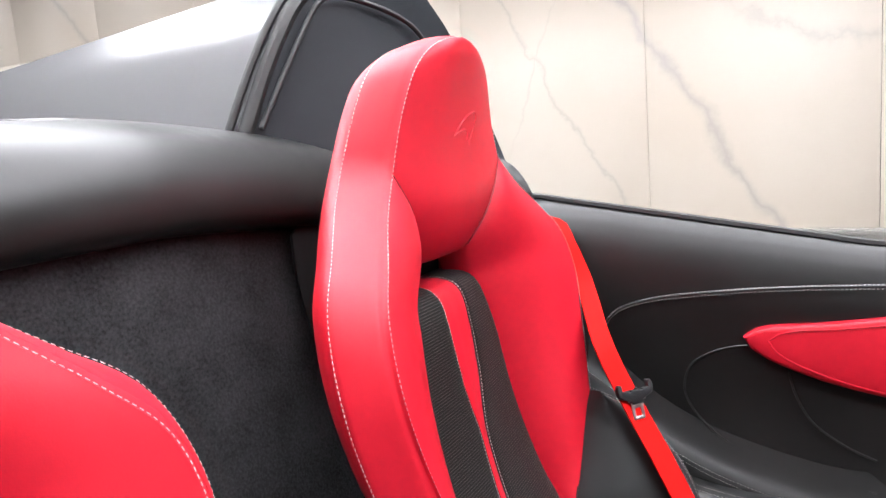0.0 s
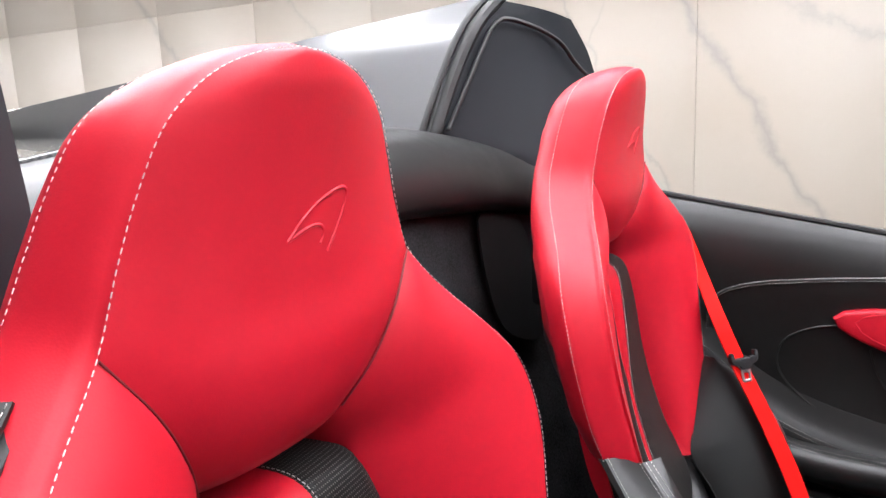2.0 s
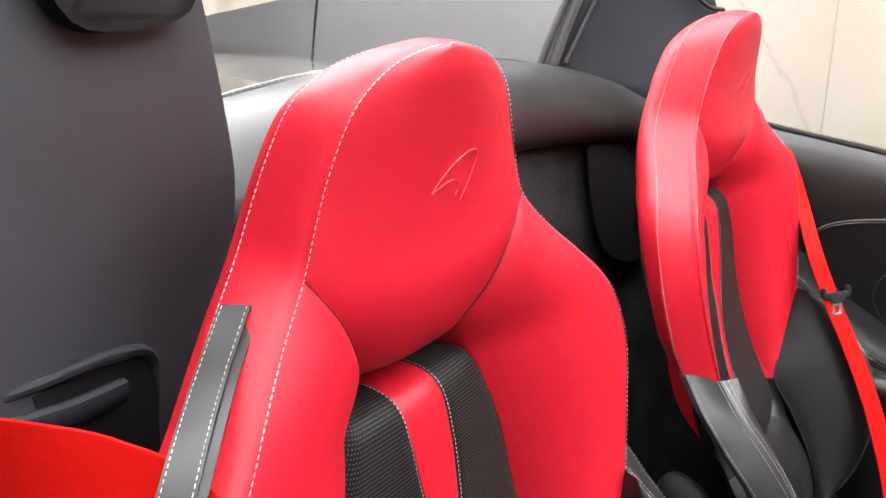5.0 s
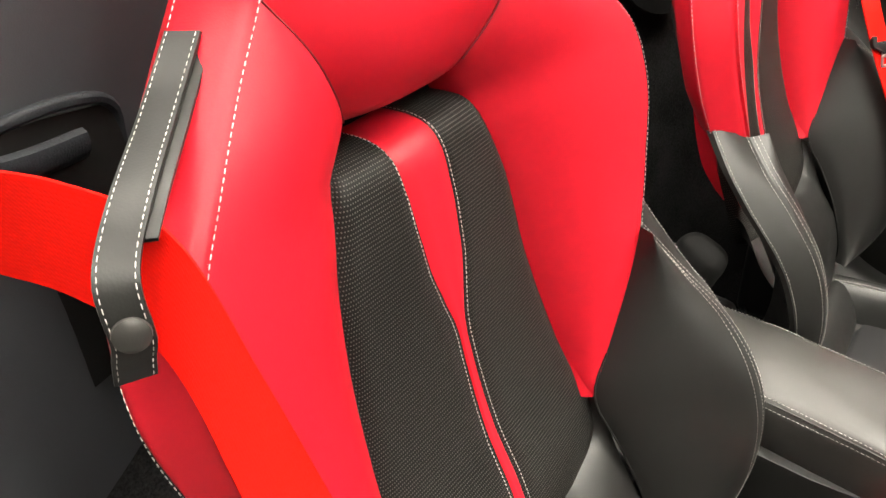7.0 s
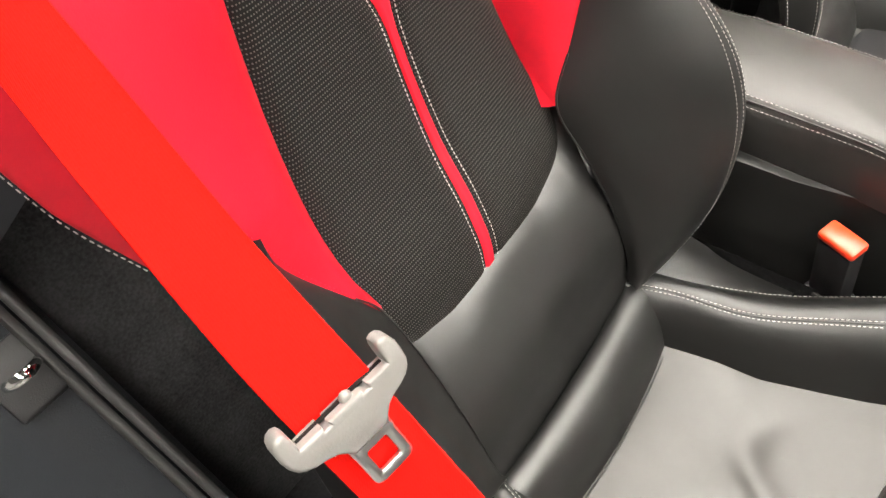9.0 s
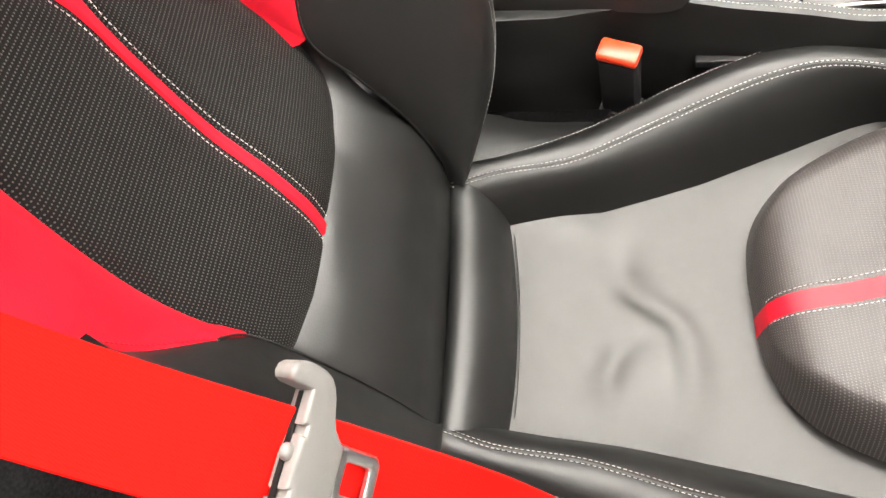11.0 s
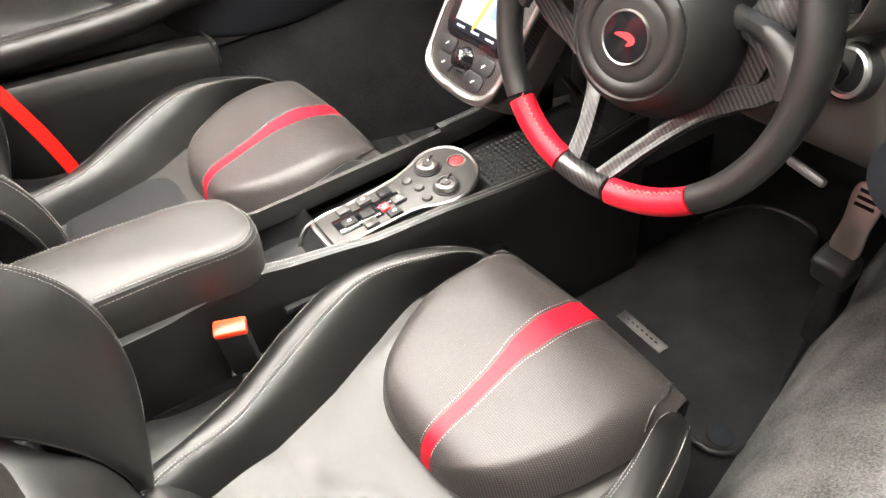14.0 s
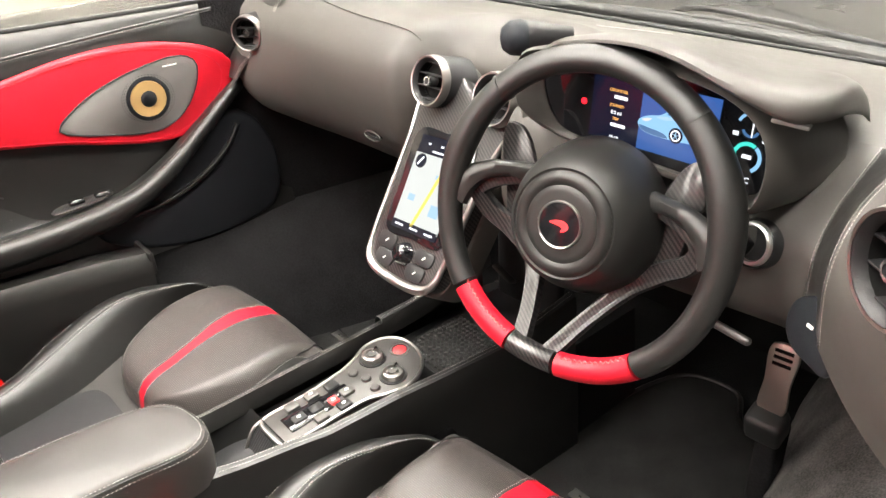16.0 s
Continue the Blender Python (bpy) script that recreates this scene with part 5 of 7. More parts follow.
part("pad", sheet(SB), M_BLACKSOFT, sbt, m=Matrix.Translation((0.65, -0.6, -0.2)))
part("end_cap", rbox(0.10, 0.012, 0.05, 0.005, m=Matrix.Translation((-0.665, 0.927, 0.285))), M_BLACKSOFT, sbt, m=Matrix.Translation((0.65, -0.6, -0.2)))

# carpeted kick walls of the footwells
for s in (1, -1):
    kw = [[(s * float(np.interp(y, [1.15, 1.4, 1.95], [0.735, 0.70, 0.62])), y, z) for z in np.linspace(-0.02, 0.76, 8)] for y in np.linspace(1.18, 1.97, 12)]
    part("kick_wall", sheet(np.array(kw)), M_CARPET, body, "black carpeted kick wall", m=bz)


# ---- centre console ----
con = thing("centre_console", "black leather tunnel console with stitched rims", "console", (0, 0.8, 0))
cm = Matrix.Translation((0, -0.8, 0))
rows = []
for y in np.linspace(0.30, 1.40, 90):
    zt = float(np.interp(y, [0.30, 0.60, 0.72, 0.78, 0.85, 0.90, 1.02, 1.12, 1.25, 1.40], [0.318, 0.318, 0.330, 0.317, 0.311, 0.306, 0.304, 0.300, 0.298, 0.33]))
    w = float(np.interp(y, [0.30, 0.60, 0.72, 0.78, 0.85, 0.90, 1.02, 1.12, 1.25, 1.40], [0.070, 0.068, 0.062, 0.066, 0.074, 0.082, 0.087, 0.095, 0.104, 0.11]))
    half = cr([(w - 0.014, y, zt - 0.03), (w - 0.010, y, zt - 0.004), (w - 0.003, y, zt), (w + 0.006, y, zt - 0.006), (w + 0.010, y, zt - 0.04), (w + 0.012, y, zt - 0.12), (w + 0.022, y, zt - 0.2), (w + 0.03, y, -0.02)], 26)
    rows.append(half)
H = np.array(rows)
for s in (1, -1):
    fl = np.array([s, 1, 1])
    wallp = part("side_panel", sheet(H * fl), M_BLACK, con, m=cm)
    seg = H[36:] * fl
    part("stitching", stitches([along(seg, 0.085, (s, 0, 1)), along(seg, 0.102, (s, 0, 1))], 0.003, 0.0016, 0.00032), M_STITCH, wallp, "white thread stitching", m=cm)
    part("carpet_side", sheet(np.array([[(s * (0.105 + 0.02 * k), y, 0.20 - 0.2 * k) for k in np.linspace(0, 1, 6)] for y in np.linspace(0.3, 1.6, 20)])), M_CARPET, con, m=cm)
# tray floor
part("tray", rbox(0.17, 0.66, 0.01, 0.002, m=Matrix.Translation((0, 1.08, 0.245))), M_PLASTIC, con, "dark ribbed tray", m=cm)
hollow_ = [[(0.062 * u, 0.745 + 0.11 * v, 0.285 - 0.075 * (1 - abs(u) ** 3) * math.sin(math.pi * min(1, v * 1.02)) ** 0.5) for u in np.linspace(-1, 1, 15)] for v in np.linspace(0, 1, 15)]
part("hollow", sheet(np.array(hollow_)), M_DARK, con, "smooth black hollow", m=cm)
# textured rubber pad at the front of the tray
pad_ = part("grip_pad", rbox(0.132, 0.150, 0.004, 0.001, m=Matrix.Translation((0.0, 1.215, 0.2500))), M_RUBBER, con, "black studded rubber pad", m=cm)
stud_mesh = to_mesh(rbox(0.006, 0.006, 0.006, 0.001, 1, Matrix.Rotation(0.785, 4, "Z")))
stud_mesh.materials.append(M_RUBBER)
for i in range(12):
    for j in range(14):
        o = new("stud", stud_mesh)
        o.parent = pad_
        o.matrix_basis = cm @ Matrix.Translation((-0.055 + 0.010 * i, 1.15 + 0.010 * j, 0.2525))
front = cr([(-0.085, 1.12, 0.31), (-0.083, 1.22, 0.318), (-0.075, 1.30, 0.36), (-0.06, 1.36, 0.44), (-0.05, 1.38, 0.50)], 26)
FR = np.array([p + cr([(-0.02, 0, -0.05), (-0.012, 0, 0), (0, 0, 0.004), (0.010, 0, -0.003), (0.014, 0, -0.03)], 10) for p in front])
part("front_sweep", sheet(FR), M_BLACK, con, m=cm)
part("stitching", stitches([along(FR, 0.5, (0, -1, 1)), along(FR, 0.62, (0, -1, 1))]), M_STITCH, con, m=cm)
part("front_wall", rbox(0.16, 0.02, 0.3, 0.008, m=Matrix.Translation((0, 1.41, 0.32))), M_PLASTIC, con, m=cm)
part("badge_plate", rbox(0.055, 0.006, 0.016, 0.002, m=frame_at((0.060, 1.280, 0.395), (1, -0.25, -0.1), (0, 0.3, 1))), M_GUN, con, m=cm)

# armrest lid
armrest = thing("armrest", "black leather armrest lid with white stitched edge", "armrest", (0, 0.58, 0.319))
am = Matrix.Translation((0, -0.58, -0.33))
out = smooth_loop([(-0.078, 0.30), (-0.077, 0.42), (-0.073, 0.52), (-0.061, 0.63), (-0.049, 0.70), (-0.026, 0.738), (0.022, 0.752), (0.058, 0.747), (0.077, 0.720), (0.070, 0.638), (0.066, 0.526), (0.064, 0.42), (0.063, 0.30)], 90)
mid = np.array([-0.005, 0.53])


def ring(scale_in, z):
    """The lid's outline drawn in by scale_in metres at height z."""
    d = out - mid
    L_ = np.linalg.norm(d, axis=1, keepdims=True)
    e = out - d / L_ * scale_in
    dip = 0.012 * np.clip((0.50 - e[:, 1]) / 0.2, 0, 1)
    return np.c_[e, z - dip]


rings = [ring(0.004, 0.325), ring(0.0, 0.335), ring(-0.002, 0.365), ring(-0.001, 0.384), ring(0.003, 0.394), ring(0.009, 0.399), ring(0.022, 0.4022)]
crown = ring(0.022, 0.4022)
for f_ in (0.85, 0.65, 0.45, 0.25, 0.08):
    e = (crown[:, :2] - mid) * f_ + mid
    rings.append(np.c_[e, 0.4022 + 0.005 * (1 - f_ * f_) - 0.012 * np.clip((0.50 - e[:, 1]) / 0.2, 0, 1)])
LID = np.array(rings)
lid = part("lid", sheet(LID, wrap=True), M_ARM, armrest, m=am)
inner_top = rings[-1]
bml = bmesh.new()
vs = [bml.verts.new(p) for p in inner_top]
bml.faces.new(vs)
bmesh.ops.triangulate(bml, faces=bml.faces[:])
part("lid_top", bml, M_ARM, armrest, m=am)
part("stitching", stitches([np.r_[ring(0.007, 0.3995), ring(0.007, 0.3995)[:1]], np.r_[ring(-0.0005, 0.3905), ring(-0.0005, 0.3905)[:1]]]), M_STITCH, lid, m=am)
part("seam", tube(ring(0.0035, 0.3955), 0.001, 6, True), M_BLACK, lid, m=am)
part("base", slab([tuple(q) for q in (out - mid) * 0.93 + mid], 0.03, 0.0), M_BLACK, armrest, m=am @ Matrix.Translation((0, 0, 0.30)))

# gear selector and start panel
gp = thing("gear_panel", "metal gear and start button panel on the console", "control panel", (-0.005, 1.003, 0.252))
gm_ = Matrix.Translation((0, -1.0, -0.26))
shape = smooth_loop([(-0.034, 0.858), (-0.036, 0.92), (-0.041, 1.00), (-0.050, 1.035), (-0.066, 1.073), (-0.060, 1.110), (-0.032, 1.130), (0.012, 1.127), (0.046, 1.104), (0.063, 1.068), (0.056, 1.028), (0.043, 1.000), (0.040, 0.92), (0.038, 0.858), (0.0, 0.852)], 84)
tilt = frame_at((0.011, 0.973, 0.2935), (1, 0, 0), (0, 1, 0.05))
to_local = Matrix.Translation((0, -0.98, 0))
part("base_plate", slab(shape, 0.012, 0.003, 2), M_GUN, gp, "brushed gunmetal plate", m=gm_ @ tilt @ to_local @ Matrix.Translation((0, 0, -0.010)))
part("rim", tube([tilt @ to_local @ Vector((x, y, 0.001)) for x, y in shape], 0.0032, 8, True), M_ALU, gp, "polished aluminium rim", m=gm_)
part("plinth", slab([tuple(q) for q in (shape - shape.mean(0)) * 0.93 + shape.mean(0)], 0.05), M_PLASTIC, gp, m=gm_ @ Matrix.Translation((0.011, -0.007, 0.235)))
on = gm_ @ tilt @ to_local


def knob(x, y, r, mat, kind):
    if kind == "dial":
        d = part("dial", lathe([(0, 0.010), (r * 0.5, 0.010), (r * 0.55, 0.008), (r * 0.62, 0.008), (r * 0.7, 0.011), (r * 0.92, 0.010), (r, 0.006), (r, 0.0)], 32), mat, gp, "metal ringed dial", m=on @ Matrix.Translation((x, y, 0.002)))
        part("dial_cap", lathe([(0, 0.0125), (r * 0.42, 0.012), (r * 0.46, 0.009)], 24), M_GUN, d, m=on @ Matrix.Translation((x, y, 0.002)))
        part("pointer", rbox(r * 0.18, r * 0.9, 0.005, 0.001, m=Matrix.Translation((0, r * 0.55, 0.011))), M_CHROME, d, m=on @ Matrix.Translation((x, y, 0.002)) @ Matrix.Rotation(0.5, 4, "Z"))
        part("collar", lathe([(r * 1.0, 0.003), (r * 1.22, 0.003), (r * 1.28, 0.0)], 32), M_PLASTIC, d, m=on @ Matrix.Translation((x, y, 0.001)))
    else:
        part("button", lathe([(0, 0.0045), (r * 0.8, 0.004), (r, 0.002), (r, 0)], 24), mat, gp, kind, m=on @ Matrix.Translation((x, y, 0.002)))


knob(-0.029, 1.062, 0.018, M_ALU, "dial")
knob(0.029, 1.060, 0.018, M_ALU, "dial")
knob(-0.014, 1.107, 0.0115, M_REDBTN, "red start button")
part("start_ring", lathe([(0.013, 0.003), (0.0155, 0.003), (0.0165, 0)], 32), M_ALU, gp, m=on @ Matrix.Translation((-0.014, 1.107, 0.002)))
for x, y in ((-0.022, 1.018), (0.004, 1.025), (0.032, 1.022)):
    knob(x, y, 0.0085, M_GUN, "round grey button")
part("gate", rbox(0.036, 0.075, 0.004, 0.002, m=Matrix.Translation((0.004, 0.915, 0.003))), M_GLOSS, gp, "gloss black gear gate", m=on)
part("gate", rbox(0.020, 0.05, 0.004, 0.002, m=Matrix.Translation((-0.002, 0.968, 0.003))), M_GLOSS, gp, m=on)
for x, y, mt in ((-0.024, 0.905, M_GUN), (-0.024, 0.94, M_GUN), (0.006, 0.90, M_PLASTIC), (0.006, 0.93, M_PLASTIC), (0.028, 0.925, M_GUN), (0.030, 0.965, M_PLASTIC), (-0.020, 0.975, M_PLASTIC), (0.008, 0.985, M_GUN)):
    part("gear_button", rbox(0.017, 0.022, 0.007, 0.002, m=Matrix.Translation((x, y, 0.005))), mt, gp, m=on)
part("gear_button", rbox(0.016, 0.014, 0.007, 0.002, m=Matrix.Translation((0.012, 0.958, 0.006))), M_REDBTN, gp, "red button", m=on)
for x, y in ((0.006, 0.90), (0.008, 0.985), (0.012, 0.958), (-0.024, 0.94), (0.030, 0.965)):
    part("mark", rbox(0.004, 0.006, 0.0006, 0, m=Matrix.Translation((x, y, 0.0098))), M_WHITEPR, gp, m=on)
part("ribbed_slope", sheet(np.array([[(x + 0.010, 0.851 - 0.040 * k, 0.290 - 0.045 * k + 0.0015 * ((i % 4) < 2)) for i, x in enumerate(np.linspace(-0.034, 0.036, 57))] for k in np.linspace(0, 1, 6)])), M_PLASTIC, gp, m=gm_)
sc_ = cr([(-0.025, 0.852, 0.289), (-0.026, 0.837, 0.282), (-0.023, 0.822, 0.262), (-0.020, 0.812, 0.248)], 14)
part("rim", tube(sc_, 0.0025, 8), M_ALU, gp, m=gm_)


# ---- dashboard ----
dash = thing("dashboard", "dark brown-black leather dashboard with stitched seams", "dashboard", (0, 1.35, 0.4))
dd = Matrix.Translation((0, -1.35, -0.4))


def dash_row(x):
    a = abs(x)
    near = 0.05 * np.clip((x - 0.35) / 0.35, 0, 1) ** 2 - 0.035 * np.clip((-x - 0.40) / 0.30, 0, 1) ** 2
    near = near - 0.10 * math.exp(-(((x - 0.012) / 0.115) ** 6)) - 0.06 * math.exp(-(((x - 0.38) / 0.18) ** 6))
    hump = 0.012 * math.exp(-(((x + 0.38) / 0.2) ** 2))
    rows = np.array([(x, 1.78, 0.700 - 0.01 * a), (x, 1.62, 0.735), (x, 1.46, 0.765), (x, 1.34 - near, 0.778 + hump), (x, 1.262 - near, 0.768 + hump), (x, 1.222 - near, 0.735), (x, 1.212 - near, 0.69), (x, 1.222 - near, 0.63), (x, 1.245 - near, 0.575), (x, 1.285 - near, 0.525), (x, 1.36, 0.48), (x, 1.5, 0.45)])
    # its lower edge sweeps towards the passenger door
    rows[7:10, 1] -= np.array([0.030, 0.045, 0.045]) * np.clip((-x - 0.36) / 0.30, 0, 1) ** 1.5
    # it falls away beyond the instrument cluster
    end = np.array([(x, 1.78, 0.690), (x, 1.62, 0.718), (x, 1.46, 0.738), (x, 1.37, 0.734), (x, 1.309, 0.716), (x, 1.26, 0.692), (x, 1.231, 0.661), (x, 1.223, 0.63), (x, 1.225, 0.575), (x, 1.27, 0.525), (x, 1.36, 0.48), (x, 1.5, 0.45)])
    w = np.clip((x - 0.43) / 0.12, 0, 1)
    w = w * w * (3 - 2 * w)
    return rows * (1 - w) + end * w


DX = np.linspace(-0.70, 0.70, 71)
DS = np.array([cr(dash_row(x), 44) for x in DX])
part("leather_skin", sheet(DS), M_DASH, dash, m=dd)
part("top_seam", tube(cr([(-0.62, 1.34, 0.772), (-0.45, 1.285, 0.786), (-0.28, 1.262, 0.779), (-0.13, 1.262, 0.771), (-0.10, 1.262, 0.76)], 40), 0.0014, 6), M_DASH, dash, m=dd)
part("top_seam", tube(cr([(-0.28, 1.262, 0.779), (-0.33, 1.36, 0.779), (-0.36, 1.48, 0.765), (-0.34, 1.6, 0.742)], 30), 0.0014, 6), M_DASH, dash, m=dd)
part("glovebox_button", rbox(0.040, 0.006, 0.013, 0.005, 3, frame_at((-0.19, 1.216, 0.593), (1, -0.05, 0), (0, 0.3, 1))), M_GLOSS, dash, "gloss black glovebox button", m=dd)
part("button_rim", tube([(-0.19 + 0.022 * math.cos(a), 1.213, 0.593 + 0.008 * math.sin(a)) for a in np.linspace(0, 2 * math.pi, 24, endpoint=False)], 0.0012, 6, True), M_GUN, dash, m=dd)
for x0, x1, yy in ((0.05, 0.16, 1.50), (0.17, 0.21, 1.42)):
    part("stitching", stitches([[(x0, yy, 0.7615), (x1, yy + 0.05, 0.7545)], [(x0 + 0.006, yy - 0.003, 0.7622), (x1 + 0.006, yy + 0.047, 0.755)]]), M_STITCH, dash, m=dd)
part("defrost_slot", rbox(0.85, 0.012, 0.006, 0.002, m=frame_at((0.0, 1.70, 0.7215), (1, 0, 0), (0, 1, -0.2))), M_PLASTIC, dash, m=dd)
part("defrost_lip", tube(cr([(-0.60, 1.755, 0.712), (-0.2, 1.765, 0.72), (0.2, 1.765, 0.72), (0.65, 1.74, 0.71)], 30), 0.012, 8), M_RUBBER, dash, m=dd)


def vent(x, y, z, r, facing, label=""):
    """A round air vent: metal ring, dark throat, blades and a hub."""
    m = dd @ frame_at((x, y, z), np.cross((0, 0, 1), facing), (0, 0, 1))
    v = part("air_vent", lathe([(r * 0.80, -0.012), (r * 0.84, 0.006), (r * 0.95, 0.010), (r * 1.04, 0.006), (r * 1.08, -0.004), (r * 1.08, -0.06)], 40), M_PLASTIC, dash, "round black air vent with a thin aluminium ring", m=m)
    part("vent_ring", lathe([(r * 0.96, 0.0102), (r * 1.02, 0.0108), (r * 1.06, 0.006), (r * 1.09, -0.001), (r * 1.085, -0.004)], 40), M_ALU, v, "aluminium ring", m=m)
    part("throat", lathe([(0, -0.016), (r * 0.80, -0.014), (r * 0.82, 0.002)], 36), M_DARK, v, m=m)
    for a in (-0.5, -0.17, 0.17, 0.5):
        part("blade", rbox(2 * r * math.sqrt(0.62 - a * a), 0.0018, 0.014, 0.0006, m=Matrix.Translation((0, a * r * 1.5, -0.004))), M_PLASTIC, v, m=m)
    part("hub", lathe([(0, 0.010), (r * 0.16, 0.0095), (r * 0.24, 0.006), (r * 0.26, -0.006)], 24), M_PLASTIC, v, m=m)
    part("hub_ring", lathe([(r * 0.13, 0.0105), (r * 0.19, 0.0105), (r * 0.2, 0.008)], 24), M_CHROME, v, m=m)
    return v


# side vent panel by the passenger door
vp = cr([(-0.500, 1.262, 0.784), (-0.515, 1.250, 0.766), (-0.556, 1.246, 0.711), (-0.63, 1.215, 0.640), (-0.665, 1.205, 0.600)], 30)
part("stitching", stitches([vp + (0, -0.006, 0), vp + (-0.006, -0.006, 0)]), M_STITCH, dash, m=dd)
part("end_panel", sheet(ruled(vp, vp + (-0.14, 0.03, 0.0), 8, 0.006, (0, -1, 0))), M_BLACKSOFT, dash, m=dd)
vent(-0.595, 1.216, 0.709, 0.033, (0.45, -0.85, 0.15))
seam1 = cr([(0.556, 1.348, 0.73), (0.558, 1.309, 0.717), (0.558, 1.26, 0.693), (0.558, 1.229, 0.662), (0.559, 1.221, 0.635), (0.561, 1.221, 0.581)], 40)
seam2 = cr([(0.619, 1.232, 0.768), (0.622, 1.149, 0.763), (0.624, 1.108, 0.751), (0.624, 1.09, 0.726), (0.624, 1.088, 0.694), (0.625, 1.103, 0.63)], 40)
outer_ = cr([(0.765, 1.084, 0.819), (0.765, 1.008, 0.814), (0.765, 0.975, 0.8), (0.765, 0.961, 0.771), (0.765, 0.961, 0.705), (0.765, 0.98, 0.619)], 40)
E1, E2 = ruled(seam1, seam2, 10, -0.006, (-0.5, -0.7, 0)), ruled(seam2, outer_, 12, 0.012, (-0.4, -0.8, 0.2))
part("end_strip", sheet(E1), M_BLACKSOFT, dash, m=dd)
part("end_panel", sheet(E2), M_DASH, dash, m=dd)
toward = (-0.5, -0.8, 0.3)
part("stitching", stitches([along(E1, 0.02, toward, 0.001), along(E1, 0.09, toward, 0.001), along(E1, 0.96, toward, 0.001), along(E2, 0.03, toward, 0.001)], 0.0028, 0.0014, 0.00022), M_STITCH, dash, m=dd)
vent(0.712, 0.950, 0.812, 0.036, (-0.55, -0.8, 0.15))

# centre stack leaning back: vents above, screen, knob below
pod = thing("centre_stack", "carbon-faced centre stack with portrait touchscreen and aluminium rim", "infotainment unit", (0.018, 1.186, 0.352))
pm = Matrix.Translation((-0.01, -1.2, -0.35))
pf = frame_at((0.012, 1.125, 0.482), (1, 0, 0), (0, 0.14, 0.218))
outl = smooth_loop([(-0.055, -0.038), (-0.076, -0.022), (-0.083, 0.02), (-0.085, 0.10), (-0.087, 0.18), (-0.092, 0.25), (-0.060, 0.300), (0.01, 0.262), (0.08, 0.300), (0.112, 0.25), (0.095, 0.18), (0.088, 0.10), (0.083, 0.02), (0.076, -0.022), (0.055, -0.038), (0.0, -0.043)], 96)
part("housing", slab(outl, 0.06, 0.006, 3), M_CARBON, pod, "carbon fibre face", m=pm @ pf @ Matrix.Translation((0, 0, -0.056)))
low_rim = [Vector((x, y, 0.003)) for x, y in outl if y < 0.235]
k0 = max(range(len(low_rim)), key=lambda i: (low_rim[i] - low_rim[i - 1]).length)
low_rim = low_rim[k0:] + low_rim[:k0]
part("rim", tube([pf @ q for q in low_rim], [0.0045 + 0.004 * max(0, -q.y) / 0.05 for q in low_rim], 8), M_ALU, pod, "satin aluminium rim", m=pm)
part("back_shell", slab([tuple(q) for q in (outl - outl.mean(0)) * 1.04 + outl.mean(0)], 0.05, 0.01, 2), M_DASH, pod, m=pm @ pf @ Matrix.Translation((0, 0, -0.075)))
po = pm @ pf
ps = po @ Matrix.Translation((0, 0.105, 0)) @ Matrix.Rotation(0.05, 4, "Z") @ Matrix.Translation((0, -0.105, 0))
part("bezel", slab(smooth_loop([(-0.062, 0.028), (-0.065, 0.10), (-0.062, 0.188), (0.0, 0.192), (0.062, 0.188), (0.065, 0.10), (0.062, 0.028), (0.0, 0.025)], 48), 0.003, 0.001), M_GLOSS, pod, "gloss black bezel", m=ps @ Matrix.Translation((0, 0, 0.004)))
scr = part("touchscreen", rbox(0.100, 0.148, 0.001, 0, m=Matrix.Translation((0, 0.108, 0.0076))), M_SCREENDARK, pod, "lit portrait navigation screen", m=ps)
part("map", rbox(0.100, 0.112, 0.0006, 0, m=Matrix.Translation((0, 0.098, 0.0084))), M_MAP, scr, m=ps)
part("map_road", rbox(0.006, 0.116, 0.0004, 0, m=Matrix.Translation((0.008, 0.098, 0.0090)) @ Matrix.Rotation(-0.28, 4, "Z")), M_MAPROAD, scr, m=ps)
for x, y, w, h in ((0.028, 0.075, 0.02, 0.018), (-0.028, 0.085, 0.014, 0.010), (0.02, 0.125, 0.024, 0.006)):
    part("map_water", rbox(w, h, 0.0003, 0, m=Matrix.Translation((x, y, 0.0089))), M_MAPWATER, scr, m=ps)
part("map_menu", rbox(0.100, 0.013, 0.0004, 0, m=Matrix.Translation((0, 0.040, 0.0090))), M_SCREENDARK, scr, m=ps)
for x in (-0.033, 0.0, 0.033):
    part("menu_bar", rbox(0.018, 0.003, 0.0003, 0, m=Matrix.Translation((x, 0.040, 0.0095))), M_TEXT, scr, m=ps)
part("compass", lathe([(0, 0.001), (0.011, 0.001), (0.0112, 0)], 28), M_SCREENDARK, scr, m=ps @ Matrix.Translation((-0.034, 0.142, 0.0088)))
part("compass_needle", rbox(0.003, 0.016, 0.0004, 0, m=Matrix.Rotation(-0.6, 4, "Z")), M_TEXT, scr, m=ps @ Matrix.Translation((-0.034, 0.142, 0.0101)))
for x, y, w in ((-0.028, 0.170, 0.006), (0.0, 0.170, 0.006), (0.030, 0.170, 0.010), (0.0, 0.160, 0.034)):
    part("status_bar", rbox(w, 0.003, 0.0003, 0, m=Matrix.Translation((x, y, 0.0085))), M_TEXT, scr, m=ps)
part("main_knob", lathe([(0, 0.017), (0.010, 0.017), (0.012, 0.015), (0.0145, 0.012), (0.016, 0.004), (0.0185, 0.002), (0.019, 0)], 36), M_GLOSS, pod, "gloss black knob", m=po @ Matrix.Translation((0, 0, 0.004)))
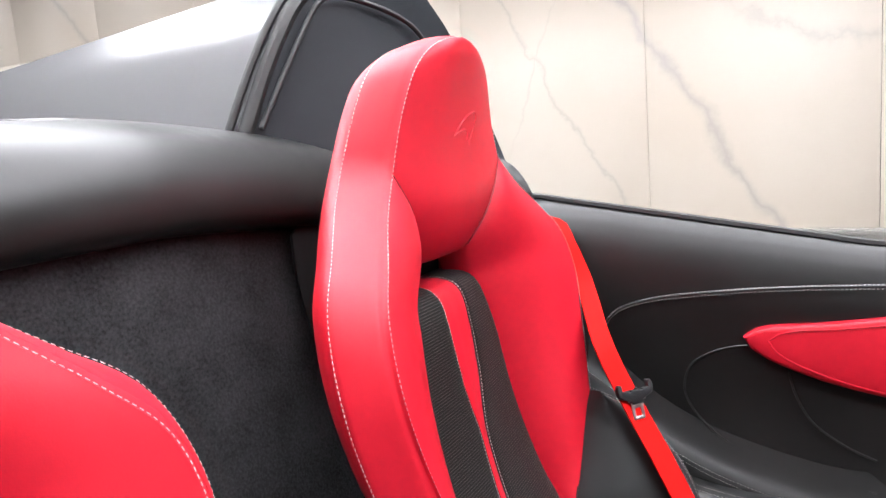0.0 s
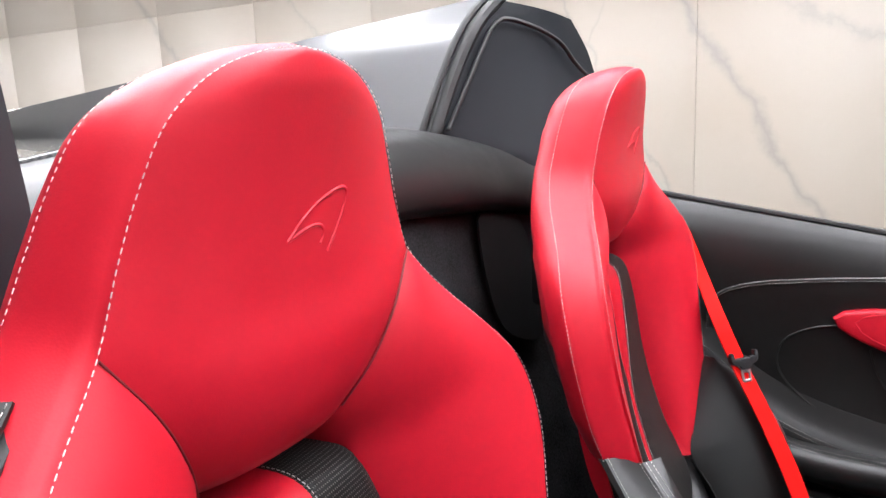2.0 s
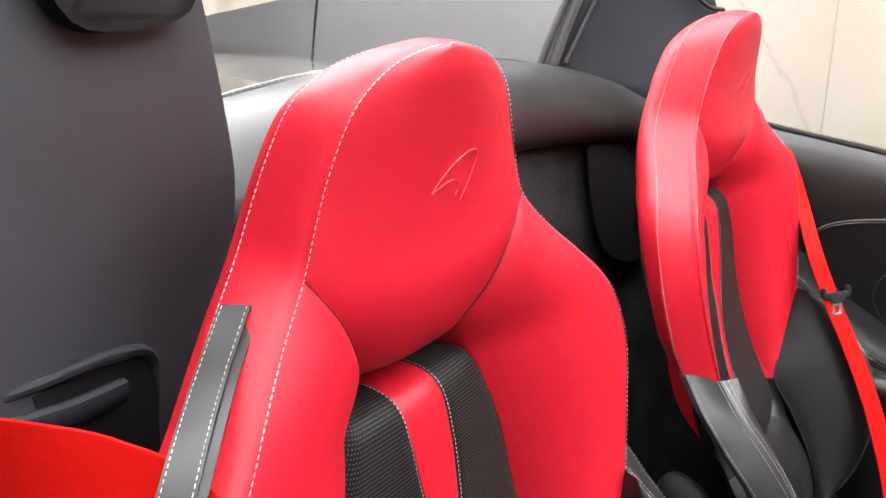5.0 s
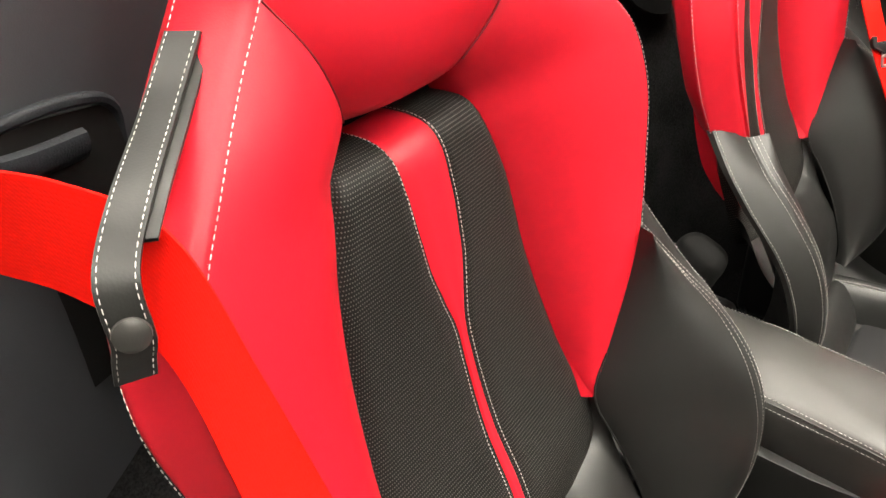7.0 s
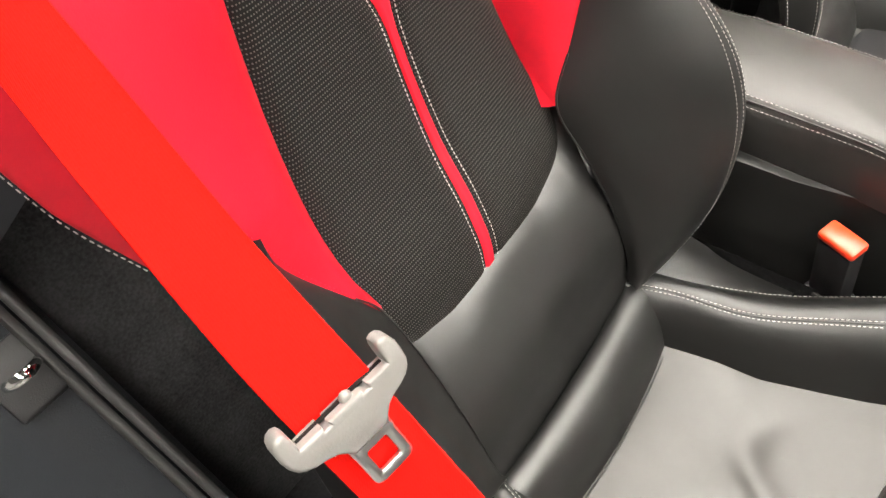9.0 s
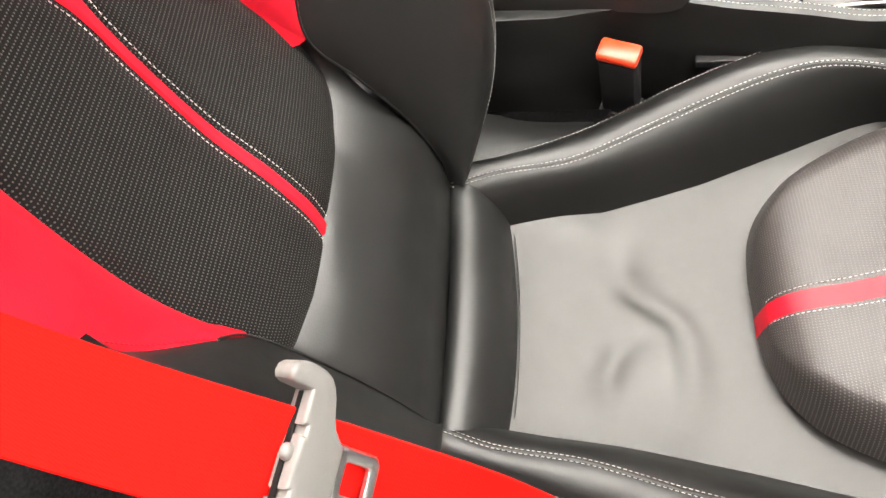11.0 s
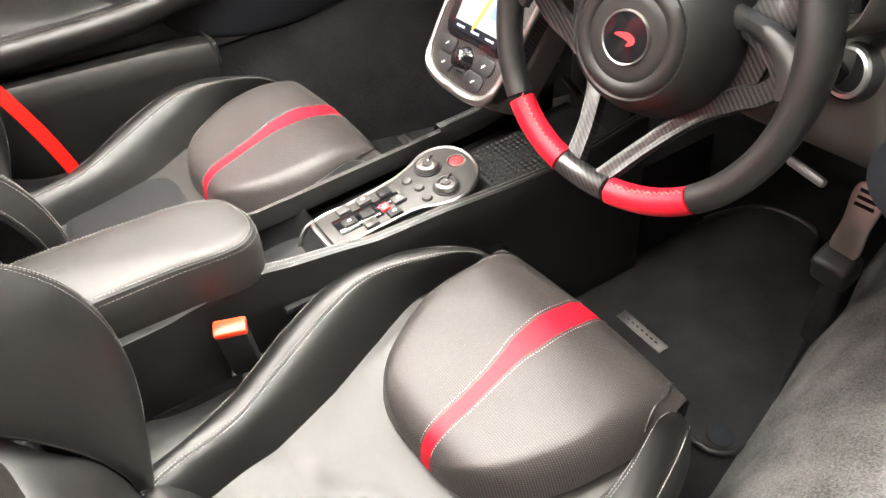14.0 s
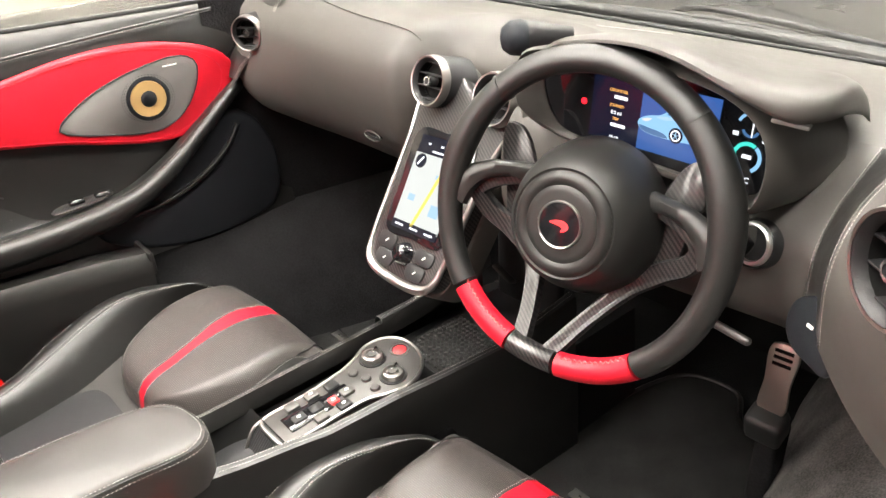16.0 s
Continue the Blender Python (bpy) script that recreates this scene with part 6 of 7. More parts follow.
part("knob_cap", lathe([(0, 0.0185), (0.009, 0.018), (0.0115, 0.0165)], 32), M_GLOSS, pod, m=po @ Matrix.Translation((0, 0, 0.004)))
for x, y in ((-0.044, 0.008), (-0.036, -0.018), (0.044, 0.008), (0.036, -0.018)):
    kb = part("key", slab(smooth_loop([(-0.018, -0.009), (-0.019, 0.009), (0.0, 0.012), (0.018, 0.010), (0.016, -0.009), (0, -0.012)], 24), 0.004, 0.001), M_PLASTIC, pod, m=po @ Matrix.Translation((x, y, 0.003)))
    part("key_mark", rbox(0.007, 0.002, 0.0004, 0, m=Matrix.Rotation(0.8, 4, "Z")), M_WHITEPR, kb, m=po @ Matrix.Translation((x, y, 0.0074)))
for x in (-0.060, 0.078):
    v = vent(0, 0, 0, 0.036, (0, -1, 0))
    v.parent = pod
    mv = pf @ Matrix.Translation((x, 0.257, 0.026)) @ Matrix.Rotation(0.30, 4, "X")
    base = dd @ frame_at((0, 0, 0), np.cross((0, 0, 1), (0, -1, 0)), (0, 0, 1))
    for o in (v, *v.children_recursive):
        o.data.transform(pm @ mv @ base.inverted())

# microphone on the dash top
mic = thing("dash_microphone", "black microphone with a wire-mesh head on the dash", "microphone", (0.132, 1.239, 0.803))
MIC = frame_at((0, 0, 0), (0.06, -0.044, 0), (0, 0, 1)) @ Matrix.Rotation(math.pi, 4, "Y")
part("head", lathe([(0, -0.026), (0.014, -0.023), (0.022, -0.013), (0.024, 0.0), (0.021, 0.010)], 32), M_TRIM, mic, "wire-mesh head", m=MIC)
part("body", lathe([(0.0215, 0.009), (0.021, 0.02), (0.016, 0.04), (0.012, 0.06), (0.0105, 0.070), (0, 0.072)], 32), M_PLASTIC, mic, m=MIC)

# ---- instrument cluster ----
clu = thing("instrument_cluster", "hooded instrument cluster with lit blue digital display", "instrument cluster", (0.362, 1.195, 0.712))
ci = Matrix.Translation((-0.38, -1.2, -0.7))
cf = frame_at((0.38, 1.205, 0.745), (1, 0, 0), (0, 0.10, 1))
lens = smooth_loop([(-0.150, 0.003), (-0.145, 0.036), (-0.11, 0.048), (-0.02, 0.050), (0.06, 0.048), (0.115, 0.036), (0.146, 0.010), (0.150, -0.030), (0.135, -0.050), (0.09, -0.051), (0.0, -0.047), (-0.07, -0.044), (-0.122, -0.035)], 80)
co = ci @ cf
part("face", slab(lens, 0.006, 0.0), M_GLOSS, clu, "gloss black display face", m=co @ Matrix.Translation((0, 0, -0.008)))
# flared surround from the face out to the hood edge
L3 = np.c_[lens, np.zeros(len(lens))]
cen = lens.mean(0)
lip_on = np.maximum(np.clip((lens[:, 1] + 0.046) / 0.06, 0, 1), np.clip((abs(lens[:, 0]) - 0.112) / 0.030, 0, 1))
S1 = np.c_[(lens - cen) * 1.04 + cen, 0.004 + 0.008 * lip_on]
S2 = np.c_[(lens - cen) * (1.06, 1.13) + cen + (0.0, 0.002), 0.004 + 0.032 * lip_on]
S3 = np.c_[(lens - cen) * (1.08, 1.18) + cen + (0.0, 0.002), 0.004 + 0.037 * lip_on]
S4 = np.c_[(lens - cen) * (1.11, 1.24) + cen + (0.0, 0.002), 0.002 + 0.032 * lip_on]
S5 = np.c_[(lens - cen) * (1.13, 1.27) + cen, np.full(len(lens), -0.02)]
S6 = np.c_[(lens - cen) * (1.14, 1.28) + cen + (0.0, -0.006), np.full(len(lens), -0.12)]
part("surround", sheet(np.array([L3, S1, S2, S3, S4, S5, S6]), wrap=True), M_DASH, clu, m=co)
# brow: a soft visor over the face that thickens into a rounded pad at its outer end
hd = cr([(0.225, 1.230, 0.780), (0.250, 1.185, 0.800), (0.290, 1.160, 0.818), (0.345, 1.158, 0.829), (0.400, 1.158, 0.831), (0.445, 1.158, 0.824), (0.499, 1.158, 0.807), (0.539, 1.158, 0.795), (0.562, 1.164, 0.790), (0.577, 1.190, 0.789), (0.578, 1.240, 0.783), (0.570, 1.300, 0.764), (0.552, 1.365, 0.738)], 60)
hb = cr([(0.225, 1.36, 0.772), (0.27, 1.37, 0.776), (0.36, 1.38, 0.778), (0.45, 1.38, 0.774), (0.505, 1.385, 0.760), (0.535, 1.385, 0.742)], 60)
inward = hb - hd
inward[:, 2] = 0
inward /= np.linalg.norm(inward, axis=1, keepdims=True)
hh = np.interp(np.linspace(0, 1, 60), [0, 0.3, 0.50, 0.62, 0.82, 0.92, 1.0], [0.006, 0.008, 0.012, 0.024, 0.026, 0.014, 0.002])[:, None]
zv = np.array([0, 0, 1.0])
lip_ = [hd + inward * a + zv * hh * b for a, b in ((0.045, 0.10), (0.008, -0.02), (0.002, 0.02), (-0.002, 0.25), (-0.001, 0.62), (0.005, 0.90), (0.014, 1.0))]
HD = np.concatenate([np.stack(lip_, 1), ruled(lip_[-1], hb, 10, 0.008, (0, 0, 1))[:, 1:]], 1)
part("hood", sheet(HD), M_DASH, clu, m=ci)
part("hood_clip", rbox(0.034, 0.012, 0.005, 0.002, m=frame_at((0.553, 1.176, 0.787), (1, 0.25, -0.1), (0, 1, 0))), M_GREYPL, clu, "pale clip under the brow", m=ci)
part("display_left", rbox(0.068, 0.074, 0.0006, 0, m=Matrix.Translation((-0.042, 0.0, -0.0012))), M_SCREENDARK, clu, "dark trip display", m=co)
disp = part("display", rbox(0.094, 0.074, 0.0006, 0, m=Matrix.Translation((0.039, 0.0, -0.0012))), M_SCREENBLUE, clu, "blue lit display", m=co)
car_o = smooth_loop([(-0.040, -0.010), (-0.040, -0.004), (-0.030, 0.002), (-0.014, 0.006), (-0.004, 0.012), (0.008, 0.017), (0.022, 0.016), (0.036, 0.010), (0.044, 0.004), (0.046, -0.006), (0.040, -0.014), (0.020, -0.017), (-0.010, -0.018), (-0.032, -0.016)], 56)
part("car_picture", slab(car_o, 0.0003), M_CARBLUE, disp, m=co @ Matrix.Translation((0.031, 0, -0.0008)))
for nm, mt, loop_ in (("car_window", M_CARBLUE2, [(-0.005, 0.0085), (0.006, 0.0145), (0.017, 0.0145), (0.024, 0.0105), (0.012, 0.0085)]),
                      ("car_skirt", M_CARBLUE2, [(-0.039, -0.0095), (-0.026, -0.0105), (-0.008, -0.0125), (0.000, -0.0165), (-0.012, -0.0175), (-0.032, -0.0155)]),
                      ("car_intake", M_CARBLUE2, [(0.020, 0.002), (0.030, 0.001), (0.034, -0.006), (0.026, -0.009), (0.021, -0.004)]),
                      ("car_highlight", M_MAP, [(-0.036, -0.003), (-0.028, 0.000), (-0.023, 0.000), (-0.030, -0.004)]),
                      ("car_highlight", M_MAPWATER, [(-0.018, 0.003), (-0.006, 0.006), (0.006, 0.005), (-0.006, 0.002)])):
    part(nm, slab(smooth_loop(loop_, 24), 0.0003), mt, disp, m=co @ Matrix.Translation((0.031, 0, -0.0004)))
for x, y, r in ((0.009, -0.0115, 0.0085), (0.040, -0.008, 0.0060)):
    part("car_wheel", lathe([(0, 0.0003), (r, 0.0003), (r + 0.0001, 0)], 24), M_SCREENDARK, disp, m=co @ Matrix.Translation((0.031 + x, y, -0.0003)))
    part("car_wheel_rim", lathe([(r * 0.55, 0.0003), (r * 0.72, 0.0003), (r * 0.73, 0)], 20), M_TEXT, disp, m=co @ Matrix.Translation((0.031 + x, y, 0.0001)))
    for q in range(5):
        part("car_wheel_spoke", rbox(r * 0.10, r * 0.62, 0.0002, 0, m=Matrix.Rotation(q * 2 * math.pi / 5, 4, "Z") @ Matrix.Translation((0, r * 0.31, 0.0002))), M_MAPWATER, disp, m=co @ Matrix.Translation((0.031 + x, y, 0.0001)))
for body_, y, sz, mt in (("ODOMETER", 0.021, 0.0046, M_TEXTO), ("JOURNEY", 0.004, 0.0046, M_TEXTO), ("0.0 mi", -0.004, 0.0060, M_TEXT), ("TRIP", -0.011, 0.0046, M_TEXTO), ("18:18", -0.033, 0.0062, M_TEXT)):
    text(body_, sz, mt, co @ Matrix.Translation((-0.040, y, -0.0004)), clu)
for y, w in ((0.014, 0.018), (-0.018, 0.020)):
    part("figure_bar", rbox(w, 0.0038, 0.0003, 0, m=Matrix.Translation((-0.036, y, -0.0004))), M_TEXT, clu, m=co)


def arc(cx, cy, r, a0, a1, w, mat):
    a = np.radians(np.linspace(a0, a1, 24))
    P_ = np.array([[(cx + q * math.cos(k), cy + q * math.sin(k), -0.0006) for q in (r - w, r)] for k in a])
    part("gauge_arc", sheet(P_), mat, clu, m=co)


arc(0.121, 0.016, 0.016, 20, 160, 0.003, M_CARBLUE)
arc(0.121, 0.016, 0.010, 200, 340, 0.003, M_CARBLUE2)
arc(0.122, -0.014, 0.016, 60, 250, 0.004, M_CYAN)
arc(0.122, -0.014, 0.016, -60, 55, 0.004, M_CARBLUE)
part("needle", rbox(0.0012, 0.020, 0.0004, 0, m=Matrix.Translation((0.123, 0.017, -0.0004))), M_TEXT, clu, m=co)
for x, y, w in ((0.106, 0.008, 0.006), (0.138, 0.006, 0.006), (0.122, -0.013, 0.010)):
    part("figure_bar", rbox(w, 0.004, 0.0003, 0, m=Matrix.Translation((x, y, -0.0004))), M_TEXT, clu, m=co)
text("20°C", 0.0085, M_TEXT, co @ Matrix.Translation((0.121, -0.037, -0.0004)), clu)
part("warning_lamp", lathe([(0, 0.001), (0.0035, 0.001), (0.0036, 0)], 16), M_REDLED, clu, "lit red warning lamp", m=co @ Matrix.Translation((-0.088, 0.0, -0.002)))

# ---- steering wheel ----
whl = thing("steering_wheel", "black leather sports steering wheel with red lower grips", "steering wheel", (0.341, 1.107, 0.655))
wf = Matrix.Rotation(radians(10.9), 4, "Z") @ Matrix.Rotation(radians(74.8), 4, "X")
RX, RY = 0.170, 0.1777


def rim_pt(a):
    """A point of the rim at a degrees clockwise from the top."""
    q = radians(a)
    flat = 1.0 - 0.04 * math.exp(-((((a - 180 + 180) % 360 - 180) / 38.0) ** 2))
    return np.array([RX * math.sin(q), RY * math.cos(q) * flat, 0.0])


def rim_part(a0, a1, mat, name, label="", fat=1.0):
    aa = np.arange(a0, a1 + 0.1, 3.0)
    r = [0.0152 * fat * (1 + 0.18 * math.exp(-((abs(((a + 180) % 360) - 180) - 72) / 20.0) ** 2)) for a in aa]
    return part(name, tube([rim_pt(a) for a in aa], r, 18, flat=1.12), mat, whl, label, m=wf)


rim_part(-129, 142, M_BLACK, "rim")
rg = [rim_part(142, 177, M_RED, "grip", "red leather grip"), rim_part(199, 231, M_RED, "grip", "red leather grip")]
rim_part(177, 199, M_CARBON, "rim_foot", "carbon fibre rim foot", 0.93)
for a in (-42, 42):
    part("joint", tube([rim_pt(a - 0.5), rim_pt(a + 0.5)], 0.0163, 18, flat=1.12), M_RUBBER, whl, m=wf)
for g, a0 in zip(rg, (143, 200)):
    zz = [rim_pt(a) * (0.915 if k % 2 else 0.935) + np.array([0, 0, 0.0118]) for k, a in enumerate(np.arange(a0, a0 + 31, 1.2))]
    part("stitching", tube(zz, 0.0009, 5), M_REDSTITCH, g, m=wf)
hub = part("airbag_hub", lathe([(0, 0.028), (0.036, 0.0282), (0.041, 0.0278), (0.0435, 0.0262), (0.046, 0.0282), (0.052, 0.0290), (0.0575, 0.0262), (0.0595, 0.0228), (0.062, 0.0240), (0.070, 0.016), (0.080, -0.004), (0.089, -0.030), (0.093, -0.056), (0.082, -0.085)], 72), M_BLACKSOFT, whl, "black leather airbag hub", m=wf)
part("stitching", stitches([[(0.0595 * math.cos(a), 0.0595 * math.sin(a), 0.0236) for a in np.linspace(0, 2 * math.pi, 120)]], 0.0030, 0.0022, 0.0004), M_BLACK, hub, m=wf)
part("badge", lathe([(0, 0.0042), (0.008, 0.0040), (0.016, 0.0034), (0.024, 0.0024), (0.025, 0)], 40), M_GLOSS, hub, "gloss black badge", m=wf @ Matrix.Translation((0, 0, 0.0275)))
part("badge_ring", lathe([(0.0245, 0.003), (0.0258, 0.0038), (0.0270, 0.002), (0.0270, 0)], 40), M_ALU, hub, m=wf @ Matrix.Translation((0, 0, 0.0275)))
emb = smooth_loop([(-0.014, 0.002), (-0.004, 0.006), (0.008, 0.006), (0.014, 0.001), (0.012, -0.005), (0.004, -0.008), (0.006, -0.003), (0.000, -0.0005), (-0.008, 0.0005)], 36)
part("badge_shape", slab(emb, 0.0008), M_REDBTN, hub, "red curved badge shape", m=wf @ Matrix.Translation((0, 0, 0.0314)) @ Matrix.Scale(0.85, 4))
for s in (1, -1):
    fl = np.array([s, 1, 1])
    # black upper arm to the rim, and a carbon hook that sweeps down to the rim's foot
    arm_ = cr([(0.068, 0.036, -0.034), (0.096, 0.038, -0.018), (0.126, 0.032, -0.008), (0.150, 0.016, -0.003), (0.164, -0.004, 0.0)], 28)
    aw = np.interp(np.linspace(0, 1, 28), [0, 0.3, 0.6, 0.85, 1], [0.013, 0.009, 0.012, 0.018, 0.022])[:, None]
    ax = np.cross(np.gradient(arm_, axis=0), (0, 0, 1))
    ax /= np.linalg.norm(ax, axis=1, keepdims=True)
    acols = [arm_ + ax * aw * a + np.array([0, 0, b]) for a, b in ((-1, -0.004), (-0.9, 0.004), (-0.45, 0.009), (0.3, 0.009), (0.85, 0.005), (1, -0.003), (0.7, -0.012), (-0.7, -0.012))]
    part("spoke", sheet(np.stack(acols, 1) * fl, wrap=True), M_BLACKSOFT, whl, m=wf)
    hook = cr([(0.084, 0.030, -0.034), (0.116, 0.022, -0.022), (0.140, 0.004, -0.016), (0.128, -0.020, -0.028), (0.098, -0.040, -0.040), (0.064, -0.068, -0.042), (0.040 - 0.010 * s, -0.112, -0.026), (0.021 - 0.022 * s, -0.160, -0.003)], 54)
    hw = np.interp(np.linspace(0, 1, 54), [0, 0.25, 0.5, 0.8, 1], [0.009, 0.011, 0.013, 0.010, 0.011])[:, None]
    out_ = np.cross(np.gradient(hook, axis=0), (0, 0, 1))
    out_ /= np.linalg.norm(out_, axis=1, keepdims=True)
    zz_ = np.array([0, 0, 1.0])
    cols_ = [hook + out_ * hw * a + zz_ * b for a, b in ((-1, -0.010), (-1, 0.002), (-0.75, 0.007), (-0.2, 0.004), (0.5, 0.006), (0.9, 0.004), (1, -0.003), (0.8, -0.014), (-0.6, -0.016))]
    part("spoke", sheet(np.stack(cols_, 1) * fl, wrap=True), M_CARBON, whl, "carbon fibre spoke", m=wf)
    # paddle behind the wheel
    pd = slab(smooth_loop([(0.075, 0.010), (0.085, 0.055), (0.105, 0.085), (0.128, 0.088), (0.132, 0.06), (0.120, 0.02), (0.105, -0.045), (0.092, -0.055), (0.082, -0.03)], 40) * (s, 1), 0.006, 0.002, 2)
    part("shift_paddle", pd, M_CARBON, whl, "carbon fibre shift paddle", m=wf @ Matrix.Translation((0, 0, -0.048)))
part("column_shroud", lathe([(0.062, -0.02), (0.064, -0.05), (0.070, -0.10), (0.085, -0.16), (0.09, -0.19)], 40), M_PLASTIC, whl, m=wf)
part("stalk", tube([(-0.05, 0.02, -0.07), (-0.10, 0.022, -0.065), (-0.135, 0.024, -0.06)], [0.007, 0.008, 0.010], 10), M_PLASTIC, whl, m=wf)
part("stalk", tube([(0.05, 0.02, -0.07), (0.10, 0.022, -0.065), (0.135, 0.024, -0.06)], [0.007, 0.008, 0.010], 10), M_PLASTIC, whl, m=wf)

# headlamp switch right of the column
ls = thing("light_switch", "round headlamp switch with a black bar grip and chrome rim", "light switch", (0.500, 1.216, 0.645))
lf = frame_at((0, 0, 0), (1, -0.25, 0), (0, 0.25, 1))
part("recess", lathe([(0.0, 0.001), (0.024, 0.002), (0.0265, 0.004), (0.028, 0.0), (0.028, -0.012)], 36), M_PLASTIC, ls, m=lf)
part("ring", lathe([(0.0185, 0.003), (0.0200, 0.0070), (0.0232, 0.0060), (0.0250, 0.002)], 36), M_STEEL, ls, "bright metal ring", m=lf)
part("grip", rbox(0.040, 0.020, 0.016, 0.004, 3, Matrix.Translation((-0.016, 0, 0.012)) @ Matrix.Rotation(-0.35, 4, "Z")), M_GLOSS, ls, "black bar grip", m=lf)
for k in range(3):
    part("mark", rbox(0.004, 0.006, 0.0005, 0, m=Matrix.Rotation(-0.35, 4, "Z") @ Matrix.Translation((-0.022 + 0.011 * k, 0, 0.0203))), M_WHITEPR, ls, m=lf)

# knee panel under the column, with vent slot
kn = thing("knee_panel", "black knee panel below the steering column", "trim panel", (0.42, 1.2, 0.5))
km = Matrix.Translation((-0.42, -1.2, -0.5))
KP = []
for x in np.linspace(0.14, 0.560, 26):
    c = np.array([(1.30, 0.735), (1.25, 0.725), (1.215, 0.705), (1.198, 0.665), (1.195, 0.64), (1.20, 0.58), (1.235, 0.535), (1.32, 0.515), (1.55, 0.50)])
    e = np.array([(1.346, 0.731), (1.306, 0.716), (1.257, 0.693), (1.226, 0.662), (1.218, 0.635), (1.218, 0.581), (1.245, 0.540), (1.32, 0.515), (1.55, 0.50)])
    w = np.clip((x - 0.40) / 0.13, 0, 1)
    KP.append(cr([(x, *q) for q in c * (1 - w) + e * w], 30))
part("panel", sheet(np.array(KP)), M_DASH, kn, m=km)
part("vent_slot", rbox(0.050, 0.010, 0.010, 0.004, m=frame_at((0.497, 1.205, 0.533), (1, -0.15, 0), (0, 0.5, 1))), M_GUN, kn, m=km)
flap = frame_at((0.594, 1.165, 0.607), (1, -0.45, 0), (0, 0.12, 1))
part("fuse_cover", slab(smooth_loop([(-0.030, 0.0), (-0.024, 0.020), (-0.008, 0.031), (0.012, 0.033), (0.034, 0.032), (0.036, 0.0), (0.034, -0.034), (0.010, -0.034), (-0.010, -0.031), (-0.025, -0.020)], 48), 0.008, 0.003, 2), M_TRIM, kn, "rounded black fuse cover", m=km @ flap @ Matrix.Translation((0, 0, -0.003)))
part("lamp_button", rbox(0.008, 0.004, 0.002, 0.0008, m=flap @ Matrix.Translation((0.002, 0.004, 0.0055))), M_WHITEPR, kn, m=km)

# ---- footwells ----
ped = thing("accelerator_pedal", "brushed metal accelerator pedal on a black foot", "pedal", (0.442, 1.500, 0.0))
pp = frame_at((0, 0, 0.205), (1, 0.05, 0.05), (0.0, 0.28, 1))
part("plate", slab(smooth_loop([(-0.020, 0.0), (-0.021, 0.05), (-0.021, 0.112), (0.021, 0.112), (0.021, 0.05), (0.020, 0.0)], 30), 0.006, 0.002), M_PEDAL, ped, m=pp)
for k in range(3):
    part("grip_slot", rbox(0.030, 0.006, 0.002, 0.001, m=Matrix.Translation((0, 0.082 + 0.011 * k, 0.006))), M_DARK, ped, m=pp)
part("foot", rbox(0.060, 0.050, 0.055, 0.010, 3, frame_at((0, -0.004, 0.180), (1, 0.05, 0), (0, 1, 0.3))), M_RUBBER, ped)
part("mount", rbox(0.040, 0.05, 0.17, 0.010, 3, Matrix.Translation((0, 0.03, 0.075))), M_CARPET, ped)
part("bulkhead_panel", rbox(1.2, 0.04, 0.55, 0.02, m=Matrix.Translation((0, 1.95, 0.25))), M_CARPET, thing("footwell_bulkhead", "black carpeted footwell bulkhead", "bulkhead", (0, 0, 0)))


def mat_(name, pts, at, plate_at, studs):
    root = thing("floor_mat", "black carpet floor mat with bound edge and metal name plate", "floor mat", (*at, -0.012), "floor mats")
    o = smooth_loop([(x - at[0], y - at[1]) for x, y in pts], 80)
    part("carpet_top", slab(o, 0.008, 0.003), M_MAT, root)
    part("binding", tube([(x, y, 0.006) for x, y in o], 0.006, 8, True), M_BLACK, root, "black bound edge")
    px, py = plate_at
    part("name_plate", rbox(0.105, 0.022, 0.003, 0.001, m=Matrix.Translation((px - at[0], py - at[1], 0.0095))), M_ALU, root, "aluminium name plate")
    for k in range(7):
        part("plate_bar", rbox(0.006, 0.0032, 0.0005, 0, m=Matrix.Translation((px - at[0] - 0.033 + 0.011 * k, py - at[1], 0.0113))), M_PLASTIC, root)
    for x, y in studs:
        part("stud", lathe([(0, 0.004), (0.014, 0.004), (0.020, 0.002), (0.021, 0)], 28), M_TRIM, root, m=Matrix.Translation((x - at[0], y - at[1], 0.008)))
    return root


mat_("driver", [(0.13, 1.16), (0.30, 1.17), (0.46, 1.205), (0.505, 1.22), (0.520, 1.29), (0.47, 1.42), (0.42, 1.58), (0.39, 1.68), (0.33, 1.67), (0.27, 1.75), (0.16, 1.72), (0.11, 1.5), (0.11, 1.25)], (0.3, 1.4), (0.264, 1.296), [(0.485, 1.245), (0.14, 1.23)])
mat_("passenger", [(-0.52, 1.12), (-0.30, 1.12), (-0.14, 1.14), (-0.12, 1.3), (-0.13, 1.6), (-0.3, 1.72), (-0.45, 1.68), (-0.55, 1.45), (-0.60, 1.25), (-0.58, 1.15)], (-0.35, 1.4), (-0.455, 1.268), [(-0.55, 1.20)])

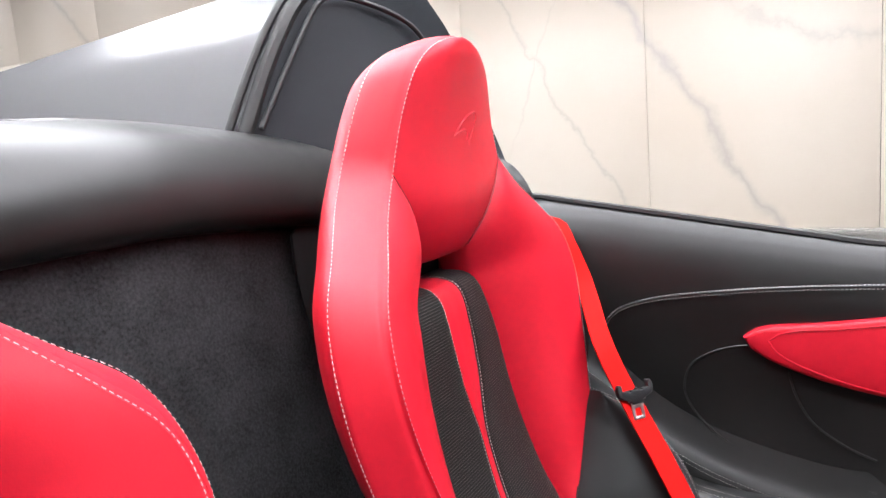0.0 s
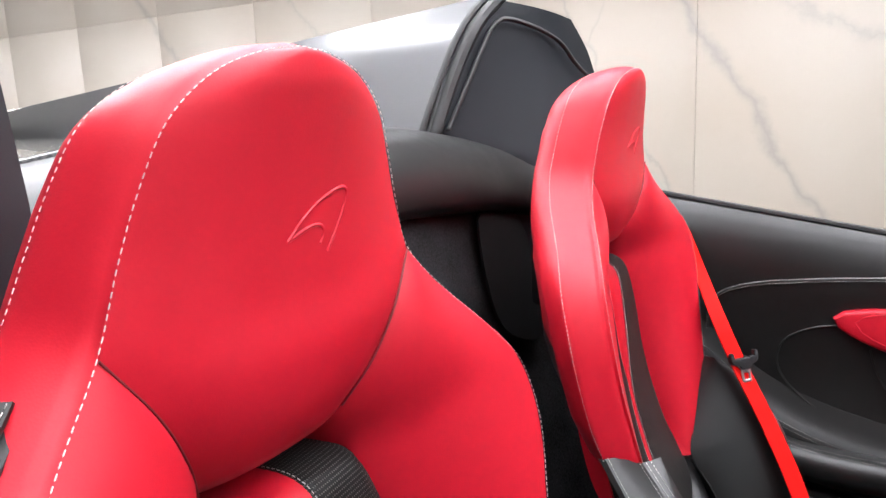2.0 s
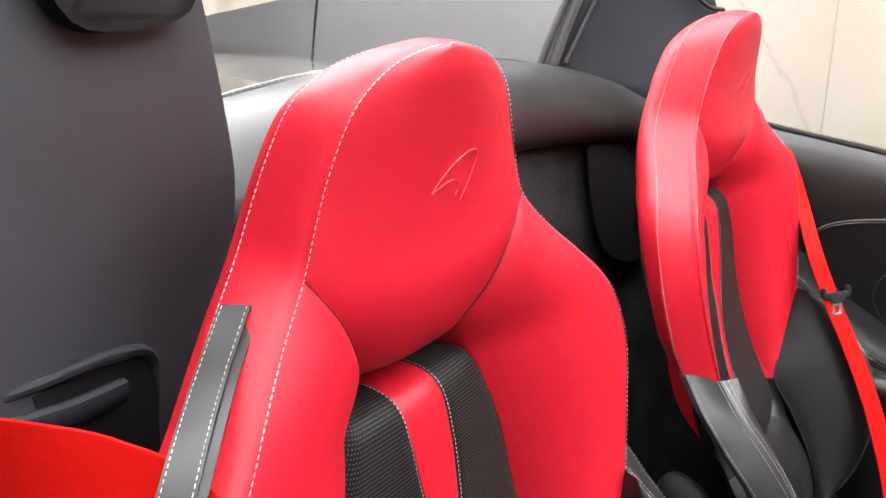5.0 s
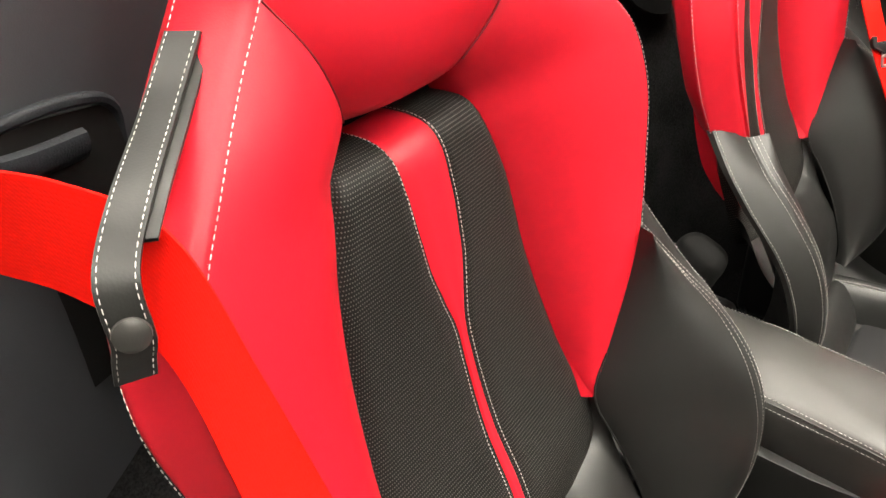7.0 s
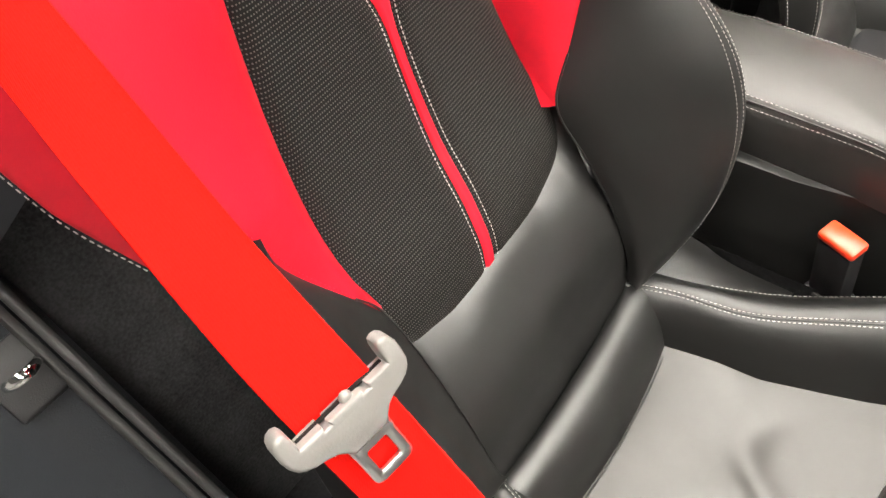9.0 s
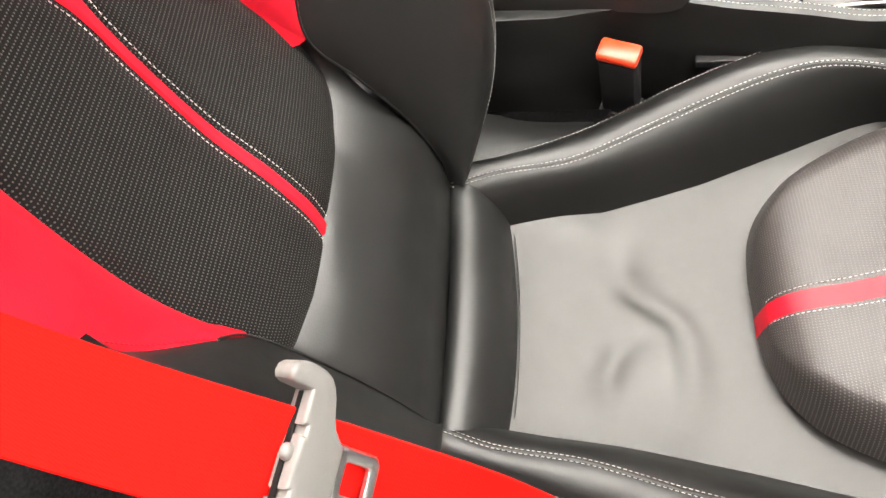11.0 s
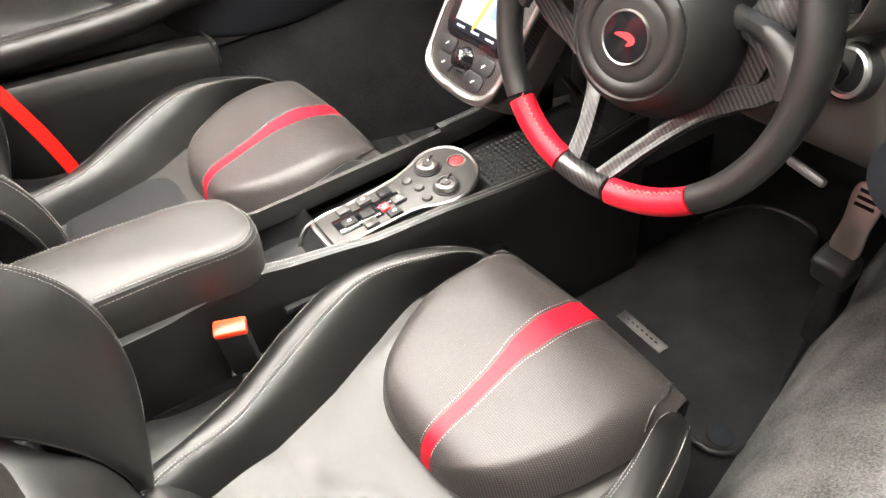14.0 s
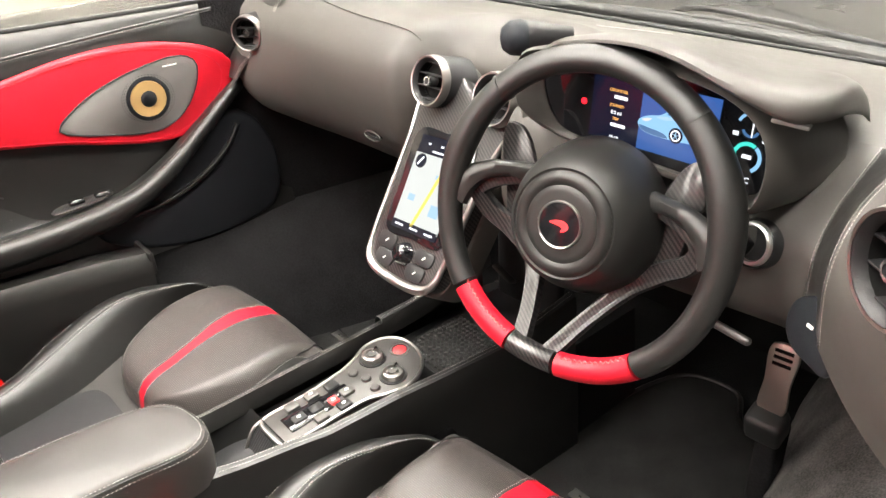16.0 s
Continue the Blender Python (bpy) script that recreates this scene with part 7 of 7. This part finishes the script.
# windscreen base, pillar and wipers
ws = thing("windscreen", "clear windscreen with black pillar and wiper", "windscreen", (0, 1.75, 0.72))
wm = Matrix.Translation((0, -1.75, -0.72))
glassrows = np.array([[(x * (1 - 0.12 * k), 1.80 - 0.06 * (x / 0.7) ** 2 * 2 - 0.62 * k, 0.70 + 0.42 * k) for x in np.linspace(-0.72, 0.72, 20)] for k in np.linspace(0, 1, 10)])
bmg = bmesh.new()
bmg.from_mesh(sheet(glassrows))
bmesh.ops.solidify(bmg, geom=bmg.faces[:], thickness=0.005)
gl = part("glass", bmg, M_CLEAR, ws, "clear glass", m=wm)
gl.visible_shadow = False
for s in (1, -1):
    part("pillar", tube(cr([(s * 0.745, 1.66, 0.70), (s * 0.71, 1.40, 0.88), (s * 0.66, 1.16, 1.06), (s * 0.62, 1.06, 1.13)], 20), 0.032, 12, flat=0.7), M_TRIM, ws, "black screen pillar", m=wm)
part("header_rail", tube(cr([(-0.62, 1.06, 1.13), (-0.3, 1.10, 1.155), (0.3, 1.10, 1.155), (0.62, 1.06, 1.13)], 24), 0.022, 10), M_TRIM, ws, m=wm)
part("wiper", tube(cr([(-0.45, 1.87, 0.69), (0.0, 1.84, 0.715), (0.3, 1.82, 0.712), (0.62, 1.80, 0.70)], 30), 0.008, 8), M_RUBBER, ws, m=wm)
part("wiper_arm", tube(cr([(-0.1, 1.90, 0.69), (0.0, 1.86, 0.728), (0.20, 1.83, 0.730), (0.42, 1.82, 0.715)], 24), 0.006, 8), M_PLASTIC, ws, m=wm)
bonnet = [np.stack([0.8 * t, 2.0 + 0.9 * k - 0.1 * t**2, 0.64 - 0.25 * k - 0.03 * t**2], -1) for k in np.linspace(0, 1, 10)]
part("bonnet", sheet(np.array(bonnet)), M_PAINT, body, "grey painted bonnet", m=bz)
part("cowl", sheet(np.array([[(x, 1.80 + 0.2 * k - 0.1 * (x / 0.8) ** 2, 0.68 - 0.04 * k) for x in np.linspace(-0.8, 0.8, 20)] for k in np.linspace(0, 1, 3)])), M_PLASTIC, body, m=bz)
